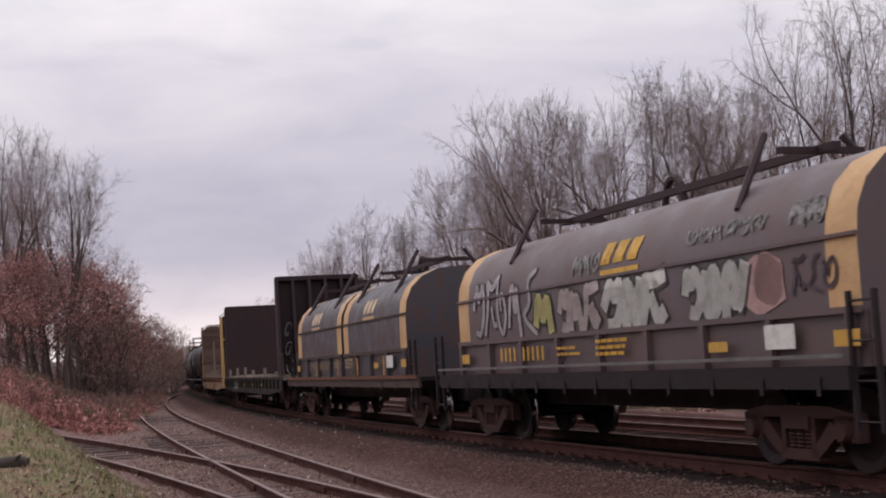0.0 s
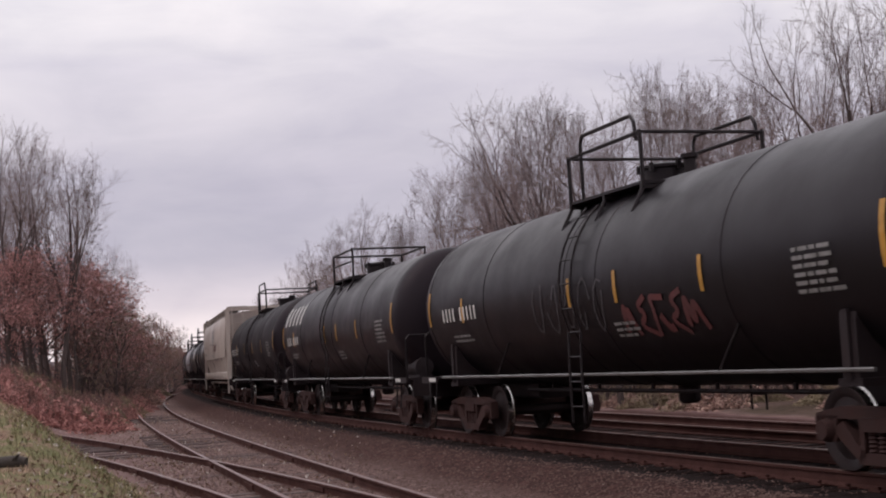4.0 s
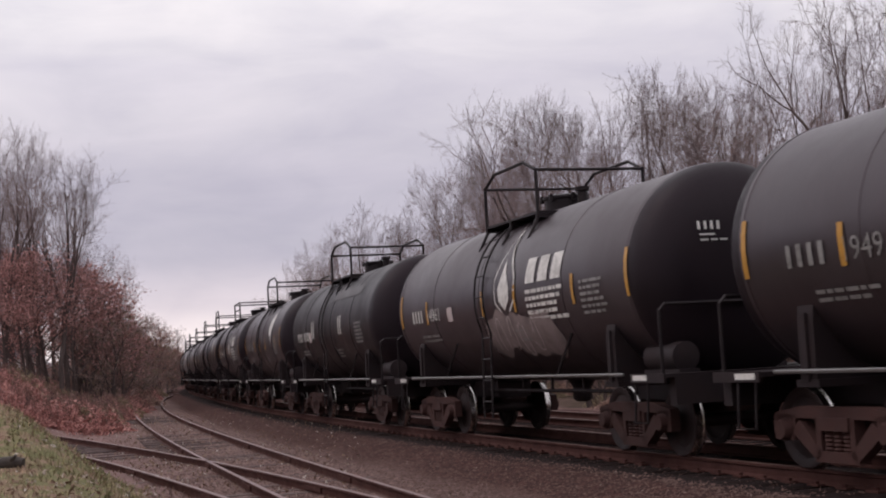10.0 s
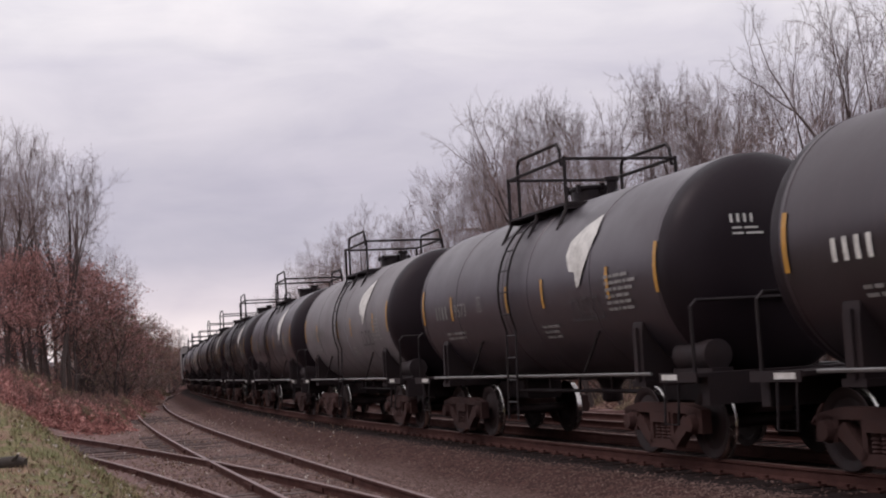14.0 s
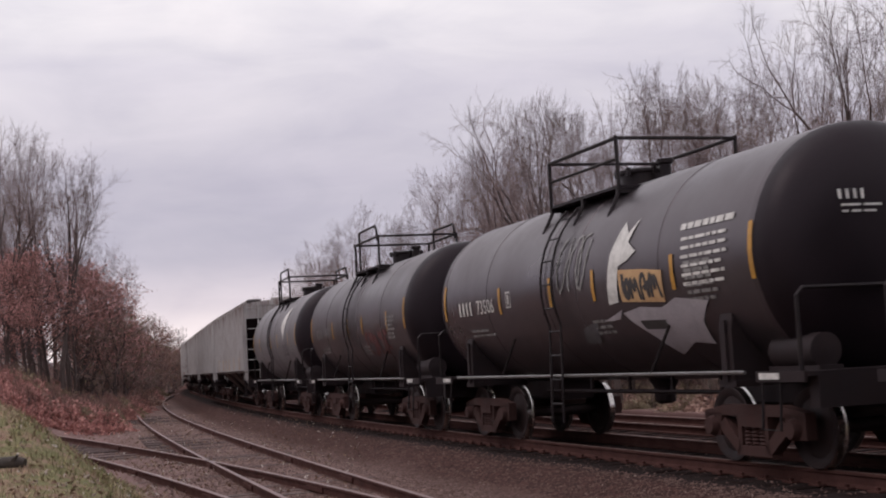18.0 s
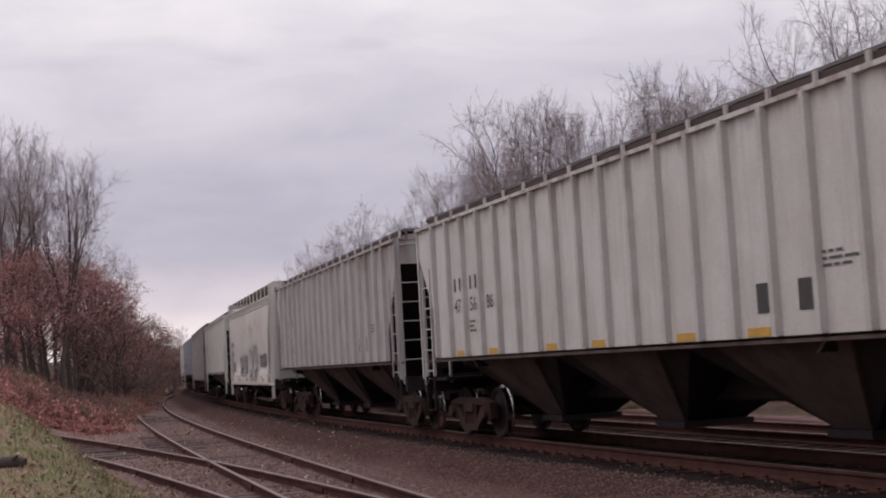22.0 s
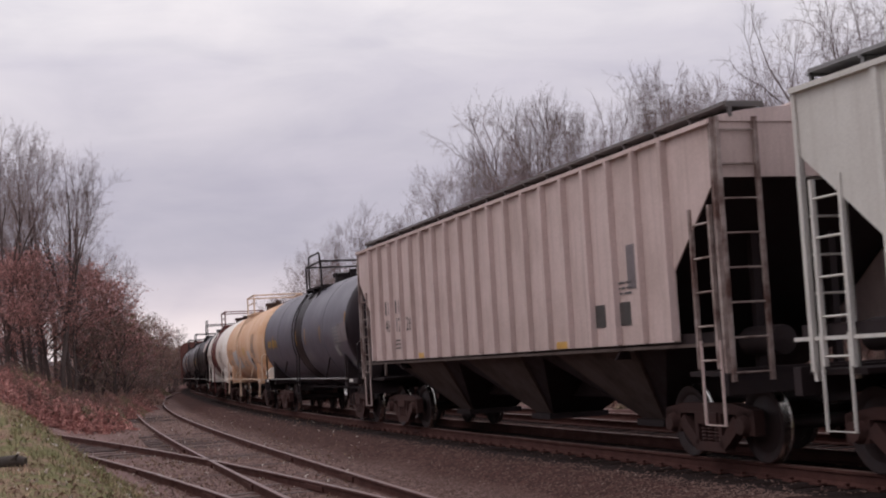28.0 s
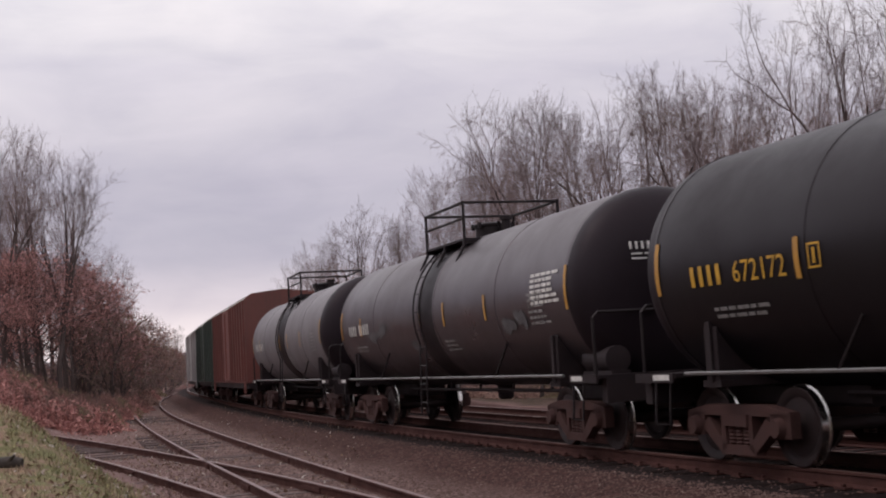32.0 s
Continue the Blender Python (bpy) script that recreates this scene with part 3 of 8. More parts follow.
def ground_material():
    m = bpy.data.materials.new("railway_ground")
    m.use_nodes = True
    nt = m.node_tree
    b = nt.nodes["Principled BSDF"]
    b.inputs["Roughness"].default_value = 0.95
    b.inputs["Specular IOR Level"].default_value = 0.12
    tc = nt.nodes.new("ShaderNodeTexCoord")

    def tex(scale, detail=6.0, rough=0.6):
        n = node(nt, "ShaderNodeTexNoise", Scale=scale, Detail=detail, Roughness=rough)
        link(nt, tc.outputs["Object"], n.inputs["Vector"])
        return n.outputs[0]

    fine, mid, big = tex(26.0), tex(3.0), tex(0.35)
    vor = node(nt, "ShaderNodeTexVoronoi", Scale=17.0)
    link(nt, tc.outputs["Object"], vor.inputs["Vector"])
    stones = ramp(nt, vor.outputs["Color"], [(0.1, (0.1005, 0.0666, 0.0613)), (0.5, (0.1759, 0.1171, 0.1074)), (0.9, (0.2588, 0.1771, 0.1618))])
    stones = mix(nt, 1.0, stones, ramp(nt, mid, [(0.3, (0.75, 0.73, 0.72)), (0.7, (1.15, 1.1, 1.08))]), "MULTIPLY")
    dirt = ramp(nt, mid, [(0.25, (0.1226, 0.0776, 0.0719)), (0.55, (0.2098, 0.1332, 0.1240)), (0.8, (0.2978, 0.1991, 0.1830))])
    red = ramp(nt, mid, [(0.25, (0.0935, 0.0506, 0.0462)), (0.5, (0.2090, 0.1056, 0.0946)), (0.8, (0.3300, 0.1925, 0.1650))])
    turf = ramp(nt, mid, [(0.28, (0.1802, 0.0954, 0.0795)), (0.42, (0.2544, 0.1802, 0.1272)), (0.52, (0.1802, 0.1643, 0.0848)), (0.64, (0.1484, 0.1484, 0.0721)), (0.75, (0.2968, 0.2332, 0.1643))])
    pale = ramp(nt, mid, [(0.25, (0.034, 0.027, 0.016)), (0.5, (0.07, 0.048, 0.034)), (0.75, (0.115, 0.076, 0.058))])

    def mask(name, soft=0.25):
        a = nt.nodes.new("ShaderNodeAttribute")
        a.attribute_name = name
        add = nt.nodes.new("ShaderNodeMath")
        add.operation = "MULTIPLY_ADD"
        link(nt, big if name != "stones" else mid, add.inputs[0])
        add.inputs[1].default_value = 0.7
        link(nt, a.outputs["Fac"], add.inputs[2])
        return ramp(nt, add.outputs[0], [(0.85 - soft, (0, 0, 0)), (0.85 + soft, (1, 1, 1))])

    col = mix(nt, mask("stones"), dirt, stones)
    # rusty red tint that also darkens the ballast as the train's shade would
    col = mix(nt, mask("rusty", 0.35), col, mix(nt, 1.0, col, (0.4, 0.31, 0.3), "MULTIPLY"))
    # oil stain made almost black to hold the train's shade on the bed
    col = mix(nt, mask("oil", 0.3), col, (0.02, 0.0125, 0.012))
    col = mix(nt, mask("red"), col, red)
    col = mix(nt, mask("pale"), col, pale)
    col = mix(nt, mask("turf"), col, turf)
    col = mix(nt, 1.0, col, ramp(nt, fine, [(0.25, (0.7, 0.7, 0.7)), (0.75, (1.25, 1.25, 1.25))]), "MULTIPLY")
    link(nt, col, b.inputs["Base Color"])
    bp = node(nt, "ShaderNodeBump", Strength=0.6, Distance=0.04)
    link(nt, vor.outputs["Distance"], bp.inputs["Height"])
    link(nt, bp.outputs[0], b.inputs["Normal"])
    return m


def build_ground():
    xs = np.unique(np.concatenate([np.linspace(-3000, -120, 24), np.linspace(-120, -32, 45), np.linspace(-32, 24, 225), np.linspace(24, 90, 34), np.linspace(90, 3000, 22)]))
    ys = np.unique(np.concatenate([np.linspace(-3000, -60, 14), np.linspace(-60, 8, 24), np.linspace(8, 60, 240), np.linspace(60, 190, 130), np.linspace(190, 400, 30), np.linspace(400, 3500, 20)]))
    gx, gy = np.meshgrid(xs, ys)
    px, py = gx.ravel(), gy.ravel()
    z = ground_z(px, py)
    nx, ny = len(xs), len(ys)
    i = (np.arange(ny - 1)[:, None] * nx + np.arange(nx - 1)).ravel()
    me = quick_mesh("ground", np.stack([px, py, z], 1).tolist(), np.stack([i, i + 1, i + nx + 1, i + nx], 1).tolist(), ground_material(), True)
    s, l = line_frame(px, py)
    u = np.polyval(SIDING, np.clip(py, 0, 150)) - px
    v = np.polyval(SPUR, np.clip(py, 0, 48)) - px
    masks = dict(
        stones=0.62 * ease(3.2, 0.6, u) * ease(9.5, 6.8, l) * (py < 260),
        # oil and rust stains, widened to paint the train's shade on the ballast
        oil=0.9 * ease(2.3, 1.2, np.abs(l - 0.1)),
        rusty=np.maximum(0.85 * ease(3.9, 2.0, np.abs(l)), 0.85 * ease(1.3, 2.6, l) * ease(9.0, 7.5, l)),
        red=0.62 * ease(2.5, 5.0, u) * ease(38, 50, py) * ease(230, 160, py),
        turf=0.75 * ease(1.0, 1.9, v * 0.91) * ease(36, 28, py),
        pale=0.60 * ease(7.5, 9.5, l) * ease(20, 12, l),
    )
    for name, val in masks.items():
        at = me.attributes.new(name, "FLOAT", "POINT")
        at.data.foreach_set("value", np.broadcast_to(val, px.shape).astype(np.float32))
    thing("ground", "trackside ground of brown ballast, leaf litter and winter grass", "ground", kind="structure", me=me)


build_ground()

RAIL = [(-0.07, -0.172), (0.07, -0.172), (0.07, -0.16), (0.012, -0.135), (0.012, -0.05), (0.036, -0.036), (0.036, -0.006), (0.028, 0.0), (-0.028, 0.0), (-0.036, -0.006), (-0.036, -0.036),
        (-0.012, -0.05), (-0.012, -0.135), (-0.07, -0.16)]


def rail_mesh(name, pts, z, top):
    """A rail swept along plan points; its head's top and sides are worn."""
    n, vs, fs, mi = len(RAIL), [], [], []
    pts = np.array(pts)
    d = np.gradient(pts, axis=0)
    d /= np.linalg.norm(d, axis=1)[:, None]
    for (x, y), (dx, dy) in zip(pts, d):
        vs += [(x + dy * a, y - dx * a, z + h) for a, h in RAIL]
    for k in range(len(pts) - 1):
        for i in range(n):
            j = (i + 1) % n
            fs.append((k * n + i, k * n + j, (k + 1) * n + j, (k + 1) * n + i))
            mi.append(1 if i in (6, 7, 8) else 0)
    me = quick_mesh(name, vs, fs, [M["railrust"], top])
    me.polygons.foreach_set("material_index", mi)
    bm = bmesh.new()
    bm.from_mesh(me)
    bmesh.ops.recalc_face_normals(bm, faces=bm.faces)
    bm.to_mesh(me)
    bm.free()
    return me


def track(name, label, rails, z, top):
    ob = thing(name, label, "railway track", kind="structure")
    for pts in rails:
        part("rail", rail_mesh("rail", pts, z, top), ob)
    return ob


def line_rail(l, s0=-330.0, s1=60.0):
    return [on_line(s, l)[:2] for s in np.concatenate([np.arange(s0, -110, 6.0), np.arange(-110, s1, 1.5)])]


main_track = track("main_track", "main line track with rusty rail sides and worn heads", [line_rail(-0.753), line_rail(0.753)], 0.0, M["railtop"])
second_track = track("second_track", "second main line track beyond the train", [line_rail(SECOND_L - 0.753, -200), line_rail(SECOND_L + 0.753, -200)], SECOND_Z, M["railtop"])
siding_track = track("siding_track", "rusty siding track bending away into brown ballast", [curve_points(SIDING, 4, 146, -0.753), curve_points(SIDING, 4, 146, 0.753)], SIDING_Z, M["siding_top"])
spur_track = track("spur_track", "disused spur track running out under a grassy heap", [curve_points(SPUR, 6, 47, -0.753, 90), curve_points(SPUR, 6, 47, 0.753, 90)], SIDING_Z, M["siding_top"])

# ---- the train: cars in their own space (x ahead, y to the far side, z up from the rails) ----
TRAIN = []


def sideframe_mesh():
    b = Mb()
    y0, y1 = -0.07, 0.07

    def slab(poly):
        b.loft([[(x, y, z) for x, z in poly] for y in (y0, y1)])

    slab([(-1.08, 0.56), (-0.6, 0.585), (0.6, 0.585), (1.08, 0.56), (1.08, 0.64), (0.62, 0.715), (-0.62, 0.715), (-1.08, 0.64)])
    for e in (-1, 1):
        slab([(e * 1.1, 0.34), (e * 0.74, 0.34), (e * 0.70, 0.62), (e * 1.1, 0.62)])
        slab([(e * 0.80, 0.45), (e * 0.62, 0.56), (e * 0.24, 0.22), (e * 0.34, 0.13)])
        slab([(e * 0.33, 0.18), (e * 0.25, 0.18), (e * 0.25, 0.6), (e * 0.33, 0.6)])
        b.spin([(-0.1, 0.0), (-0.1, 0.10), (-0.03, 0.13), (0.06, 0.13)], "y", (e * 0.889, -0.05, 0.457), 12)
    slab([(-0.38, 0.12), (0.38, 0.12), (0.34, 0.24), (-0.34, 0.24)])
    for sx in (-0.16, 0.0, 0.16):
        b.spin([(0.24 + 0.022 * k, 0.068 if k % 2 else 0.05) for k in range(11)], "z", (sx, -0.01, 0), 8)
    b.box(-0.26, 0.26, -0.1, 0.1, 0.46, 0.60)
    return b.mesh("side_frame", M["truck"], 40)


def wheelset_mesh():
    b = Mb()
    for e in (-1, 1):
        prof = [(-0.095, 0.10), (-0.075, 0.12), (-0.045, 0.18), (-0.03, 0.34), (-0.062, 0.385), (-0.066, 0.45), (-0.06, 0.457), (0.03, 0.462), (0.042, 0.485), (0.062, 0.482), (0.07, 0.40), (0.03, 0.36), (0.02, 0.18), (0.06, 0.12), (0.08, 0.09)]
        b.spin([(a if e < 0 else -a, r) for a, r in prof], "y", (0, e * 0.765, 0), 32, mis=[0, 0, 0, 0, 0, 0, 1, 1, 0, 0, 0, 0, 0, 0])
    b.spin([(-1.02, 0.065), (-0.86, 0.075), (-0.5, 0.085), (0.5, 0.085), (0.86, 0.075), (1.02, 0.065)], "y", (0, 0, 0), 10)
    return b.mesh("wheelset", [M["wheel"], M["tread"]], 40)


def bolster_mesh():
    b = Mb()
    b.box(-0.2, 0.2, -0.95, 0.95, 0.42, 0.6, c=0.04).box(-0.28, 0.28, -0.3, 0.3, 0.58, 0.72).box(-0.1, 0.1, -0.75, -0.55, 0.58, 0.68).box(-0.1, 0.1, 0.55, 0.75, 0.58, 0.68)
    for e in (-1, 1):
        b.box(e * 0.42 - 0.04, e * 0.42 + 0.04, -0.7, 0.7, 0.34, 0.42)
        for y in (-0.765, 0.765):
            b.box(e * 0.42 - 0.045, e * 0.42 + 0.01, y - 0.05, y + 0.05, 0.32, 0.56)
    return b.mesh("truck", M["truck"])


def add_trucks(car, base):
    """Two four-wheeled trucks, their centres base apart; gives back the wheelsets."""
    wheels = []
    for e in (-1, 1):
        tr = part("truck", cached("bolster", bolster_mesh), car, "rusty cast steel truck", at=(e * base / 2, 0, 0))
        for y in (-1, 1):
            part("side_frame", cached("sideframe", sideframe_mesh), tr, at=Matrix.Translation((0, y * 1.0, 0)) @ Matrix.Diagonal((1, -y, 1, 1)))
        for x in (-0.889, 0.889):
            w = part("wheelset", cached("wheelset", wheelset_mesh), tr, "wheels with bright polished treads", at=(x, 0, 0.457))
            wheels.append((w, x))
    return wheels


def coupler_mesh(reach):
    b = Mb()
    b.box(0, reach - 0.28, -0.07, 0.07, 0.80, 0.96, c=0.02)
    b.loft([[(reach - 0.3, y, z) for y, z in ((-0.09, 0.76), (0.09, 0.76), (0.09, 1.0), (-0.09, 1.0))], [(reach - 0.14, y, z) for y, z in ((-0.16, 0.74), (0.16, 0.74), (0.16, 1.02), (-0.16, 1.02))],
            [(reach + 0.02, y, z) for y, z in ((-0.16, 0.74), (-0.02, 0.74), (-0.02, 1.02), (-0.16, 1.02))]])
    b.tube([(reach - 0.35, 0.25, 0.82), (reach - 0.15, 0.28, 0.55), (reach, 0.25, 0.45)], 0.028)
    return b.mesh("coupler", M["truck"])


def add_couplers(car, length):
    for e in (-1, 1):
        part("coupler", cached("coupler", lambda: coupler_mesh(0.62)), car, at=Matrix.Translation((e * (length / 2 - 0.62), 0, 0)) @ (Matrix.Identity(4) if e > 0 else pose(0, 0, 0, 0, 0, 180)))


def put_car(car, wheels, ahead, behind, base):
    TRAIN.append((car, wheels, (ahead + behind) / 2, base))


def text_bars(b, x, h, n, size, place, gap=None, skip=()):
    """Lettering too blurred to read: one upright block a character."""
    w = size * 0.62
    for k in range(n):
        if k in skip:
            continue
        u = x + k * (w * 1.25 if gap is None else gap)
        b.strips([(u, h), (u + w * 0.55, h), (u + w * 0.55, h + size), (u, h + size)], place, 3)


def glyphs(text):
    """The outlines of a number in the built-in font, one unit high."""
    c = bpy.data.curves.new("glyphs", "FONT")
    c.body, c.resolution_u = text, 2
    ob = bpy.data.objects.new("glyphs", c)
    me = ob.to_mesh()
    vs, fs = [(v.co.x / 0.69, v.co.y / 0.69) for v in me.vertices], [tuple(p.vertices) for p in me.polygons]
    ob.to_mesh_clear()
    bpy.data.objects.remove(ob)
    bpy.data.curves.remove(c)
    return vs, fs


def digits(b, text, x, h, size, place, squeeze=1.0):
    """A number that can be read, painted on a surface."""
    vs, fs = cached(("glyphs", text), lambda: glyphs(text))
    b.add([place(x + u * size * squeeze, h + v * size) for u, v in vs], fs)


def owner_and_number(b, x, h, size, place, text):
    """The owner's letters as upright blocks, then the number."""
    text_bars(b, x, h, 4, size, place, gap=size * 0.78)
    digits(b, text, x + size * 3.75, h, size, place)


def outline_box(b, x, h, size, place, w=0.022):
    """A small inspection mark: a square outline with a bar in it."""
    b.stroke([(x, h), (x + size * 0.8, h), (x + size * 0.8, h + size), (x, h + size), (x, h)], w, place)
    b.stroke([(x + size * 0.4, h + size * 0.22), (x + size * 0.4, h + size * 0.78)], w * 2, place)


def lines_bars(b, x, h, rows, place, rnd, width=0.8, size=0.045, pitch=0.09):
    """Small unreadable print: level bars."""
    for r in range(rows):
        u = x
        while u < x + width * (0.75 + 0.25 * rnd.random()):
            w = 0.08 + 0.16 * rnd.random()
            b.strips([(u, h - r * pitch), (u + w, h - r * pitch), (u + w, h - r * pitch + size), (u, h - r * pitch + size)], place, 1)
            u += w + 0.035


def curl(rnd, x, h, w, k=9):
    """A loose looping painted line."""
    a0, n = rnd.random() * 6, k
    return [(x + w * 0.5 + w * 0.5 * math.cos(a0 + 5.2 * i / n) * (1 - 0.05 * i), h + w * 0.75 * math.sin(a0 + 5.2 * i / n * 1.25)) for i in range(n)]


def round_off(pts):
    """Cuts the corners of a painted line."""
    out = [pts[0]]
    for (a, b), (c, d) in zip(pts, pts[1:]):
        out += [(a * 0.75 + c * 0.25, b * 0.75 + d * 0.25), (a * 0.25 + c * 0.75, b * 0.25 + d * 0.75)]
    return out + [pts[-1]]


def tag_letters(b, rnd, u0, u1, h0, h1, n, w, place):
    """Illegible spray-painted letter shapes in a row."""
    forms = ([[(0.0, 0.1), (0.2, 1.0), (0.42, 0.2), (0.6, 0.95), (0.9, 0.0)]], [[(0.1, 0.9), (0.05, 0.3), (0.45, 0.0), (0.85, 0.35), (0.7, 0.8), (0.35, 0.7), (0.4, 0.4)]], [[(0.0, 0.0), (0.3, 0.6), (0.1, 1.0), (0.6, 0.85), (1.0, 1.0)], [(0.5, 0.5), (0.75, 0.1), (1.0, 0.2)]],
             [[(0.05, 0.6), (0.3, 1.0), (0.55, 0.55), (0.8, 1.0), (1.0, 0.5), (0.7, 0.0), (0.35, 0.05)]], [[(0.9, 1.0), (0.3, 0.8), (0.6, 0.5), (0.0, 0.3), (0.9, 0.0)]], [[(0.1, 0.0), (0.0, 0.7), (0.4, 1.0), (0.55, 0.3), (0.8, 0.1), (0.95, 0.9)], [(0.3, 0.3), (0.7, 0.6)]])
    c = (u1 - u0) / n
    for k in range(n):
        lean = rnd.uniform(-0.1, 0.14)
        for line in forms[rnd.randrange(len(forms))]:
            pts = []
            for i, (x, y) in enumerate(line):
                x, y = x + lean * y + rnd.uniform(-0.1, 0.1), y + rnd.uniform(-0.1, 0.1)
                pts.append((u0 + c * (k + 0.05 + 0.95 * x), h0 + (h1 - h0) * min(1.0, max(0.0, y))))
            pts = round_off(round_off(pts))
            b.stroke(pts, w * rnd.uniform(0.8, 1.2), place)


def blob(rnd, x, h, w, hh, n=11):
    return [(x + w / 2 * (1 + math.cos(2 * math.pi * i / n) * (0.75 + 0.35 * rnd.random())), h + hh / 2 * (1 + math.sin(2 * math.pi * i / n) * (0.75 + 0.35 * rnd.random()))) for i in range(n)]


def tank_shell(length, r, zc, mats, bands=(), head=0):
    """A jacketed tank: bulged heads, thin jacket seams, painted bands as (x0, x1, material index)."""
    half = length / 2
    prof, mis = [], []
    hd = 0.62
    flat = 2.0 / 2.7
    prof = [(-half + hd * (1 - math.cos(math.pi / 2 * k / 10) ** flat), max(0.02, r * math.sin(math.pi / 2 * k / 10) ** flat)) for k in range(11)]
    seams = sorted([-half + hd + 0.03, half - hd - 0.03] + [-half * 0.52, -0.55, 0.55, half * 0.52])
    xs = []
    for s in seams:
        xs += [(s - 0.04, r), (s - 0.03, r + 0.009), (s + 0.03, r + 0.009), (s + 0.04, r)]
    for x0, x1, _ in bands:
        xs += [(x0, r), (x1, r)]
    body = sorted(xs)
    prof = prof[:-1] + [(-half + hd - 0.02, r)] + [p for p in body if -half + hd < p[0] < half - hd] + [(half - hd + 0.02, r)] + [(-x, rr) for x, rr in reversed(prof[:-1])]
    for (a, _), (c, _) in zip(prof, prof[1:]):
        mid = (a + c) / 2
        mi = head if abs(mid) > half - hd + 0.02 else 0
        for x0, x1, i in bands:
            if x0 <= mid <= x1:
                mi = i
        mis.append(mi)
    b = Mb()
    b.spin(prof, "x", (0, 0, zc), 44, mis=mis)
    return b.mesh("tank", mats, 30)


def on_tank(r, zc, side=-1, lift=0.012):
    def place(u, h):
        a = h / r
        return (u * -side if side > 0 else u, side * (r + lift) * math.cos(a), zc + (r + lift) * math.sin(a))
    return place


def tank_platform(car, r, zc, mat_, style, x=0.0):
    top = zc + r
    b = Mb()
    b.box(x - 1.25, x + 1.25, -0.98, -0.42, top - 0.17, top - 0.13).box(x - 1.25, x + 1.25, 0.42, 0.98, top - 0.17, top - 0.13)
    for e in (-1.2, 0, 1.2):
        b.box(x + e - 0.03, x + e + 0.03, -1.0, 1.0, top - 0.24, top - 0.17)
        for sd in (-1, 1):
            b.tube([(x + e, sd * 0.95, top - 0.2), (x + e, sd * 1.15, zc + math.sqrt(max(0.01, r * r - 1.15 ** 2)) - 0.02)], 0.03, 5)
    deck = part("platform", b.mesh("platform", mat_), car, "open grating platform on top of the tank")
    h1, h2 = top + 0.55, top + 0.82
    for sd in (-1, 1):
        y = sd * 0.97
        for e in (-1.22, 1.22):
            part("post", cached(("post", mat_.name), lambda: Mb().tube([(0, 0, 0), (0, 0, 0.78)], 0.032).mesh("post", mat_)), deck, at=(x + e, y, top - 0.2))
        if style == 0:
            pts = [(x - 1.22, y, h1), (x + 1.22, y, h1)]
            hoop = [(x - 0.75, y, top - 0.15), (x - 0.75, y, h2 - 0.1), (x - 0.66, y, h2), (x + 0.95, y, h2), (x + 1.05, y, h2 - 0.1), (x + 1.1, y, h1 - 0.1)]
            part("hand_rail", Mb().tube(hoop, 0.03).mesh("hand_rail", mat_), deck)
        elif style == 1:
            pts = [(x - 1.22, y, h1), (x - 0.7, y, h1 + 0.2), (x + 0.7, y, h1 + 0.2), (x + 1.22, y, h1)]
        else:
            pts = [(x - 1.22, y, h1), (x + 1.22, y, h1)]
            part("hand_rail", Mb().tube([(x - 1.22, y, h1 - 0.3), (x + 1.22, y, h1 - 0.3)], 0.024).mesh("hand_rail", mat_), deck)
        part("hand_rail", Mb().tube(pts, 0.03).mesh("hand_rail", mat_), deck)
    for e in (-1.22, 1.22):
        part("end_rail", Mb().tube([(x + e, -0.97, h1), (x + e, 0.97, h1)], 0.028).mesh("end_rail", mat_), deck)
    d = Mb()
    d.spin([(0, 0.34), (0.22, 0.34), (0.24, 0.38), (0.28, 0.38), (0.31, 0.3), (0.33, 0.1)], "z", (x + 0.1, 0, top - 0.05), 18)
    d.box(x - 0.5, x - 0.28, -0.12, 0.12, top - 0.05, top + 0.2)
    d.spin([(0, 0.09), (0.3, 0.09), (0.32, 0.13), (0.38, 0.13)], "z", (x + 0.65, 0.1, top - 0.05), 10)
    for k in range(6):
        a = k * math.pi / 3
        d.box(x + 0.1 + 0.39 * math.cos(a) - 0.03, x + 0.1 + 0.39 * math.cos(a) + 0.03, 0.39 * math.sin(a) - 0.03, 0.39 * math.sin(a) + 0.03, top + 0.14, top + 0.26)
    part("manway", d.mesh("manway", M["valve"] if mat_ in (M["creamrail"], M["maroon"]) else mat_, 40), car, "bolted manway cover and valves")


def tank_ladder(car, r, zc, mat_, x=0.0):
    rr = r + 0.10
    arc = [(x, -rr * math.cos(a), zc + rr * math.sin(a)) for a in np.linspace(radians(48), radians(-22), 9)]
    low = [(x, arc[-1][1] - 0.02, 1.15), (x, -1.5, 0.42)]
    path = arc + low
    for sd in (-1, 1):
        ld = Mb()
        for e in (-0.21, 0.21):
            ld.tube([(px + e, py if sd < 0 else -py, pz) for px, py, pz in path], 0.02, 5)
        lad = part("ladder", ld.mesh("ladder", mat_), car, "steel side ladder")
        rung = cached(("rung", mat_.name), lambda: Mb().tube([(-0.21, 0, 0), (0.21, 0, 0)], 0.014, 5).mesh("rung", mat_))
        ln = [0]
        for p, q_ in zip(path, path[1:]):
            ln.append(ln[-1] + (Vector(q_) - Vector(p)).length)
        for d in np.arange(0.2, ln[-1], 0.36):
            yy, zz = np.interp(d, ln, [p[1] for p in path]), np.interp(d, ln, [p[2] for p in path])
            part("rung", rung, lad, at=(x, yy if sd < 0 else -yy, zz))


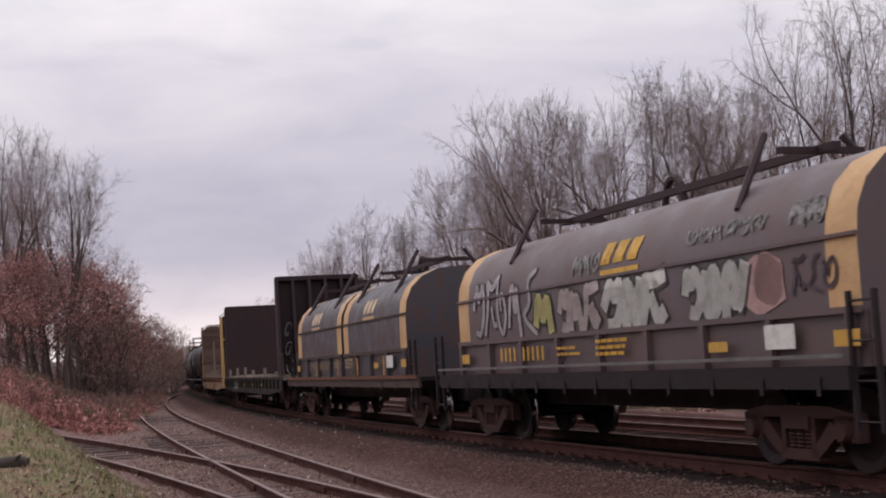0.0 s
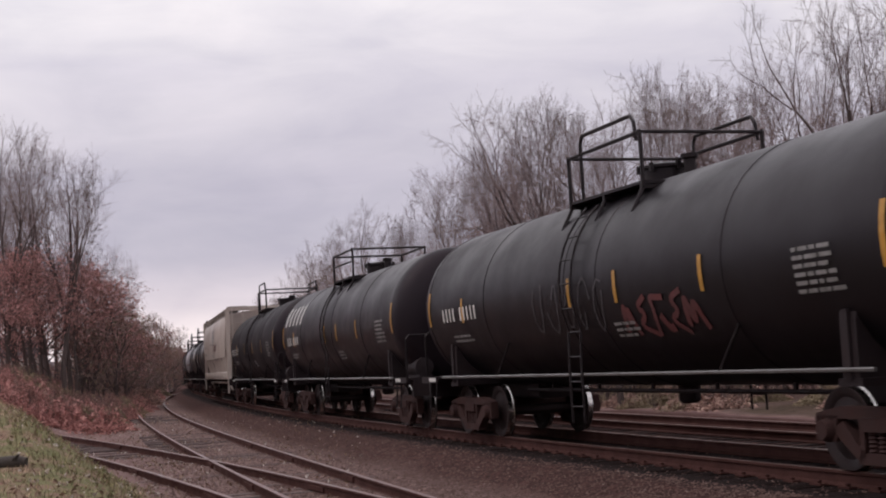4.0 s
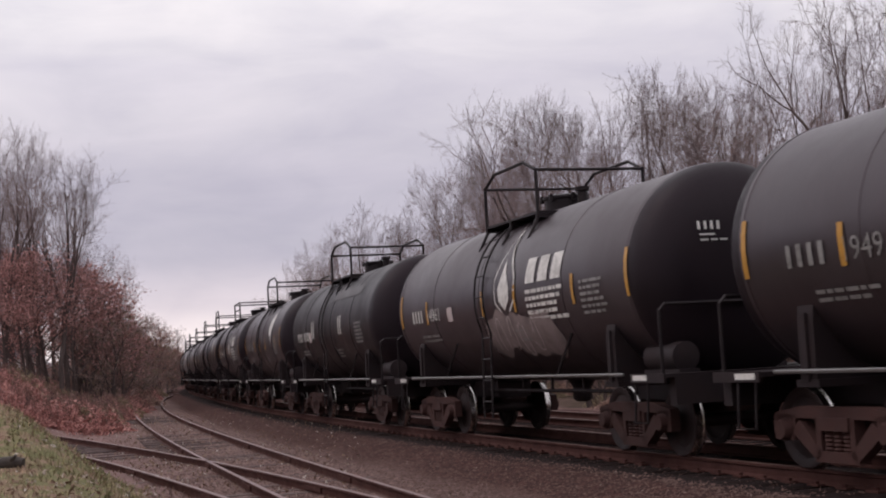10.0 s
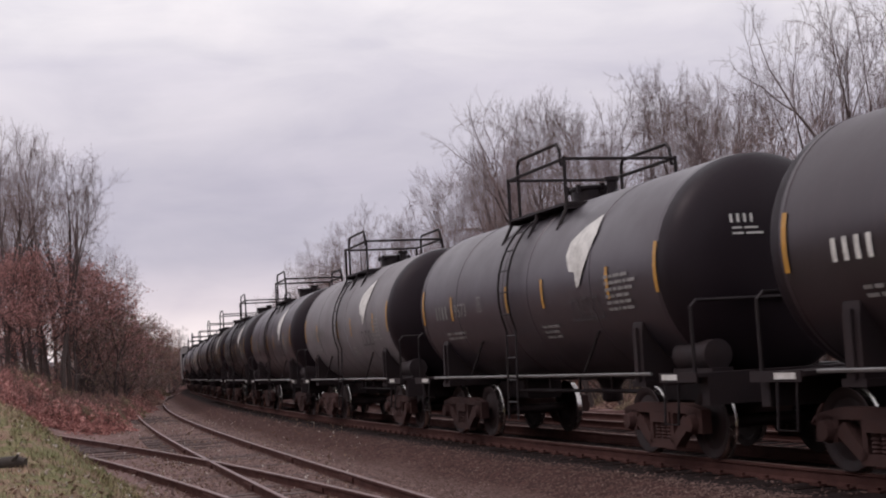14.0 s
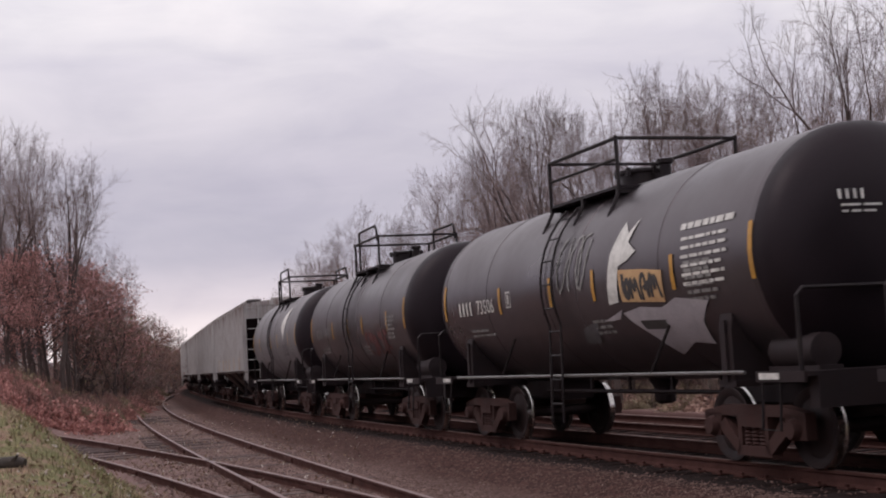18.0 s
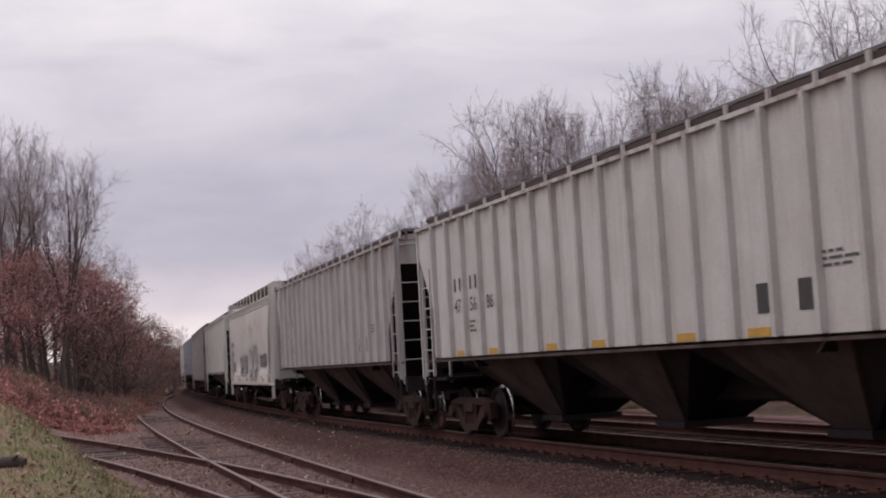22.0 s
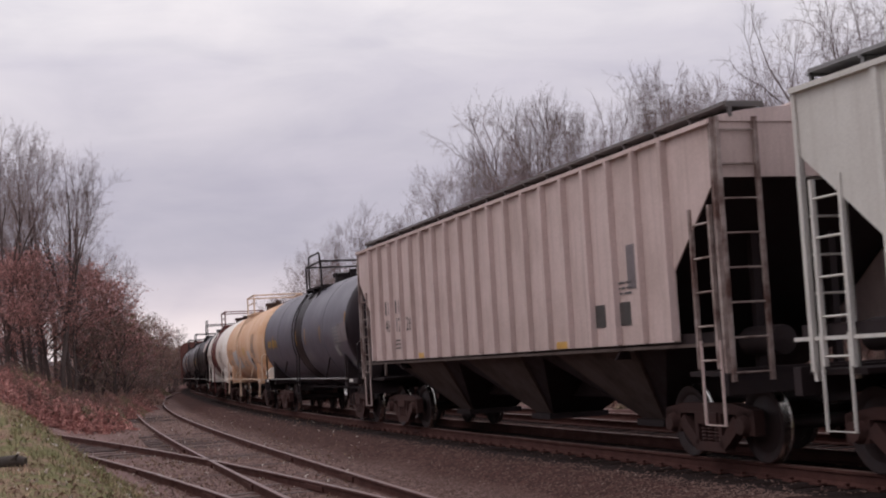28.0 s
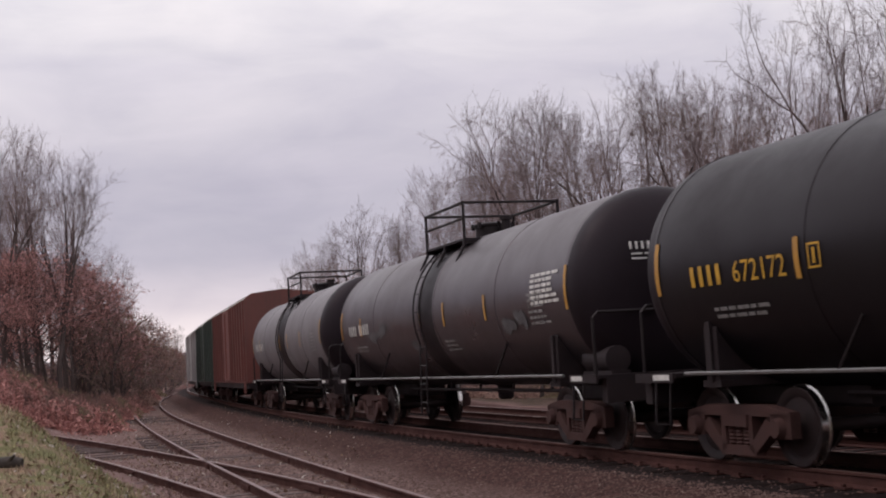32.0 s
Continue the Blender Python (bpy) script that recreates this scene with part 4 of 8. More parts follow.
def drop_logo(b, u, h, s, place, mi=0):
    b.strips([(u, h + s), (u - 0.10 * s, h + 0.72 * s), (u - 0.3 * s, h + 0.42 * s), (u - 0.28 * s, h + 0.18 * s), (u, h - 0.02 * s), (u + 0.28 * s, h + 0.18 * s), (u + 0.3 * s, h + 0.42 * s), (u + 0.10 * s, h + 0.72 * s)], place, 10, mi)


def leaf_logo(car, place, u, h, s, faded):
    """A kite-shaped emblem: a blue field with a pale leaf on it."""
    k = Mb()
    k.strips([(u + 0.02 * s, h), (u + 0.72 * s, h + 0.74 * s), (u + 0.18 * s, h + s), (u - 0.5 * s, h + 0.62 * s)], place, 9)
    if not faded:
        part("emblem_field", k.mesh("emblem_field", M["slatemark"]), car, "faded slate-blue kite-shaped emblem")

    def lifted(a, b):
        p = Vector(place(a, b))
        return p + Vector((0, -0.006, 0.002))
    lf = Mb()
    lf.strips([(u - 0.04 * s, h + 0.03 * s), (u + 0.04 * s, h + 0.06 * s), (u + 0.24 * s, h + 0.36 * s), (u + 0.36 * s, h + 0.66 * s), (u + 0.28 * s, h + 0.93 * s), (u - 0.06 * s, h + 0.8 * s), (u - 0.36 * s, h + 0.62 * s), (u - 0.4 * s, h + 0.44 * s), (u - 0.26 * s, h + 0.24 * s), (u - 0.1 * s, h + 0.22 * s)], lifted, 9)
    part("emblem_leaf", lf.mesh("emblem_leaf", M["mark"]), car, "pale leaf of the emblem")


def tank_car(ahead, behind, paint, label, r=1.47, zc=2.45, style=0, logo="", bands=(), mats=None, mark="mark", rail="pipe", sill="deckrail", seed=0, tape=True, base_in=2.3, panels=True, tail=1.5, strips=None, top_x=0.0, number="", boxed=False, tape2=2.55, notice=0.0, num_x=1.5):
    """A tank car between two couplings (metres along the line)."""
    rnd = random.Random(seed)
    length = ahead - behind
    base = length - 2 * base_in
    car = thing("tank_car", label, "tank car", "cars of the freight train")
    mats = mats or [M[paint]]
    tl = length - tail
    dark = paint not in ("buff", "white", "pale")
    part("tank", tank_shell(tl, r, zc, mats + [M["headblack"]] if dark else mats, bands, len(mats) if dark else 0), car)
    if dark:
        b = Mb()
        on_head = lambda a, c: (tl / 2 + 0.014 - 0.62 * (1 - max(0.0, 1 - (math.hypot(a, c) / r) ** 2.7) ** (1 / 2.7)), a, zc + c)
        text_bars(b, -0.7, 0.5, 4, 0.11, on_head, gap=0.09)
        lines_bars(b, -0.68, 0.42, 2, on_head, rnd, 0.3, 0.025, 0.07)
        tagged(part("head_stencil", b.mesh("head_stencil", M["mark"]), car, "small white stencil on the tank head"), kind="stuff")
    railm, sillm = M[rail], M[sill]
    for e in (-1, 1):
        part("stub_sill", cached(("stub", round(base_in, 2)), lambda: Mb().box(-1.6, base_in - 0.55, -0.33, 0.33, 0.66, 1.02, c=0.04).box(base_in - 0.72, base_in - 0.55, -1.3, 1.3, 0.72, 1.06).mesh("stub_sill", M["under"])), car,
             at=Matrix.Translation((e * base / 2, 0, 0)) @ (Matrix.Identity(4) if e > 0 else pose(0, 0, 0, 0, 0, 180)))

        def saddle():
            b = Mb()
            n = 10
            out = [(1.38 * math.cos(a), zc + (r - 0.03) * math.sin(a)) for a in np.linspace(radians(200), radians(340), n)]
            ring = [(-1.34, 1.0), (1.34, 1.0), (1.34, 1.62)] + [(y, z) for y, z in reversed(out)] + [(-1.34, 1.62)]
            b.loft([[(x, y, z) for y, z in ring] for x in (-0.14, 0.14)])
            b.box(-0.2, 0.2, -1.36, 1.36, 0.94, 1.02)
            for y in (-1.36, 1.36):
                b.box(-0.05, 0.05, y - 0.02, y + 0.02, 1.0, 1.72)
            return b.mesh("saddle", mats[0] if paint in ("buff", "white") else M["under"])
        part("saddle", cached(("saddle", r, zc, paint in ("buff", "white") and paint), saddle), car, at=(e * base / 2, 0, 0))

        def deck():
            b = Mb()
            b.box(0, 1.0, -1.42, 1.42, 1.06, 1.11)
            b.box(0.02, 0.98, -1.45, -1.42, 1.0, 1.12).box(0.02, 0.98, 1.42, 1.45, 1.0, 1.12)
            return b.mesh("end_platform", sillm if paint in ("buff", "white") else M["under"])
        dk = part("end_platform", cached(("deck", sill, paint in ("buff", "white")), deck), car, at=Matrix.Translation((e * (length / 2 - 1.55), 0, 0)) @ (Matrix.Identity(4) if e > 0 else pose(0, 0, 0, 0, 0, 180)))
        part("reflector", cached("reflector", lambda: Mb().box(0.1, 0.5, -1.458, -1.451, 1.03, 1.10).box(0.1, 0.5, 1.451, 1.458, 1.03, 1.10).mesh("reflector", M["mark"])), dk, "white reflective strip")
        hr = Mb()
        hx = length / 2 - 0.72
        hr.tube([(e * hx, -1.38, 1.1), (e * hx, -1.38, 1.92), (e * hx, -1.3, 2.0), (e * hx, 1.3, 2.0), (e * hx, 1.38, 1.92), (e * hx, 1.38, 1.1)], 0.026)
        part("end_hand_rail", hr.mesh("end_hand_rail", sillm if paint in ("buff", "white") else railm), car)
        for sd in (-1, 1):
            st = Mb()
            xx = e * (length / 2 - 1.25)
            st.tube([(xx - 0.18, sd * 1.42, 1.06), (xx - 0.18, sd * 1.46, 0.48), (xx + 0.18, sd * 1.46, 0.48), (xx + 0.18, sd * 1.42, 1.06)], 0.018, 5)
            part("stirrup_step", st.mesh("stirrup_step", railm), car)
    for sd in (-1, 1):
        b = Mb()
        b.tube([(-base / 2 - 0.5, sd * 1.42, 1.11), (base / 2 + 0.5, sd * 1.42, 1.11)], 0.024)
        part("side_rail", b.mesh("side_rail", sillm), car, "long pipe rail along the tank")
        for k in (-0.3, 0.3):
            br = Mb().tube([(base * k, sd * 1.42, 1.11), (base * k + (0.35 if k > 0 else 0.35), sd * (r - 0.18), zc - 0.72)], 0.022, 5)
            part("rail_bracket", br.mesh("rail_bracket", sillm if paint in ("buff", "white") else railm), car)
    tank_platform(car, r, zc, railm, style, top_x)
    tank_ladder(car, r, zc, railm, x=top_x - 0.25)
    u = Mb()
    u.spin([(-0.45, 0.02), (-0.42, 0.2), (0.42, 0.2), (0.45, 0.02)], "x", (base / 2 + 1.0, -0.95, 1.32), 14)
    u.box(base / 2 + 0.5, base / 2 + 1.5, -1.1, -0.8, 1.1, 1.16)
    part("brake_cylinder", u.mesh("brake_cylinder", M["white"] if paint == "buff" else M["under"], 40), car)
    v = Mb()
    v.spin([(0.62, 0.1), (0.66, 0.16), (0.86, 0.16), (1.02, 0.26)], "z", (0.35, 0, 0), 12)
    v.tube([(-base / 2 + 1.3, -0.4, 0.82), (base / 2 - 1.3, -0.4, 0.82)], 0.03, 5)
    v.tube([(-base / 2 + 1.3, 0.4, 0.78), (base / 2 - 1.3, 0.4, 0.78)], 0.024, 5)
    for k in range(5):
        v.box(-base * 0.3 + k * base * 0.15 - 0.025, -base * 0.3 + k * base * 0.15 + 0.025, -0.42, -0.38, 0.8, zc - r + 0.12)
    part("bottom_outlet", v.mesh("bottom_outlet", M["under"]), car, "bottom outlet valve and brake rods")
    for sd in (-1,):
        pl = on_tank(r, zc, sd)
        b = Mb()
        if number:
            owner_and_number(b, -tl / 2 + num_x, -0.25, 0.24, pl, number)
        else:
            text_bars(b, -tl / 2 + 1.5, -0.25, 10, 0.24, pl, gap=0.19, skip=(4,))
        if boxed:
            outline_box(b, -tl / 2 + num_x + 2.35, -0.2, 0.24, pl)
        tagged(part("car_number", b.mesh("car_number", M[mark]), car, "stencilled lettering in upright blocks"), kind="stuff")
        b = Mb()
        lines_bars(b, -tl / 2 + 1.85, -0.56, 2, pl, rnd, 1.1)
        if panels:
            lines_bars(b, tl / 2 - 2.2, -0.02, 6, pl, rnd, 0.75)
            lines_bars(b, 0.9, -0.62, 3, pl, rnd, 0.6)
        tagged(part("stencilled_data", b.mesh("stencilled_data", M["dimmark"]), car, "small worn stencilled lines"), kind="stuff")
        if tape:
            for k, uu in enumerate(strips or (-tl / 2 + 0.66, -tl / 2 + tape2, -0.4, 1.15, 3.5, tl / 2 - 0.7)):
                hh = 0.55 if k in (0, 5) else 0.34
                t = Mb().strips([(uu, -0.3), (uu + 0.09, -0.3), (uu + 0.09, -0.3 + hh + 0.1), (uu, -0.3 + hh + 0.1)], pl, 4)
                part("reflective_tape", t.mesh("reflective_tape", M["orange"]), car)
    near = on_tank(r, zc, -1)
    if notice:
        part("notice", Mb().strips([(notice, -0.3), (notice + 0.3, -0.3), (notice + 0.3, -0.04), (notice, -0.04)], near, 3).mesh("notice", M["pinkwhite"]), car, "small pinkish-white notice")
    if seed == 70:
        for pts in ([(5.29, 1.94), (5.68, 1.97), (5.83, 1.7), (5.45, 1.67)], [(6.65, 1.68), (6.9, 1.45), (6.65, 1.21), (6.45, 1.45)]):
            part("placard", Mb().strips([(uu, r * math.asin((z - zc) / r)) for uu, z in pts], near, 4).mesh("placard", M["dimmark"]), car, "worn pale placard")
        part("data_panel", Mb().strips([(6.0, 0.09), (7.12, 0.09), (7.12, -0.36), (6.0, -0.36)], near, 5).mesh("data_panel", M["dustmark"]), car, "dusty grey stencilled panel")
    if logo in ("leaf", "paleleaf"):
        leaf_logo(car, near, 2.6, -0.12, 1.22, logo == "paleleaf")
        b = Mb()
        for k in range(3):
            u0 = 2.2 + 0.36 * k
            b.stroke([(u0, -0.55), (u0 + 0.08, -0.24), (u0 + 0.24, -0.24), (u0 + 0.3, -0.55), (u0, -0.55)], 0.035, near)
        tagged(part("faded_letters", b.mesh("faded_letters", M["greytag"]), car, "faint outlines where company letters were"), kind="stuff")
    elif logo == "drop":
        b = Mb()
        drop_logo(b, 0.75, -0.4, 1.6, near)
        part("emblem_drop", b.mesh("emblem_drop", M["mark"]), car, "white drop-shaped emblem")
        b = Mb()

        def lifted(a, c):
            return Vector(near(a, c)) + Vector((0, -0.006, 0.002))
        drop_logo(b, 0.75, -0.35, 1.44, lifted)
        part("emblem_ground", b.mesh("emblem_ground", mats[0]), car)
        b = Mb()

        def lifted2(a, c):
            return Vector(near(a, c)) + Vector((0, -0.012, 0.004))
        drop_logo(b, 0.75, -0.24, 0.85, lifted2)
        for q_ in range(3):
            u0 = 1.7 + 0.52 * q_
            b.strips([(u0, 0.12), (u0 + 0.38, 0.12), (u0 + 0.42, 0.52), (u0 + 0.06, 0.52)], near, 4)
        lines_bars(b, 1.7, -0.04, 5, near, rnd, 1.5, 0.06, 0.11)
        tagged(part("emblem_mark", b.mesh("emblem_mark", M["mark"]), car), kind="stuff")
        if seed == 24:
            b = Mb()
            for k in range(7):
                b.strips(blob(rnd, -0.5 + 0.38 * k, -1.3 + 0.2 * rnd.random() + 0.12 * (k < 4), 0.95, 0.85), near, 7)
            tagged(part("graffiti", b.mesh("graffiti", M["pinksmoke"]), car, "smoky pinkish-white spray-paint cloud"), kind="stuff")
            b = Mb()
            for k in range(5):
                b.stroke(curl(rnd, -0.55 + 0.5 * k, -0.8 + 0.15 * rnd.random(), 0.42), 0.022, lifted)
            tagged(part("graffiti", b.mesh("graffiti", M["pinkwhite"]), car), kind="stuff")
    elif logo == "bars":
        for uu in (-2.0, -1.78, 1.58, 1.8):
            part("white_stripe", Mb().strips([(uu, -0.2), (uu + 0.1, -0.2), (uu + 0.06, 0.26), (uu - 0.04, 0.26)], near, 5).mesh("white_stripe", M["mark"]), car, "white upright stripe")
        b = Mb().strips([(0.5, 0.72), (3.6, 0.72), (3.6, 1.0), (0.5, 1.0)], near, 6)
        part("grey_patch", b.mesh("grey_patch", M["greymark"]), car)
    elif logo == "stripe":
        b = Mb().strips([(0.3, 0.55), (3.4, 0.55), (3.4, 0.85), (0.3, 0.85)], near, 5).strips([(0.35, 0.1), (1.9, 0.1), (1.9, 0.3), (0.35, 0.3)], near, 4)
        part("grey_patch", b.mesh("grey_patch", M["dustmark"]), car, "grey painted-over panels")
    elif logo == "graffiti":
        on = lambda pts: [(uu, r * math.asin(max(-1.0, min(1.0, (z - zc) / r)))) for uu, z in pts]
        over = lambda a, c: Vector(near(a, c)) + Vector((0, -0.006, 0.003))
        for pts, m_, words in (([(1.62, 2.07), (1.78, 2.76), (2.05, 3.16), (2.25, 3.0), (2.47, 3.16), (2.3, 2.87), (2.54, 2.73), (2.3, 2.62), (2.05, 2.57), (1.92, 2.09)], "mark", "white spray-painted tower shape"), ([(1.95, 1.94), (2.5, 2.0), (3.09, 1.96), (3.5, 2.06), (4.27, 1.98), (3.95, 1.75), (3.86, 1.46), (3.4, 1.5), (2.83, 1.35), (2.5, 1.6), (2.1, 1.82)], "silvermark", "silver spray-painted cloud"),
                               ([(1.3, 1.86), (1.96, 1.99), (1.8, 1.86)], "silvermark", ""), ([(0.31, 1.57), (0.5, 1.8), (1.04, 1.86), (0.8, 1.55)], "greymark", "")):
            tagged(part("graffiti", Mb().strips(on(pts), near, 9).mesh("graffiti", M[m_]), car, words), kind="stuff")
        b = Mb().strips(on([(2.04, 2.09), (3.23, 2.02), (3.28, 2.42), (2.7, 2.48), (2.04, 2.52)]), near, 5)
        tagged(part("graffiti", b.mesh("graffiti", M["band"]), car, "pale gold spray-painted block"), kind="stuff")
        b = Mb()
        tag_letters(b, rnd, 2.1, 3.2, -0.36, -0.02, 4, 0.07, over)
        b.strips(on([(2.35, 1.82), (3.05, 1.8), (3.0, 1.68), (2.4, 1.7)]), over, 3)
        tagged(part("graffiti", b.mesh("graffiti", M["darkmark"]), car), kind="stuff")
        b = Mb()
        for k in range(3):
            b.stroke(curl(rnd, -0.1 + 0.35 * k, 0.3, 0.55), 0.045, near)
        tagged(part("graffiti", b.mesh("graffiti", M["dimmark"]), car), kind="stuff")
        b = Mb()
        lines_bars(b, 3.75, 0.42, 1, near, rnd, 1.3, 0.08)
        lines_bars(b, 3.8, 0.28, 6, near, rnd, 1.1, 0.04, 0.11)
        tagged(part("stencilled_data", b.mesh("stencilled_data", M["mark"]), car), kind="stuff")
    elif logo == "tags":
        b = Mb()
        for k in range(5):
            b.stroke(curl(rnd, -1.8 + 0.55 * k, -0.35 + 0.2 * rnd.random(), 0.5), 0.03, near)
        tagged(part("graffiti", b.mesh("graffiti", M["greytag"]), car, "faint spray-painted loops"), kind="stuff")
        b = Mb()
        tag_letters(b, rnd, 1.2, 3.4, -0.8, -0.25, 5, 0.1, near)
        tagged(part("graffiti", b.mesh("graffiti", M["dimred"]), car, "dull red spray-painted shapes"), kind="stuff")
    elif logo == "big":
        b = Mb()
        text_bars(b, -tl / 2 + 1.0, 0.35, 5, 0.62, near, gap=0.62)
        part("large_letters", b.mesh("large_letters", M["mark"]), car, "large white letter blocks")
    elif logo == "oval":
        b = Mb().strips([(6.0 + 1.35 * math.cos(a), 0.7 + 0.4 * math.sin(a)) for a in np.linspace(0, 2 * math.pi, 28)[:-1]], near, 14)
        part("oval_sign", b.mesh("oval_sign", M["white"]), car, "white oval sign with a red emblem")
        b = Mb()

        def lifted(a, c):
            return Vector(near(a, c)) + Vector((0, -0.006, 0.003))
        for k in range(4):
            part("emblem_stroke", Mb().stroke([(5.45 + 0.36 * k, 0.5), (5.53 + 0.36 * k, 0.72), (5.45 + 0.36 * k, 0.9)], 0.06, lifted).mesh("emblem_stroke", M["redmark" if k % 2 else "dimmark"]), car)
    elif logo == "patches":
        on = lambda pts: [(uu, r * math.asin(max(-1.0, min(1.0, (z - zc) / r)))) for uu, z in pts]
        if paint == "buff":
            for pts, m_, nm in (([(-3.22, 2.25), (-2.3, 2.28), (-1.45, 2.36), (-1.3, 2.06), (-0.3, 2.02), (-0.16, 1.55), (-1.2, 1.6), (-3.1, 1.5)], "patchgrey", "grey_patch"), ([(2.57, 2.22), (3.36, 2.2), (3.87, 1.44), (3.1, 1.47)], "patchgrey", "grey_patch"), ([(1.06, 2.06), (1.72, 2.06), (1.72, 2.36), (1.06, 2.36)], "tape", "yellow_panel"),
                                ([(3.55, 1.7), (4.01, 1.7), (4.01, 1.92), (3.55, 1.92)], "darkmark", "data_panel"), ([(4.74, 1.72), (5.0, 1.48), (4.76, 1.22), (4.5, 1.48)], "mark", "placard"), ([(4.06, 2.1), (5.05, 2.1), (5.05, 2.8), (4.06, 2.8)], "faintbuff", "faded_panel")):
                part(nm, Mb().strips(on(pts), near, 6).mesh(nm, M[m_]), car)
        else:
            for uu, z, w in ((4.2, 1.75, 0.8), (4.8, 1.85, 0.7), (-4.6, 1.9, 1.0), (-3.8, 2.0, 1.1), (-1.6, 1.6, 0.9)):
                b = Mb()
                for _ in range(5):
                    b.strips(blob(rnd, uu + w * 0.6 * rnd.random(), r * math.asin((z - zc) / r) + 0.15 * rnd.random(), w * 0.4, 0.2, 17), near, 5)
                tagged(part("grey_patch", b.mesh("grey_patch", M["greymark"]), car, "flaking painted-over grey patch"), kind="stuff")
            b = Mb()
            lines_bars(b, 5.75, 0.26, 6, near, rnd, 1.05, 0.05, 0.085)
            tagged(part("stencilled_data", b.mesh("stencilled_data", M["mark"]), car), kind="stuff")
    add_couplers(car, length)
    put_car(car, add_trucks(car, base), ahead, behind, base)
    return car


def end_ladder(car, x, y, z0, z1, mat_, width=0.42, across="x"):
    """An upright ladder: two rails and its rungs."""
    b = Mb()
    dx, dy = (width / 2, 0) if across == "x" else (0, width / 2)
    for e in (-1, 1):
        b.box(x + e * dx - 0.025, x + e * dx + 0.025, y + e * dy - 0.025, y + e * dy + 0.025, z0, z1)
    lad = part("ladder", b.mesh("ladder", mat_), car, "steel ladder at the end of the car")
    rung = cached(("hrung", mat_.name, width, across), lambda: Mb().tube([(-dx, -dy, 0), (dx, dy, 0)], 0.014, 5).mesh("rung", mat_))
    for z in np.arange(z0 + 0.1, z1, 0.4):
        part("rung", rung, lad, at=(x, y, z))


def hopper_common(car, length, base, paint, zs, bays, half_in, wide=0.62):
    """Sills, bays, couplers and trucks that all covered hoppers share."""
    part("centre_sill", Mb().box(-length / 2 + 0.6, length / 2 - 0.6, -0.3, 0.3, 0.7, 1.05, c=0.03).mesh("centre_sill", M["under"]), car)
    w = 2 * half_in / bays
    gap0 = base / 2 - 1.25
    bw = 2 * gap0 / bays

    def bay():
        b = Mb()
        t = w / 2 - 0.02
        lo = [(-0.36, -0.46), (0.36, -0.46), (0.36, 0.46), (-0.36, 0.46)]
        hi = [(-t, -1.4), (t, -1.4), (t, 1.4), (-t, 1.4)]
        vs = [(x, y, 0.42) for x, y in lo] + [(x, y, zs + 0.02) for x, y in hi]
        b.add(vs, [(0, 1, 5, 4), (2, 3, 7, 6), (1, 2, 6, 5), (3, 0, 4, 7), (3, 2, 1, 0)])
        # near-black, so the deep shade between the bays is painted in
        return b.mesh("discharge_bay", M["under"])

    # the lit face: dusty, and coloured lighter than the shaded slopes behind it
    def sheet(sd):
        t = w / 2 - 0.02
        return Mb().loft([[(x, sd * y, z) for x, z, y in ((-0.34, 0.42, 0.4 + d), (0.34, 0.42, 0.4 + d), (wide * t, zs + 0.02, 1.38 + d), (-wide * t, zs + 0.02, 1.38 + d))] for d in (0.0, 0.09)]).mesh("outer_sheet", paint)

    def gate():
        return Mb().box(-0.42, 0.42, -0.55, 0.55, 0.32, 0.415).mesh("gate", M["under"])
    me, sheets, gate_mesh = bay(), [sheet(-1), sheet(1)], gate()
    for k in range(bays):
        bin_ = part("discharge_bay", me, car, "sloping discharge bay in a painted shade tone", at=((k - (bays - 1) / 2) * w * (bw / w * 0.5 + 0.5), 0, 0))
        for sm in sheets:
            part("outer_sheet", sm, bin_, "dusty sloping outer sheet in the lit tone")
        part("gate", gate_mesh, bin_)
    for e in (-1, 1):
        b = Mb()
        b.box(e * (length / 2 - 1.7), e * (length / 2 - 0.62), -1.4, 1.4, 1.06, 1.12)
        b.box(e * (length / 2 - 0.75), e * (length / 2 - 0.62), -1.5, 1.5, 0.85, 1.15)
        part("end_platform", b.mesh("end_platform", M["under"]), car)
        b = Mb()
        b.spin([(-0.4, 0.02), (-0.37, 0.18), (0.37, 0.18), (0.4, 0.02)], "x", (e * (length / 2 - 1.2), -0.6, 1.45), 12)
        part("brake_cylinder", b.mesh("brake_cylinder", M["under"], 40), car)
    add_couplers(car, length)
    return add_trucks(car, base)


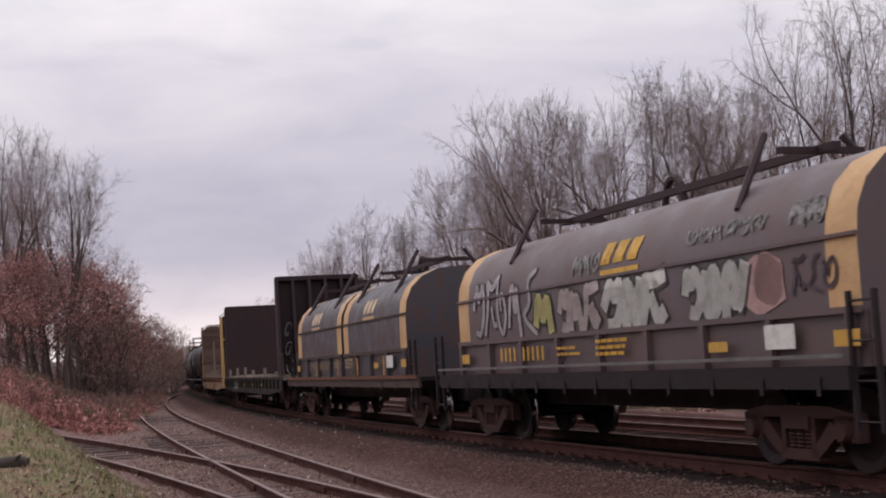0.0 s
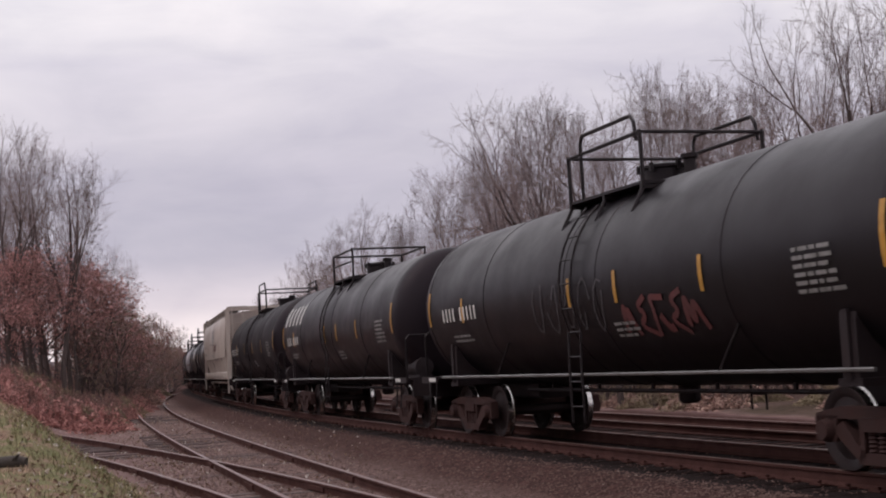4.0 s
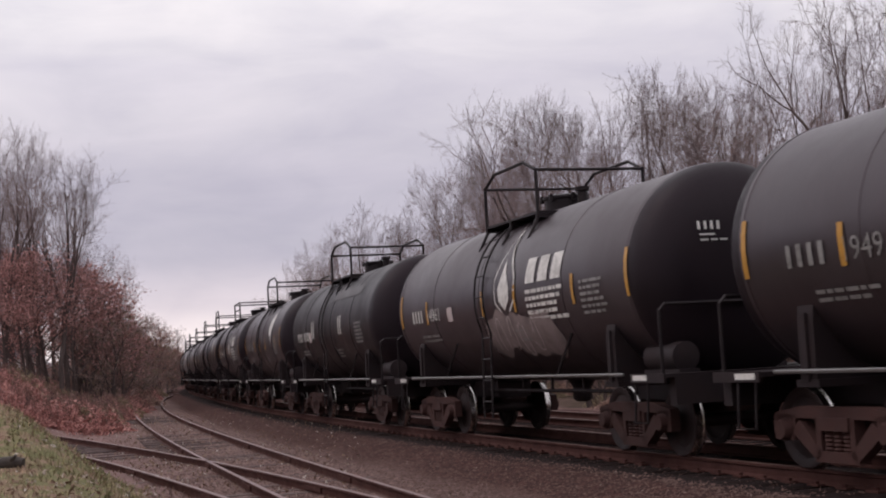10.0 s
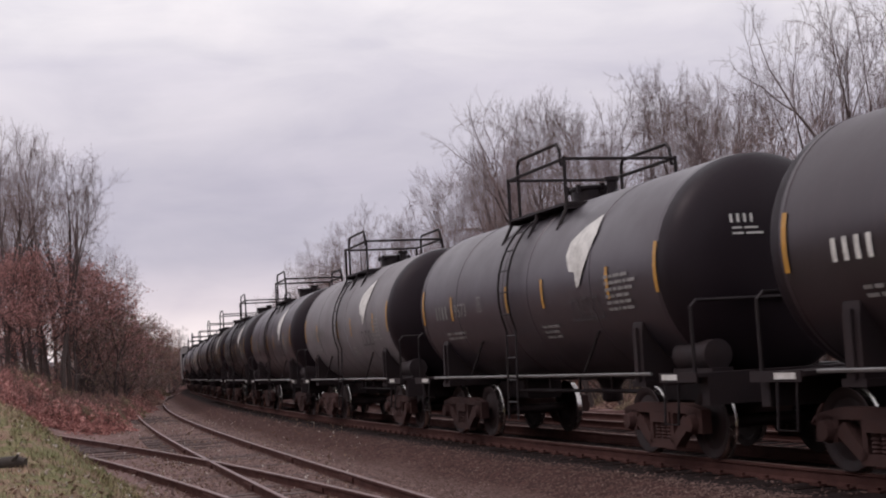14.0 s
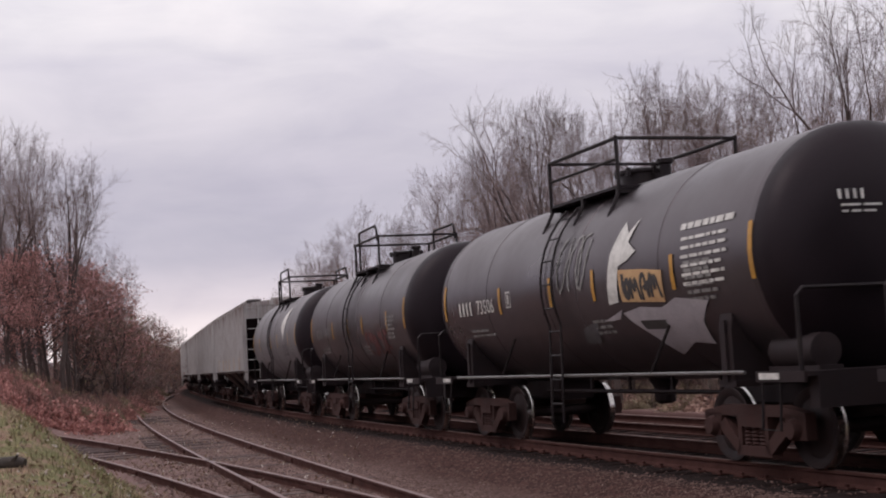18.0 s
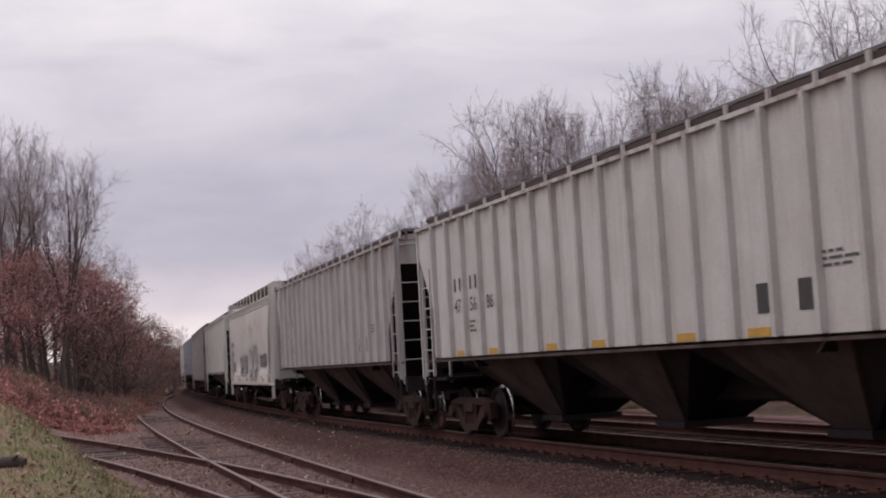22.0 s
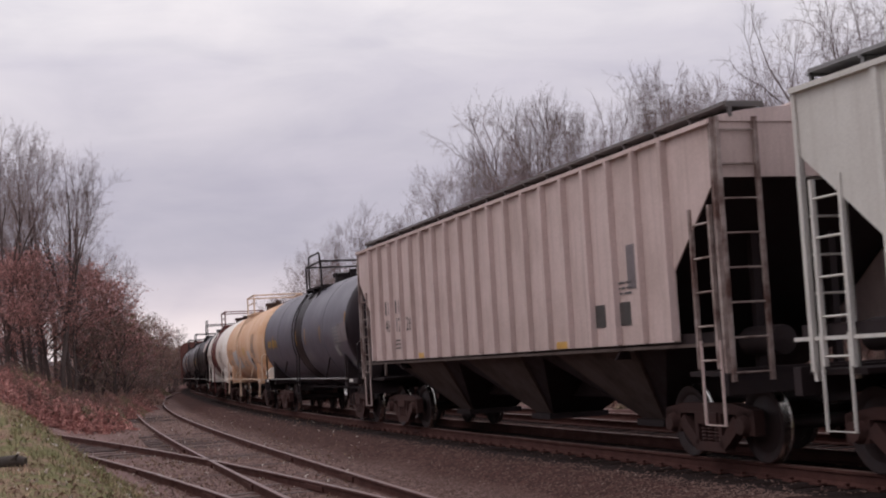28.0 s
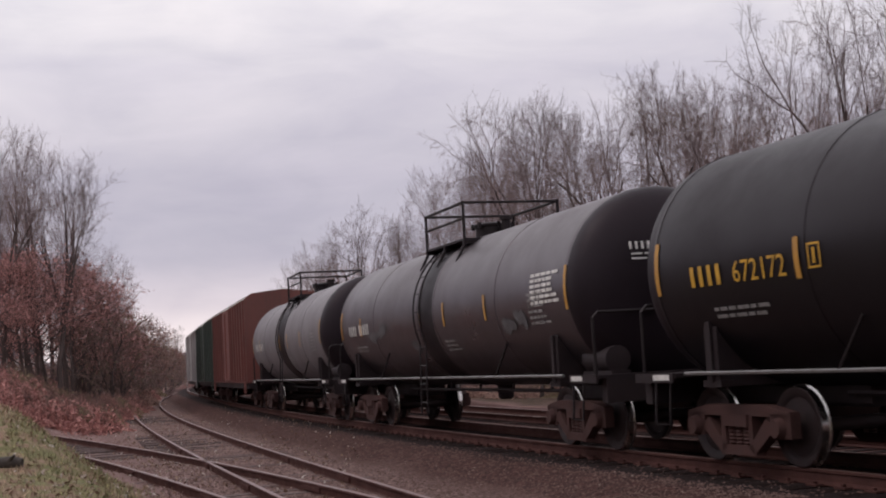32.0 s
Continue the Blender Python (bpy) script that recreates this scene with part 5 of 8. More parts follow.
def ribbed_hopper(ahead, behind, paint, label, ribs=19, bays=3, mark="darkmark", zs=1.58, ze=4.0, orange=0, seed=0, panel=True, pale_side=False, walk_h=0.2, ends=(0.65, 1.55), number=(), num_at=(1.0, 1.0), slope=(2.35, 3.35), rib_tapes=()):
    """A straight-sided covered hopper with upright ribs on its sides."""
    rnd = random.Random(seed)
    length = ahead - behind
    top, inn, base = length / 2 - ends[0], length / 2 - ends[1], length - 3.9
    car = thing("covered_hopper", label, "hopper car", "cars of the freight train")
    pm = M[paint]
    hw = 1.55
    rd = 0.04 if paint == "hopper_pale" else 0.085
    for sd in (-1, 1):
        out = [(-inn, zs - 0.09), (inn, zs - 0.09), (inn, slope[0]), (top, slope[1]), (top, ze), (-top, ze), (-top, slope[1]), (-inn, slope[0])]
        b = Mb()
        b.loft([[(x, sd * (hw - 0.02), z) for x, z in out], [(x, sd * hw, z) for x, z in out]])
        side = part("side_sheet", b.mesh("side_sheet", pm), car)
        rib = cached(("rib", paint, ze, zs), lambda: Mb().loft([[(-0.055, 0, z), (-0.042, -rd, z), (0.042, -rd, z), (0.055, 0, z)] for z in (zs - 0.08, ze - 0.02)]).mesh("rib", M["rib_grey"] if paint in ("hopper_grey", "hopper_light", "hopper_brown") else pm))
        for k in range(ribs):
            x = -inn + 0.06 + (2 * inn - 0.12) * k / (ribs - 1)
            part("rib", rib, side, at=Matrix.Translation((x, sd * hw, 0)) @ (Matrix.Identity(4) if sd < 0 else pose(0, 0, 0, 0, 0, 180)))
        b = Mb()
        b.box(-length / 2 + 0.75, length / 2 - 0.75, sd * (hw - 0.02) - 0.025, sd * (hw - 0.02) + 0.025, zs - 0.165, zs - 0.125)
        part("side_sill", b.mesh("side_sill", pm if paint == "hopper_pale" else M["bay"]), car, "grimy bottom flange of the side")
        part("roof_rail", Mb().box(-top, top, sd * hw - 0.06, sd * hw + 0.03, ze - 0.03, ze + 0.025).mesh("roof_rail", pm), car)
        part("sill_web", Mb().box(-length / 2 + 0.8, length / 2 - 0.8, sd * (hw - 0.1) - 0.03, sd * (hw - 0.1) + 0.03, zs - 0.16, zs).mesh("sill_web", M["under"]), car)
        pl = (lambda s_: (lambda u, h: (u if s_ < 0 else -u, s_ * (hw + 0.008), h)))(sd)
        b = Mb()
        gap = (2 * inn - 0.12) / (ribs - 1)
        low = 2.28 if paint != "hopper_tan" else zs + 0.5
        ch = 0.24 if paint in ("hopper_grey", "hopper_light") else 0.28
        for k in range(4):
            text_bars(b, -inn + 0.06 + gap * (num_at[0] + num_at[1] * (k // 2)) + gap * (0.24 if k % 2 == 0 else 0.56) * num_at[1], low + 0.38, 1, ch, pl)
        for k, pair in enumerate(number):
            digits(b, pair, -inn + 0.06 + gap * (num_at[0] + num_at[1] * k) + gap * 0.2 * num_at[1], low, ch, pl)
        for k in range(0 if number else 5):
            text_bars(b, -inn + 0.06 + gap * (1 + k // 2) + gap * (0.24 if k % 2 == 0 else 0.56), low, 1, ch, pl)
        if rib_tapes:
            # repainted panels behind the lettering, and small squares further along
            for k, za, zb in ((0, 1.97, 2.78), (1, 1.97, 2.95), (2, 1.97, 2.98), (3, 2.0, 3.0), (8, 1.72, 2.02), (11, 1.85, 2.15)):
                ua, ub = -inn + 0.06 + gap * k + 0.1, -inn + 0.06 + gap * (k + 1) - (0.1 if k < 4 else 0.3)
                pt = Mb().strips([(ua, za), (ub, za), (ub, zb), (ua, zb)], lambda u, h: (u if sd < 0 else -u, sd * (hw + 0.004), h), 1)
                part("repainted_patch", pt.mesh("repainted_patch", M["patchgrey"]), car, "paler repainted rectangle")
            for k in rib_tapes:
                part("reflective_tape", cached("ribtape", lambda: Mb().box(-0.042, 0.042, -0.004, 0.004, 0, 0.52).mesh("reflective_tape", M["tape"])), car, at=(-inn + 0.06 + gap * k, sd * (hw + 0.088), zs - 0.06))
        lines_bars(b, -inn + gap * 2.2, low - 0.2, 3, pl, rnd, 0.3, 0.03, 0.08)
        tagged(part("car_number", b.mesh("car_number", M[mark]), car, "dark stencilled lettering blocks"), kind="stuff")
        if panel:
            for ua, ub, za, zb in (((inn - 2.93, inn - 2.57, 0.17, 0.5), (inn - 2.12, inn - 1.76, 0.17, 0.5)) if paint in ("hopper_grey", "hopper_light") else ((inn - 2.5, inn - 2.06, 0.17, 0.48), (inn - 1.72, inn - 1.27, 0.17, 0.48))) + (((inn - 1.3, inn - 0.95, 0.64, 1.22),) if paint == "hopper_tan" else ()):
                b = Mb().strips([(ua, zs + za), (ub, zs + za), (ub, zs + zb), (ua, zs + zb)], pl, 1)
                part("data_panel", b.mesh("data_panel", M["darkmark" if zb < 0.6 else "dustmark"]), car, "dark square data panel")
            b = Mb()
            lines_bars(b, inn - 1.72, zs + 0.72, 3, pl, rnd, 0.5, 0.03, 0.07)
            tagged(part("stencilled_data", b.mesh("stencilled_data", M["greymark"]), car), kind="stuff")
        for k in range(orange):
            uu = -inn + 0.06 + gap * (0.22 + round((ribs - 1) * (k + 0.4) / orange))
            part("reflective_tape", (cached("sidetape", lambda: Mb().box(0, 0.46, -0.004, 0.004, 0, 0.1).mesh("reflective_tape", M["tape"])) if paint != "hopper_pale" else cached("uptape", lambda: Mb().box(0.3, 0.39, -0.004, 0.004, 0.01, 0.45).mesh("reflective_tape", M["fadedorange"]))), car, at=(uu, sd * (hw + 0.006), zs - 0.08))
    b = Mb()
    arc = [(hw * math.cos(a), ze + 0.2 * math.sin(a)) for a in np.linspace(0, math.pi, 9)]
    b.loft([[(x, y, z) for y, z in arc] for x in (-top, top)])
    part("roof", b.mesh("roof", pm, 30), car)
    for k in range(8):
        x = -top + 2 * top * (k + 0.5) / 8
        part("hatch_cover", cached(("hatch", paint), lambda: Mb().box(-0.75, 0.75, -0.32, 0.32, ze + 0.2, ze + 0.29, c=0.03).box(-0.06, 0.06, -0.36, 0.36, ze + 0.28, ze + 0.33).mesh("hatch_cover", pm)), car, at=(x, 0, 0))
    wz = ze + walk_h
    for sd in (-1, 1):
        b = Mb()
        b.box(-top, top, sd * 1.1 - 0.25, sd * 1.1 + 0.25, wz, wz + 0.04)
        for x in np.linspace(-top, top, 19):
            b.box(x - 0.02, x + 0.02, sd * 1.1 - 0.25, sd * 1.1 + 0.25, wz - 0.03, wz)
            b.box(x - 0.02, x + 0.02, sd * 1.3 - 0.02, sd * 1.3 + 0.02, ze + 0.06, wz)
            if paint in ("hopper_grey", "hopper_light"):
                part("walk_post", cached(("walkpost", ze), lambda: Mb().box(-0.03, 0.03, -0.02, 0.02, ze + 0.02, ze + walk_h - 0.01).mesh("walk_post", M["rib_grey"])), car, at=(x, sd * 1.44, 0))
        # added strip: the dark gap between roof and walk, painted as a plank
        if paint in ("hopper_grey", "hopper_light"):
            part("walk_edge", Mb().box(-top + 0.3, top - 0.3, sd * 1.38 - 0.015, sd * 1.38 + 0.015, ze + 0.06, wz - 0.03).mesh("walk_edge", M["walkedge"]), car, "dark brown strip standing for the shaded gap under the roof walk")
        part("running_board", b.mesh("running_board", M["grating"] if paint != "hopper_pale" else M["deckrail"]), car, "roof walk of dark grating")
    for e in (-1, 1):
        b = Mb()
        b.loft([[(e * (top - 0.02), y, ze + dz) for y, dz in ((-hw + 0.03, 0), (hw - 0.03, 0))] + [(e * (top - 0.02), hw - 0.03, slope[1]), (e * (top - 0.02), -hw + 0.03, slope[1])],
                [(e * (top - 0.06), y, ze + dz) for y, dz in ((-hw + 0.03, 0), (hw - 0.03, 0))] + [(e * (top - 0.06), hw - 0.03, slope[1]), (e * (top - 0.06), -hw + 0.03, slope[1])]])
        part("end_sheet", b.mesh("end_sheet", pm), car)
        b = Mb()
        lo = inn - 1.9
        b.loft([[(e * (top - 0.05), -hw + 0.04, slope[1] + 0.01), (e * (top - 0.05), hw - 0.04, slope[1] + 0.01), (e * (top - 0.11), hw - 0.04, slope[1] + 0.01), (e * (top - 0.11), -hw + 0.04, slope[1] + 0.01)],
                [(e * lo, -hw + 0.04, 1.3), (e * lo, hw - 0.04, 1.3), (e * (lo - 0.06), hw - 0.04, 1.3), (e * (lo - 0.06), -hw + 0.04, 1.3)]])
        # near-black: the deep shade below the end sheet is put into its colour
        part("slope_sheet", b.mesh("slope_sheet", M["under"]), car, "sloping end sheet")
        for sd in (-1, 1):
            part("corner_post", Mb().box(e * (top - 0.05), e * (top + 0.01), sd * hw - 0.03, sd * hw + 0.03, 1.1, ze + 0.04).mesh("corner_post", M["rustpost"] if paint in ("hopper_tan", "hopper_brown") else pm), car)
            part("end_post", Mb().box(e * (length / 2 - 1.45) - 0.05, e * (length / 2 - 1.45) + 0.05, sd * 0.55 - 0.05, sd * 0.55 + 0.05, 1.1, 3.2).mesh("end_post", M["under"]), car)
            part("sill_step", Mb().tube([(e * (top - 0.6), sd * hw, zs - 0.1), (e * (top - 0.6), sd * hw, 0.5), (e * (top - 0.15), sd * hw, 0.5), (e * (top - 0.15), sd * hw, zs - 0.1)], 0.02, 5).mesh("sill_step", M["under"] if paint in ("hopper_grey", "hopper_light") else pm), car)
        lm = M["rustpost"] if paint in ("hopper_tan", "hopper_brown") else pm
        end_ladder(car, e * (top - 0.42), -hw, 1.15, slope[1] - 0.3, lm, 0.46)
        end_ladder(car, e * (top + 0.02), -hw + 0.3, 1.0, ze + 0.05, lm, 0.5, "y")
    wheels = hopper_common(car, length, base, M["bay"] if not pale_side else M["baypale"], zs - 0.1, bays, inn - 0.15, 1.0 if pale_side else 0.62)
    put_car(car, wheels, ahead, behind, base)
    return car


def round_hopper(ahead, behind, paint, label, kind=0, seed=0):
    """A covered hopper with bulging smooth sides."""
    rnd = random.Random(seed)
    length = ahead - behind
    half, base = length / 2 - 1.25, length - 3.9
    car = thing("covered_hopper", label, "hopper car", "cars of the freight train")
    pm = M[paint]
    if kind == 0:
        half += 0.1
        side = [(1.33, 1.42), (1.42, 1.8), (1.50, 2.14), (1.545, 2.17), (1.56, 2.6), (1.555, 3.1), (1.53, 3.55), (1.47, 3.9), (1.38, 4.06), (0.8, 4.16), (0.35, 4.2)]
    else:
        side = [(1.53, 0.96), (1.53, 1.36), (1.49, 1.42), (1.50, 1.8), (1.52, 2.2), (1.55, 2.7), (1.55, 3.2), (1.53, 3.6), (1.51, 3.94), (1.30, 4.06), (1.0, 4.16), (0.5, 4.22)]

    def profile(zc):
        pts = []
        for y, z in side:
            if z < zc:
                z = zc
                y = float(np.interp(zc, [p[1] for p in side], [p[0] for p in side]))
            pts.append((y, z))
        return pts
    offs, cut = ([0, 0.06, 0.24, 0.7, 1.14, 1.9], [3.5, 3.3, 2.87, 2.35, 1.95, 1.42]) if kind == 0 else ([0, 0.05, 0.4, 0.8, 1.15, 1.2], [3.5, 3.4, 2.75, 2.05, 1.44, 0.96])
    xs = [-half + o for o in offs] + [half - o for o in offs[::-1]]
    rings = []
    for x, zc in zip(xs, cut + cut[::-1]):
        p = profile(zc)
        rings.append([(x, -y, z) for y, z in p] + [(x, y, z) for y, z in reversed(p)])
    part("body", Mb().loft(rings).mesh("body", pm, 40), car)
    if kind == 1:
        for sd in (-1, 1):
            for z in (3.7, 3.8, 3.9):
                part("moulding", Mb().box(-half + 0.05, half - 0.05, sd * 1.52 - 0.03, sd * 1.52 + 0.03, z, z + 0.03).mesh("moulding", pm), car)
    for sd in (-1, 1):
        b = Mb()
        if kind == 0:
            b.box(-length / 2 + 1.3, length / 2 - 1.3, sd * 1.45 - 0.06, sd * 1.45 + 0.06, 1.12, 1.46, c=0.02)
        else:
            b.box(-length / 2 + 0.8, length / 2 - 0.8, sd * 1.47 - 0.06, sd * 1.47 + 0.08, 0.93, 1.0, c=0.02)
            b.box(-length / 2 + 0.8, length / 2 - 0.8, sd * 1.4 - 0.06, sd * 1.4 + 0.08, 1.0, 1.3)
        for x in np.linspace(-half + 1, half - 1, 7):
            b.box(x - 0.12, x + 0.12, sd * 1.5, sd * 1.6, 1.24, 1.28)
        part("side_sill", b.mesh("side_sill", pm), car)
        b = Mb()
        b.box(-half - 0.2, half + 0.2, sd * 0.95 - 0.4, sd * 0.95 + 0.4, 4.36, 4.41)
        b.box(-half - 0.2, half + 0.2, sd * 1.1 - 0.02, sd * 1.1 + 0.02, 4.16 if kind == 0 else 4.3, 4.36)
        part("running_board", b.mesh("running_board", M["grating" if kind == 0 else "tanwalk"]), car, "roof walk of open grating")
        post = cached(("wpost", paint), lambda: Mb().box(-0.02, 0.02, -0.02, 0.02, 0, 0.4).mesh("walk_post", pm))
        for x in np.linspace(-half - 0.1, half + 0.1, 13):
            part("walk_post", post, car, at=(x, sd * 1.37, 4.0))
        pl = (lambda s_: (lambda u, h: (u if s_ < 0 else -u, s_ * (0.012 + float(np.interp(h, [p[1] for p in side], [p[0] for p in side]))), h)))(sd)
        b = Mb()
        ua, ha, hb = (-7.07, 2.8, 2.36) if kind == 0 else (-5.98, 2.5, 2.08)
        text_bars(b, ua, ha, 4, 0.2, pl, gap=0.23)
        if kind == 0:
            digits(b, "58041", ua, hb, 0.22, pl)
        else:
            digits(b, "45359", ua, hb, 0.22, pl)
        if kind == 0:
            lines_bars(b, -2.07, 1.93, 3, pl, rnd, 0.7)
        else:
            lines_bars(b, -5.75, 1.82, 4, pl, rnd, 0.75, 0.06, 0.11)
        tagged(part("car_number", b.mesh("car_number", M["darkmark"]), car, "dark stencilled lettering blocks"), kind="stuff")
        if kind == 0:
            b = Mb()
            tag_letters(b, random.Random(6), 0.5, 1.9, 2.56, 2.8, 3, 0.13, pl)
            tagged(part("graffiti", b.mesh("graffiti", M["dimred"]), car, "smeared dull red paint marks"), kind="stuff")
            b = Mb()
            for u, h in ((2.15, 2.86), (-3.6, 2.06), (0.4, 2.04), (1.9, 2.06), (4.6, 2.05)):
                b.strips([(u, h), (u + 0.5, h + 0.02), (u + 0.46, h + 0.09), (u + 0.06, h + 0.07)], pl, 1)
            tagged(part("scuff", b.mesh("scuff", M["dustmark"]), car, "small dark scuffs along the side"), kind="stuff")
            b = Mb().strips([(-0.15, 3.74), (-0.94, 3.25), (-0.88, 2.94), (-0.58, 2.88), (-0.15, 2.92), (0.22, 3.29)], pl, 10)
            part("emblem_field", b.mesh("emblem_field", M["bluemark"]), car, "blue kite-shaped emblem")
            over = (lambda p_, s_: (lambda a, c: Vector(p_(a, c)) + Vector((0, s_ * 0.006, 0))))(pl, sd)
            b = Mb().strips([(-0.16, 3.6), (-0.52, 3.38), (-0.8, 3.1), (-0.84, 2.94), (-0.58, 2.885), (-0.3, 2.9), (-0.16, 3.2)], over, 8)
            part("emblem_leaf", b.mesh("emblem_leaf", M["mark"]), car, "pale leaf shape of the emblem")
            over2 = (lambda p_, s_: (lambda a, c: Vector(p_(a, c)) + Vector((0, s_ * 0.011, 0))))(pl, sd)
            part("emblem_vein", Mb().stroke([(-0.3, 3.46), (-0.52, 3.25), (-0.66, 2.98)], 0.05, over2).mesh("emblem_vein", M["dimgreen"]), car)
            for k in range(3):
                u0 = -0.92 + 0.44 * k
                part("company_shape", Mb().stroke([(u0, 2.28), (u0 + 0.05, 2.62), (u0 + 0.33, 2.62), (u0 + 0.33, 2.28), (u0, 2.28)], 0.032, pl).mesh("company_shape", M["slatemark"]), car, "company letter as a thin outlined block")
            for u, h in ((-5.9, 1.75), (-4.6, 1.9), (-2.7, 1.95), (0.1, 1.8), (2.5, 1.9), (4.8, 1.85)):
                part("faded_strip", Mb().strips([(u, h), (u + 0.14, h), (u + 0.02, h + 0.24), (u - 0.12, h + 0.24)], pl, 2).mesh("faded_strip", M["fadedtape"]), car, "faded orange strip")
            b = Mb()
            for k in range(16):
                u = -3.0 + 0.27 * k + 0.1 * rnd.random()
                b.stroke([(u, 2.96 - 0.006 * k), (u + 0.2 + 0.1 * rnd.random(), 2.95 - 0.006 * k)], 0.012 + 0.03 * rnd.random(), pl)
            b.strips(blob(rnd, 0.75, 2.82, 0.26, 0.07), pl, 3).strips(blob(rnd, 1.5, 2.8, 0.3, 0.06), pl, 3).strips(blob(rnd, -0.6, 2.85, 0.3, 0.06), pl, 3)
            tagged(part("rust_scrape", b.mesh("rust_scrape", M["railrust"]), car, "scraped rusty line"), kind="stuff")
        else:
            over = (lambda p_, s_: (lambda a, c: Vector(p_(a, c)) + Vector((0, s_ * 0.005, 0))))(pl, sd)
            over2 = (lambda p_, s_: (lambda a, c: Vector(p_(a, c)) + Vector((0, s_ * 0.01, 0))))(pl, sd)
            for ua, ub, ha, hb, n, w_, fill in ((-3.2, -0.4, 1.35, 2.0, 5, 0.2, "silvermark"), (0.2, 3.0, 1.15, 2.35, 5, 0.17, "hopper_white"), (3.6, 5.6, 1.6, 2.0, 5, 0.08, "silvermark")):
                b = Mb()
                tag_letters(b, random.Random(seed + n), ua, ub, ha, hb, n, w_ + 0.06, over)
                tagged(part("graffiti", b.mesh("graffiti", M["darkmark"]), car, "dark outlines of spray-painted letters"), kind="stuff")
                b = Mb()
                tag_letters(b, random.Random(seed + n), ua, ub, ha, hb, n, w_, over2)
                tagged(part("graffiti", b.mesh("graffiti", M[fill]), car, "pale fill of spray-painted letters"), kind="stuff")
            b = Mb()
            for u0, h0, w_, hh in ((0.55, 3.0, 0.8, 0.22), (0.8, 2.66, 0.9, 0.2), (1.5, 2.85, 0.6, 0.15), (-1.24, 2.9, 0.6, 0.12), (1.0, 2.9, 0.5, 0.2), (3.2, 2.9, 1.2, 0.25), (2.4, 3.1, 0.7, 0.2)):
                for _ in range(7):
                    b.strips(blob(rnd, u0 + rnd.random() * w_, h0 + rnd.random() * hh, 0.16 + 0.25 * rnd.random(), 0.05 + 0.09 * rnd.random(), 9), pl, 3)
            tagged(part("rust_patch", b.mesh("rust_patch", M["rustsmear"]), car, "faint tan rust smears"), kind="stuff")
            for x in (-6.2, -3.4, -0.75, 1.9, 4.5, 6.2):
                part("reflective_tape", cached("whitetape", lambda: Mb().box(-0.24, 0.24, -0.004, 0.004, 1.08, 1.19).mesh("reflective_tape", M["fadedorange"])), car, at=(x, sd * 1.545, 0))
    for k in range(8):
        x = -half + 2 * half * (k + 0.5) / 8
        part("hatch_cover", cached(("rhatch", paint), lambda: Mb().box(-0.75, 0.75, -0.3, 0.3, 4.16, 4.28, c=0.03).mesh("hatch_cover", pm)), car, at=(x, 0, 0))
    for e in (-1, 1):
        b = Mb()
        lo = half - 2.6
        b.loft([[(e * (half - 0.04), -1.5, 3.1), (e * (half - 0.04), 1.5, 3.1), (e * (half - 0.1), 1.5, 3.1), (e * (half - 0.1), -1.5, 3.1)],
                [(e * lo, -1.3, 1.2), (e * lo, 1.3, 1.2), (e * (lo - 0.06), 1.3, 1.2), (e * (lo - 0.06), -1.3, 1.2)]])
        part("slope_sheet", b.mesh("slope_sheet", pm), car, "sloping end sheet")
        for sd in (-1, 1):
            part("corner_post", Mb().box(e * (half + 0.3), e * (half + 0.42), sd * 1.42 - 0.06, sd * 1.42 + 0.06, 1.1, 4.38).mesh("corner_post", pm), car)
            part("end_brace", Mb().box(e * (half + 0.05), e * (half + 0.4), sd * 1.4 - 0.05, sd * 1.4 + 0.05, 1.3, 1.95).mesh("end_brace", pm), car)
        part("end_beam", Mb().box(e * (half + 0.3), e * (half + 0.42), -1.45, 1.45, 4.2, 4.38).mesh("end_beam", pm), car)
        end_ladder(car, e * (half + 0.1), -1.5, 0.5, 4.3, pm)
        end_ladder(car, e * (half + 0.4), -1.0, 1.15, 4.3, pm, 0.5, "y")
    if kind == 0:
        for sd in (-1, 1):
            b = Mb()
            b.tube([(-base / 2 + 1.2, sd * 1.15, 0.6), (-base / 2 + 1.5, sd * 1.3, 0.95), (base / 2 - 1.5, sd * 1.3, 0.95), (base / 2 - 1.2, sd * 1.15, 0.6)], 0.045)
            part("unloading_pipe", b.mesh("unloading_pipe", pm, 40), car, "pale unloading pipe under the bays")
            b = Mb()
            b.tube([(-base / 2 + 1.6, sd * 0.8, 0.52), (base / 2 - 1.6, sd * 0.8, 0.52)], 0.05, 7)
            for x in np.linspace(-base / 2 + 2, base / 2 - 2, 5):
                b.tube([(x, sd * 0.8, 0.52), (x + 0.3, sd * 1.28, 0.93)], 0.022, 5)
            part("lower_pipe", b.mesh("lower_pipe", M["bay"], 40), car, "dirty lower unloading pipe")
            b = Mb().tube([(-half + 1.2, sd * 1.56, 1.26), (half - 1.2, sd * 1.56, 1.26)], 0.013, 5)
            part("release_rod", b.mesh("release_rod", M["deckrail"]), car)
    wheels = hopper_common(car, length, base, M["bay"], 1.25, 4 if kind == 0 else 3, half - 0.9)
    put_car(car, wheels, ahead, behind, base)
    return car


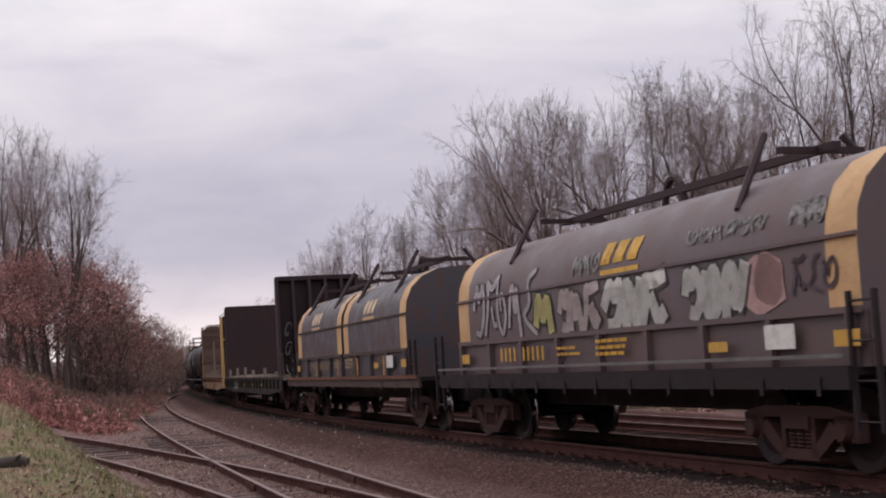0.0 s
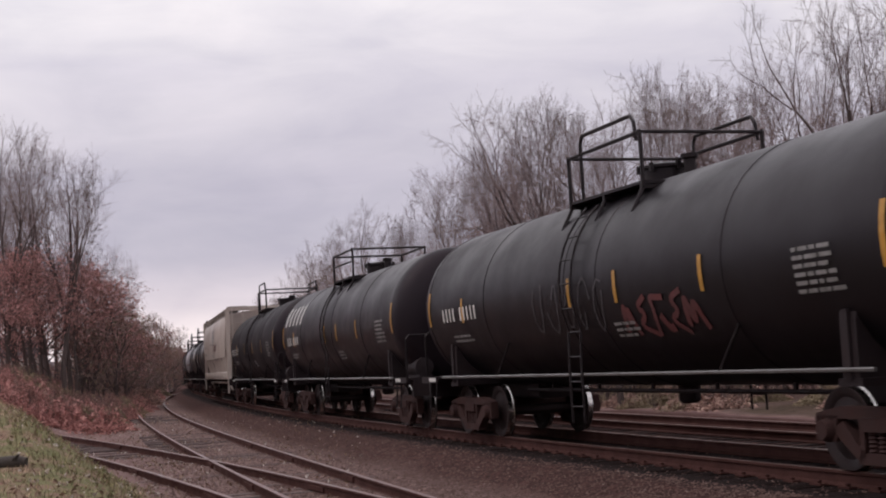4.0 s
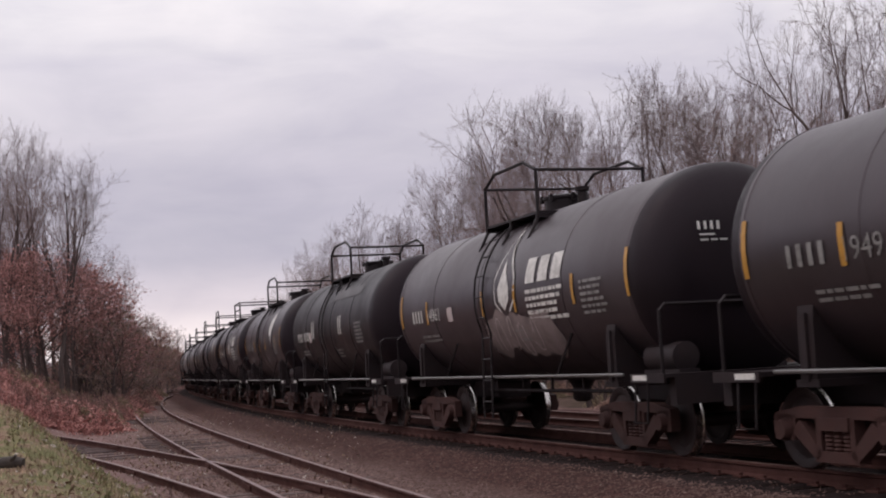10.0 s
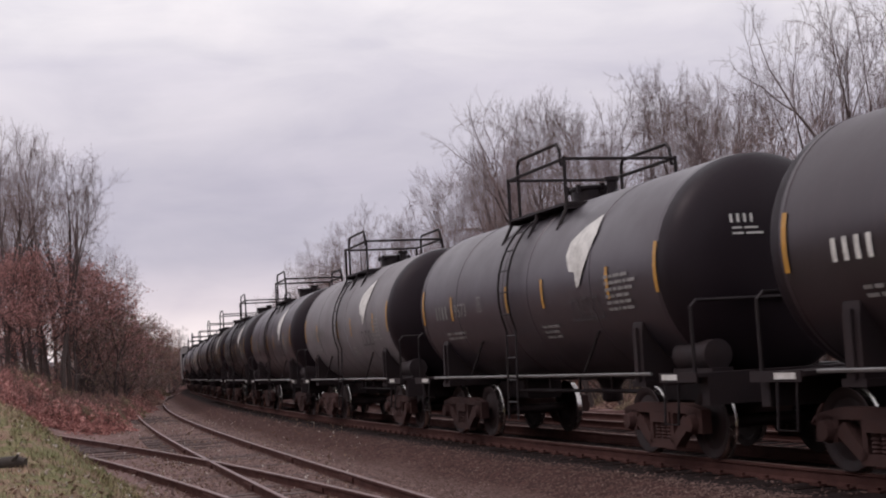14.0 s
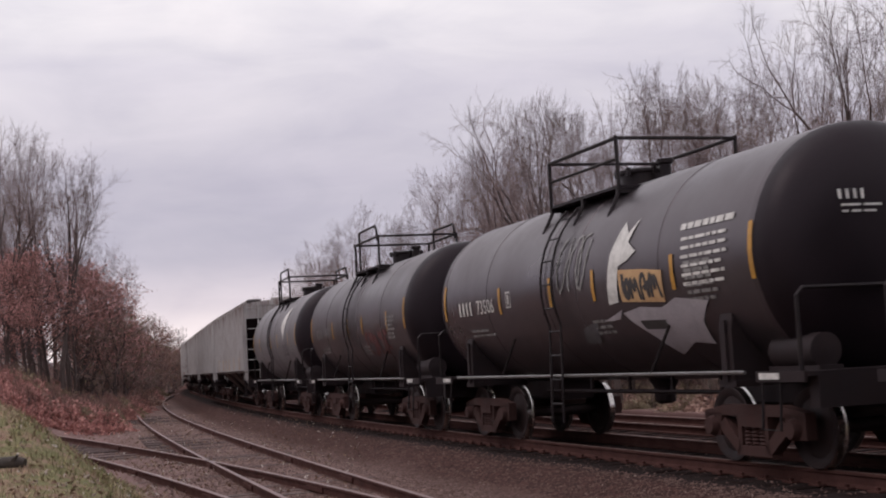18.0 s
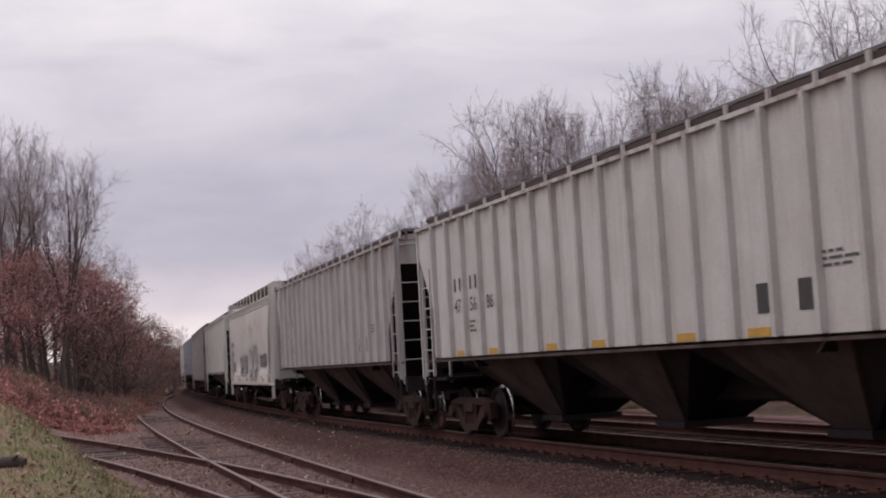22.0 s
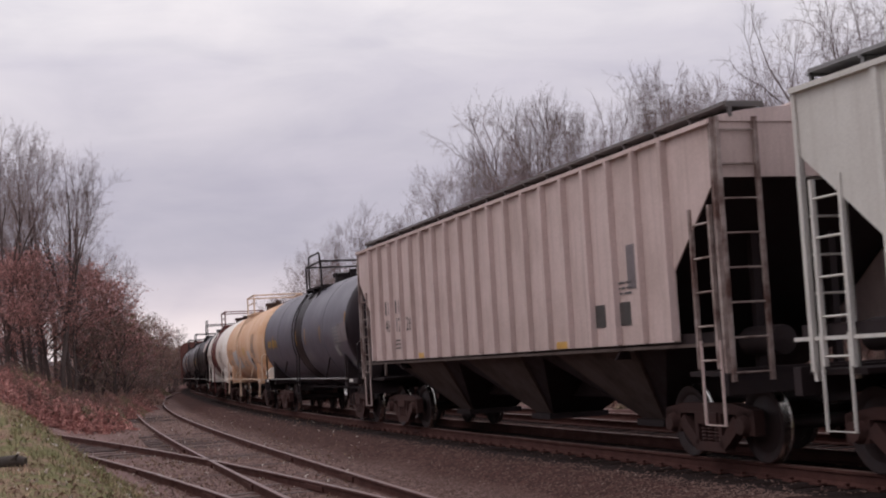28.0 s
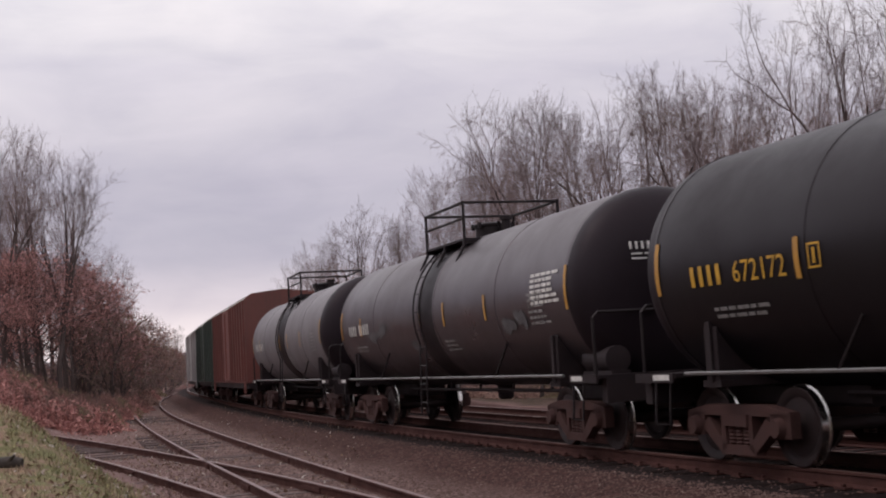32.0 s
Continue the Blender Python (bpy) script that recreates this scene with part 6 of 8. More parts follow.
def flat_deck(car, length, base, side, wood, stakes, seed):
    hw = 1.42
    part("deck", Mb().box(-length / 2 + 0.7, length / 2 - 0.7, -hw, hw, 1.1, 1.24).mesh("deck", M[wood]), car, "worn wooden deck")
    for sd in (-1, 1):
        b = Mb()
        prof = [(-length / 2 + 0.7, 0.78), (-base / 2 + 1.5, 0.60), (base / 2 - 1.5, 0.60), (length / 2 - 0.7, 0.78), (length / 2 - 0.7, 1.16), (-length / 2 + 0.7, 1.16)]
        b.loft([[(x, sd * hw, z) for x, z in prof], [(x, sd * (hw + 0.03), z) for x, z in prof]])
        part("deck_edge", Mb().box(-length / 2 + 0.7, length / 2 - 0.7, sd * hw - 0.05, sd * hw + 0.06, 1.18, 1.22).mesh("deck_edge", M["sillrust" if side == "yellow" else side]), car, "thin worn deck edge")
        part("bottom_flange", Mb().box(-base / 2 + 1.5, base / 2 - 1.5, sd * (hw + 0.03) - 0.02, sd * (hw + 0.03) + 0.06, 0.6, 0.64).mesh("bottom_flange", M[side]), car)
        beam = part("side_sill", b.mesh("side_sill", M[side]), car)
        pk = cached(("pocket", side), lambda: Mb().box(-0.06, 0.06, -0.07, 0.02, 0.98 if side == "yellow" else 0.8, 1.14, c=0.02).mesh("stake_pocket", M["sillrust" if side == "yellow" else side]))
        n = 20
        for k in range(n):
            x = -length / 2 + 1.6 + (length - 3.2) * k / (n - 1)
            part("stake_pocket", pk, beam, at=Matrix.Translation((x, sd * (hw + 0.03), 0)) @ (Matrix.Identity(4) if sd < 0 else pose(0, 0, 0, 0, 0, 180)))
    part("centre_sill", Mb().box(-length / 2 + 0.6, length / 2 - 0.6, -0.32, 0.32, 0.62, 1.1).mesh("centre_sill", M["under"]), car)
    rnd = random.Random(seed)
    for k in range(stakes):
        x = -length / 2 + 3.2 + (length - 6.0) * k / max(1, stakes - 1) + rnd.uniform(-0.3, 0.3)
        h = 1.2 + rnd.uniform(0.16, 0.45)
        part("stake", Mb().box(-0.06, 0.06, -0.05, 0.05, 1.0, h).mesh("stake", M["deckwood"]), car, "short pale timber stake", at=(x, -1.38, 0))
    for k in range(16):
        w, h, ln = rnd.uniform(0.1, 0.24), rnd.uniform(0.03, 0.075), rnd.uniform(1.0, 2.8)
        x, y = -length / 2 + 2.6 + (length - 6.4) * k / 15 + rnd.uniform(-0.4, 0.4), -1.38 + rnd.uniform(0, 0.3)
        part("loose_board", Mb().box(0, ln, 0, w, 1.242, 1.242 + h).mesh("loose_board", M["deckwood"]), car, "splintered pale board lying on the deck", at=Matrix.Translation((x, y, 0)) @ Matrix.Rotation(rnd.uniform(-0.03, 0.06), 4, "Z"))
    add_couplers(car, length)


def bulkhead_flat_dark(ahead, behind):
    length = ahead - behind
    base = length - 5.2
    car = thing("bulkhead_flat_car", "empty dark steel bulkhead flat car with worn wooden deck", "flat car", "cars of the freight train")
    flat_deck(car, length, base, "flatside", "deckwood", 6, 5)
    for e in (-1, 1):
        b = Mb()
        x0 = e * (length / 2 - 2.0)
        ring = [(-1.4, 1.2), (1.4, 1.2), (1.4, 4.47), (1.33, 4.56), (-1.33, 4.56), (-1.4, 4.47)]
        b.loft([[(x0, y, z) for y, z in ring], [(x0 + e * 0.08, y, z) for y, z in ring]])
        bh = part("bulkhead", b.mesh("bulkhead", M["dullsteel"]), car, "tall dark steel bulkhead")
        for y in (-1.36, -0.82, -0.27, 0.27, 0.82, 1.36):
            part("bulkhead_rib", Mb().loft([[(x0 + e * 0.08, y - 0.05, z), (x0 + e * d, y - 0.05, z), (x0 + e * d, y + 0.05, z), (x0 + e * 0.08, y + 0.05, z)] for z, d in ((1.2, 1.1), (2.0, 0.62), (4.5, 0.35))]).mesh("bulkhead_rib", M["dullsteel"]), bh)
        part("bulkhead_beam", Mb().box(x0 + e * 0.08, x0 + e * 0.34, -1.38, 1.38, 4.4, 4.54).mesh("bulkhead_beam", M["dullsteel"]), bh)
        end_ladder(car, e * (length / 2 - 1.2), -1.4, 0.5, 1.9, M["dullsteel"])
    rnd = random.Random(9)
    pl = lambda u, h: (u, -1.455, h)
    b = Mb()
    for k in range(3):
        text_bars(b, -4.8 + 0.1 * k, 0.78, 1, 0.2, pl)
    b.strips([(-5.6, 0.78), (-5.15, 0.78), (-5.15, 1.0), (-5.6, 1.0)], pl, 1).strips([(-5.0, 0.78), (-4.4, 0.78), (-4.4, 1.0), (-5.0, 1.0)], pl, 1)
    tagged(part("car_number", b.mesh("car_number", M["mark"]), car, "pale lettering blocks"), kind="stuff")
    b = Mb().strips([(-6.2, 0.72), (-4.2, 0.72), (-4.2, 1.1), (-6.2, 1.1)], lambda u, h: (u, -1.452, h), 1)
    part("green_panel", b.mesh("green_panel", M["greenmark"]), car)
    for x in (-1.6, 1.6, 4.6, 7.4):
        part("reflective_tape", Mb().strips([(x, 0.86), (x + 0.42, 0.86), (x + 0.42, 0.97), (x, 0.97)], pl, 1).mesh("reflective_tape", M["orange"]), car)
    xe = length / 2 - 1.98
    b = Mb()
    for k in range(5):
        b.stroke(curl(rnd, -1.15 + 0.42 * (k % 2), 1.5 + 0.32 * k, 0.3), 0.035, lambda u, h: (xe + 0.09 + 0.6 * max(0.0, (2.0 - h)), u, h))
    tagged(part("graffiti", b.mesh("graffiti", M["dimmark"]), car, "pale spray-paint scrawl on the bulkhead"), kind="stuff")
    put_car(car, add_trucks(car, base), ahead, behind, base)


def bulkhead_flat_yellow(ahead, behind):
    length = ahead - behind
    base = length - 5.2
    car = thing("bulkhead_flat_car", "empty yellow bulkhead flat car with planked bulkheads", "flat car", "cars of the freight train")
    flat_deck(car, length, base, "yellow", "deckrust", 7, 6)
    for e in (-1, 1):
        x0 = e * (length / 2 - 1.5)
        sheet = [(-1.36, 1.2), (1.36, 1.2), (1.36, 4.2), (1.0, 4.44), (-1.0, 4.44), (-1.36, 4.2)]
        bh = part("bulkhead", Mb().loft([[(x0 + e * d, y, z) for y, z in sheet] for d in (0.06, 0.16)]).mesh("bulkhead", M["dullsteel"]), car, "tall planked bulkhead in a yellow frame")
        for k in range(16):
            z = 1.22 + 0.2 * k
            w = 1.44 if z < 4.1 else 1.18
            part("plank", cached(("bplank", w), lambda: Mb().box(-0.035, 0.035, -w, w, 0, 0.188).mesh("plank", M["plank"])), bh, at=(x0 + e * (0.02 + 0.008 * (k % 3)), 0, z))
        part("top_cap", Mb().loft([[(x0 + e * d, y, z) for y, z in ((-1.46, 4.2), (-1.06, 4.47), (1.06, 4.47), (1.46, 4.2), (1.46, 4.25), (1.06, 4.52), (-1.06, 4.52), (-1.46, 4.25))] for d in (-0.03, 0.34)]).mesh("top_cap", M["dullsteel"]), bh, "dark sloping cap of the bulkhead")
        for y in (-1.38, 1.38):
            part("bulkhead_post", Mb().loft([[(x0 + e * 0.07, y - 0.06, z), (x0 + e * d, y - 0.06, z), (x0 + e * d, y + 0.06, z), (x0 + e * 0.07, y + 0.06, z)] for z, d in ((0.7, 1.0), (1.3, 0.9), (4.2, 0.32))]).mesh("bulkhead_post", M["yellowframe"]), bh, "yellow frame post")
        for y in (-0.62, 0.0, 0.62):
            part("bulkhead_brace", Mb().loft([[(x0 + e * 0.16, y - 0.05, z), (x0 + e * d, y - 0.05, z), (x0 + e * d, y + 0.05, z), (x0 + e * 0.16, y + 0.05, z)] for z, d in ((1.2, 0.5), (4.42, 0.26))]).mesh("bulkhead_brace", M["yellowframe"]), bh)
        for z in (1.75, 3.05):
            part("bulkhead_beam", Mb().box(x0 + e * 0.16, x0 + e * 0.4, -1.3, 1.3, z, z + 0.09).mesh("bulkhead_beam", M["yellowframe"]), bh)
        lad = part("ladder", Mb().loft([[(x0 + e * (d - 0.02), -0.98, z), (x0 + e * (d + 0.03), -0.98, z), (x0 + e * (d + 0.03), -0.9, z), (x0 + e * (d - 0.02), -0.9, z)] for z, d in ((1.2, 0.92), (4.1, 0.5))]).mesh("ladder", M["yellowframe"]), car, "sloping ladder stile with thin rungs")
        for k in range(8):
            z = 1.35 + 0.37 * k
            part("rung", cached(("bulkrung", 0), lambda: Mb().tube([(0, -1.36, 0), (0, -0.9, 0)], 0.014, 5).mesh("rung", M["deckwood"])), lad, at=(x0 + e * (0.92 - 0.42 * (z - 1.2) / 2.9 + 0.03), 0, z))
        part("white_strip", Mb().box(x0 - e * 0.045, x0 - e * 0.02, -0.03, 0.03, 1.4, 4.2).mesh("white_strip", M["mark"]), bh, "white painted middle strip")
        for y in (-0.72, 0.72):
            part("batten", Mb().box(x0 - e * 0.07, x0 - e * 0.02, y - 0.06, y + 0.06, 1.2, 3.45).mesh("batten", M["deckwood"]), bh, "pale upright timber batten")
    pl = lambda u, h: (u, -1.458, h)
    b = Mb().strips([(-length / 2 + 2.2, 0.72), (-length / 2 + 4.6, 0.72), (-length / 2 + 4.6, 1.0), (-length / 2 + 2.2, 1.0)], pl, 1)
    part("number_panel", b.mesh("number_panel", M["darkmark"]), car)
    b = Mb()
    text_bars(b, -length / 2 + 2.35, 0.77, 10, 0.17, lambda u, h: (u, -1.464, h), gap=0.2, skip=(4,))
    b.strips([(-length / 2 + 1.9, 1.0), (-length / 2 + 2.1, 1.0), (-length / 2 + 2.1, 1.5), (-length / 2 + 1.9, 1.5)], lambda u, h: (u, -1.47, h), 1)
    tagged(part("car_number", b.mesh("car_number", M["mark"]), car, "white lettering blocks"), kind="stuff")
    for u, w_, ha, hb, m_, nm in ((2.2, 1.1, 0.66, 0.86, "sillrust", "lettering_patch"), (4.87, 0.4, 0.76, 0.97, "darkmark", "data_panel"), (4.9, 0.36, 0.68, 0.75, "mark", "data_panel"), (5.6, 0.55, 0.82, 0.95, "deckwood", "faded_patch"), (0.9, 0.25, 0.7, 0.78, "mark", "data_panel"), (-2.0, 0.7, 0.72, 0.9, "deckwood", "faded_patch"), (-6.4, 1.2, 0.7, 0.85, "sillrust", "lettering_patch")):
        part(nm, Mb().strips([(u, ha), (u + w_, ha), (u + w_, hb), (u, hb)], pl, 1).mesh(nm, M[m_]), car)
    put_car(car, add_trucks(car, base), ahead, behind, base)


def coil_car(ahead, behind, hoods, label, tagged_side, seed, tl=13.4, x0=0.0):
    rnd = random.Random(seed)
    length = ahead - behind
    base = length - 4.6
    car = thing("coil_car", label, "coil car", "cars of the freight train")
    hm = M["hood"] if hoods == 1 else M["bluehood"]
    part("deck", Mb().box(-length / 2 + 0.7, length / 2 - 0.7, -1.45, 1.45, 1.06, 1.14).mesh("deck", M["under"]), car)
    part("centre_sill", Mb().box(-length / 2 + 0.6, length / 2 - 0.6, -0.5, 0.5, 0.6, 1.06).mesh("centre_sill", M["under"]), car)
    for sd in (-1, 1):
        b = Mb()
        b.box(x0 - tl / 2, x0 + tl / 2, sd * 1.28 - 0.03, sd * 1.28 + 0.03, 1.14, 1.72)
        for x in np.linspace(x0 - tl / 2 + 0.2, x0 + tl / 2 - 0.2, 9):
            b.box(x - 0.05, x + 0.05, sd * 1.28, sd * 1.4, 1.14, 1.68)
        part("trough_side", b.mesh("trough_side", hm), car, "ribbed side of the coil trough")
        b = Mb()
        b.box(-length / 2 + 0.7, length / 2 - 0.7, sd * 1.45 - 0.03, sd * 1.45 + 0.03, 0.92, 1.16)
        for x in np.linspace(-length / 2 + 1.2, length / 2 - 1.2, 12):
            b.box(x - 0.04, x + 0.04, sd * 1.4 - 0.1, sd * 1.5, 0.85, 1.06)
        part("side_sill", b.mesh("side_sill", M["under" if hoods == 1 else "valve"]), car)
        flat = (lambda s_: (lambda u, h: (u * -s_, s_ * 1.405, h)))(sd)
        b = Mb()
        text_bars(b, x0 - tl / 2 + 2.3, 1.36, 10, 0.22, flat, gap=0.2 if hoods == 1 else 0.31, skip=(4,))
        tagged(part("car_number", b.mesh("car_number", M["goldmark" if hoods == 1 else "oldgold"]), car), kind="stuff")
        b = Mb()
        lines_bars(b, x0 + tl / 2 - 6.2, 1.56, 3, flat, rnd, 0.95, 0.05, 0.09)
        lines_bars(b, x0 + tl / 2 - 7.6, 1.5, 2, flat, rnd, 0.7, 0.04, 0.09)
        tagged(part("stencilled_data", b.mesh("stencilled_data", M["goldmark" if hoods == 1 else "oldgold"]), car), kind="stuff")
        for u, w_, h_, m_, nm in ((x0 + tl / 2 - 3.0, 0.44, 0.12, "tape", "reflective_tape"), (x0 + tl / 2 - 0.45, 0.44, 0.17, "tape", "reflective_tape"), (x0 - tl / 2 + 0.3, 0.4, 0.17, "tape", "reflective_tape"), (x0 + tl / 2 - 1.75, 0.6, 0.27, "mark", "data_plate")):
            part(nm, Mb().strips([(u, 1.35), (u + w_, 1.35), (u + w_, 1.35 + h_), (u, 1.35 + h_)], flat, 1).mesh(nm, M[m_]), car)
        if hoods == 2:
            for u in (-3.5, -0.5, 1.85, 4.6):
                part("reflective_tape", Mb().strips([(u, 1.2), (u + 0.13, 1.2), (u + 0.13, 1.62), (u, 1.62)], flat, 1).mesh("reflective_tape", M["orange"]), car)
        part("walkway_edge", Mb().box(-length / 2 + 0.75, length / 2 - 0.75, sd * 1.5 - 0.02, sd * 1.5 + 0.02, *((1.24, 1.28) if hoods == 1 else (1.1, 1.18))).mesh("walkway_edge", M["deckrail" if hoods == 1 else "sillrust"]), car, "pale worn walkway edge")
    for e in (-1, 1):
        part("trough_end", Mb().box(x0 + e * tl / 2 - 0.04, x0 + e * tl / 2 + 0.04, -1.28, 1.28, 1.14, 1.72).mesh("trough_end", hm), car)
        end_ladder(car, e * (tl / 2 + 0.55), -1.4, 0.5, 1.9, M["under"])
    prof = [(-1.33, 1.70), (-1.33, 2.42), (-1.29, 2.75), (-1.16, 3.04), (-0.92, 3.27), (-0.55, 3.42), (0, 3.47), (0.55, 3.42), (0.92, 3.27), (1.16, 3.04), (1.29, 2.75), (1.33, 2.42), (1.33, 1.70)]
    hl = tl / hoods - (0.08 if hoods == 1 else 0.3)
    for k in range(hoods):
        xc = x0 + (k - (hoods - 1) / 2) * (tl / hoods)
        band = 0.55
        xs = [(-hl / 2, 1), (-hl / 2 + band, 0), (hl / 2 - band, 1), (hl / 2, 1)]
        b = Mb()
        ring = lambda x: [(xc + x, y, z) for y, z in prof]
        for (xa, mi), (xb, _) in zip(xs, xs[1:]):
            b.loft([ring(xa), ring(xb)], mi, cap=False)
        for x, r_ in ((-hl / 2, ring(-hl / 2)), (hl / 2, ring(hl / 2))):
            b.add(r_, [tuple(range(len(prof)))], 0)
        hd = part("hood", b.mesh("hood", [hm, M["band"]], 35), car, "faded dark steel hood with yellow end bands")
        for sd in (-1, 1):
            part("hood_seam", Mb().box(xc - hl / 2, xc + hl / 2, sd * 1.345 - 0.02, sd * 1.345 + 0.02, 2.46, 2.5).mesh("hood_seam", hm if hoods == 1 else M["valve"]), hd)
            part("hood_edge", Mb().box(xc - hl / 2, xc + hl / 2, sd * 1.345 - 0.025, sd * 1.345 + 0.025, 1.68, 1.75).mesh("hood_edge", hm if hoods == 1 else M["valve"]), hd, "rusty bottom edge of the hood")
            for x in (-hl * 0.3, hl * 0.3):
                part("lifting_bracket", Mb().tube([(xc + x - 0.3, sd * 0.55, 3.95), (xc + x, sd * 1.18, 3.0)], 0.05).mesh("lifting_bracket", M["dullsteel"]), hd)
        part("lifting_beam", Mb().box(xc - hl * 0.33, xc + hl * 0.33, -0.06, 0.06, 3.66, 3.76).box(xc - hl * 0.3, xc - hl * 0.3 + 0.08, -0.6, 0.6, 3.66, 3.74).box(xc + hl * 0.3, xc + hl * 0.3 + 0.08, -0.6, 0.6, 3.66, 3.74).mesh("lifting_beam", M["dullsteel"]), hd)
        part("bail", Mb().tube([(xc + 0.3 * math.cos(a), 0.0, 3.5 + 0.42 * math.sin(a)) for a in np.linspace(0, math.pi, 9)], 0.06).mesh("bail", M["dullsteel"]), hd, "arched lifting bail")

        def pl(u, h):
            ys = [p[0] for p in prof[:7]]
            ln = [0.0]
            for p, q_ in zip(prof[:6], prof[1:7]):
                ln.append(ln[-1] + math.hypot(q_[0] - p[0], q_[1] - p[1]))
            y, z = float(np.interp(h, ln, ys)), float(np.interp(h, ln, [p[1] for p in prof[:7]]))
            return (xc + u, y - 0.012, z + 0.006)
        uc = 0.7 if tagged_side else -0.3
        for q_ in range(3):
            u0 = uc - 0.62 + 0.42 * q_
            part("company_shape", Mb().strips([(u0, 0.95), (u0 + 0.3, 0.95), (u0 + 0.42, 1.27), (u0 + 0.12, 1.27)], pl, 4).mesh("company_shape", M["goldmark" if tagged_side else "creammark"]), hd, "faded company letter as a plain block")
        part("company_bar", Mb().strips([(uc - 0.6, 0.8), (uc + 0.6, 0.8), (uc + 0.6, 0.87), (uc - 0.6, 0.87)], pl, 1).mesh("company_bar", M["goldmark" if tagged_side else "band"]), hd)
        if tagged_side:
            # groups of spray-painted letters, from the rear of the hood to its front
            for ua, ub, ha, hb, n, w_, m_, words in ((0.15, 1.95, 0.06, 0.68, 3, 0.22, "mark", "bold white spray-painted letter shapes"), (2.5, 3.95, 0.06, 0.68, 3, 0.22, "mark", "bold white spray-painted letter shapes"), (-1.45, -0.05, 0.04, 0.68, 3, 0.2, "pinkwhite", "pinkish white spray-painted shapes"),
                                                   (-2.45, -1.6, 0.12, 0.7, 1, 0.2, "yellowspray", "pale yellow spray-painted shape"), (-5.3, -2.3, 0.06, 1.1, 5, 0.11, "silvermark", "silver outlined spray-painted letters"), (4.9, 5.8, 0.22, 0.62, 3, 0.05, "dimpurple", "dull purple scrawl"),
                                                   (2.6, 4.4, 0.98, 1.2, 6, 0.045, "dimmark", "thin faded scrawl"), (4.9, 5.6, 0.95, 1.3, 3, 0.06, "dimmark", "thin faded scrawl"), (-0.9, 0.1, 0.85, 1.2, 3, 0.06, "dimmark", "thin faded scrawl")):
                mark = rnd.randrange(1000)
                if w_ > 0.1:
                    b = Mb()
                    tag_letters(b, random.Random(mark), ua, ub, ha, hb, n, w_ * 1.45, pl)
                    tagged(part("graffiti", b.mesh("graffiti", M["darkmark"]), hd, "rough outline of spray-painted letters"), kind="stuff")
                b = Mb()
                tag_letters(b, random.Random(mark), ua, ub, ha, hb, n, w_, lambda a, c: Vector(pl(a, c)) + Vector((0, -0.006, 0.004)))
                tagged(part("graffiti", b.mesh("graffiti", M[m_]), hd, words), kind="stuff")
            b = Mb()
            b.strips(blob(rnd, 3.75, 0.04, 1.1, 0.72), pl, 9).strips(blob(rnd, 4.1, 0.1, 0.7, 0.68), pl, 9)
            tagged(part("graffiti", b.mesh("graffiti", M["pinkmark"]), hd, "dull pink spray-painted patch"), kind="stuff")
    add_couplers(car, length)
    put_car(car, add_trucks(car, base), ahead, behind, base)


def box_car(ahead, behind, paint, label):
    length = ahead - behind
    base = length - 4.4
    half = length / 2 - 0.7
    car = thing("box_car", label, "box car", "cars of the freight train")
    pm = M[paint]
    ring = [(-1.5, 1.0), (1.5, 1.0), (1.5, 4.2), (1.2, 4.42), (0, 4.55), (-1.2, 4.42), (-1.5, 4.2)]
    part("body", Mb().loft([[(x, y, z) for y, z in ring] for x in (-half, half)]).mesh("body", pm), car)
    for sd in (-1, 1):
        for k in range(15):
            x = -half + 0.3 + (2 * half - 0.6) * k / 14
            if abs(x) > 1.7:
                part("rib", cached(("boxrib", paint), lambda: Mb().box(-0.05, 0.05, -0.05, 0.05, 1.05, 4.2).mesh("rib", pm)), car, at=(x, sd * 1.52, 0))
        part("door", Mb().box(-1.5, 1.5, sd * 1.54 - 0.04, sd * 1.54 + 0.04, 1.1, 4.1).box(-0.05, 0.05, sd * 1.6 - 0.03, sd * 1.6 + 0.03, 1.2, 4.0).mesh("door", pm), car, "wide sliding door")
        part("roof_edge", Mb().box(-half, half, sd * 1.5 - 0.03, sd * 1.5 + 0.05, 4.16, 4.26).mesh("roof_edge", M["mark"]), car, "whitish rubbed roof edge")
    part("side_sill", Mb().box(-half, half, -1.45, 1.45, 0.8, 1.02).mesh("side_sill", M["under"]), car)
    for e in (-1, 1):
        end_ladder(car, e * (half - 0.3), -1.56, 0.6, 2.6, pm)
    add_couplers(car, length)
    put_car(car, add_trucks(car, base), ahead, behind, base)


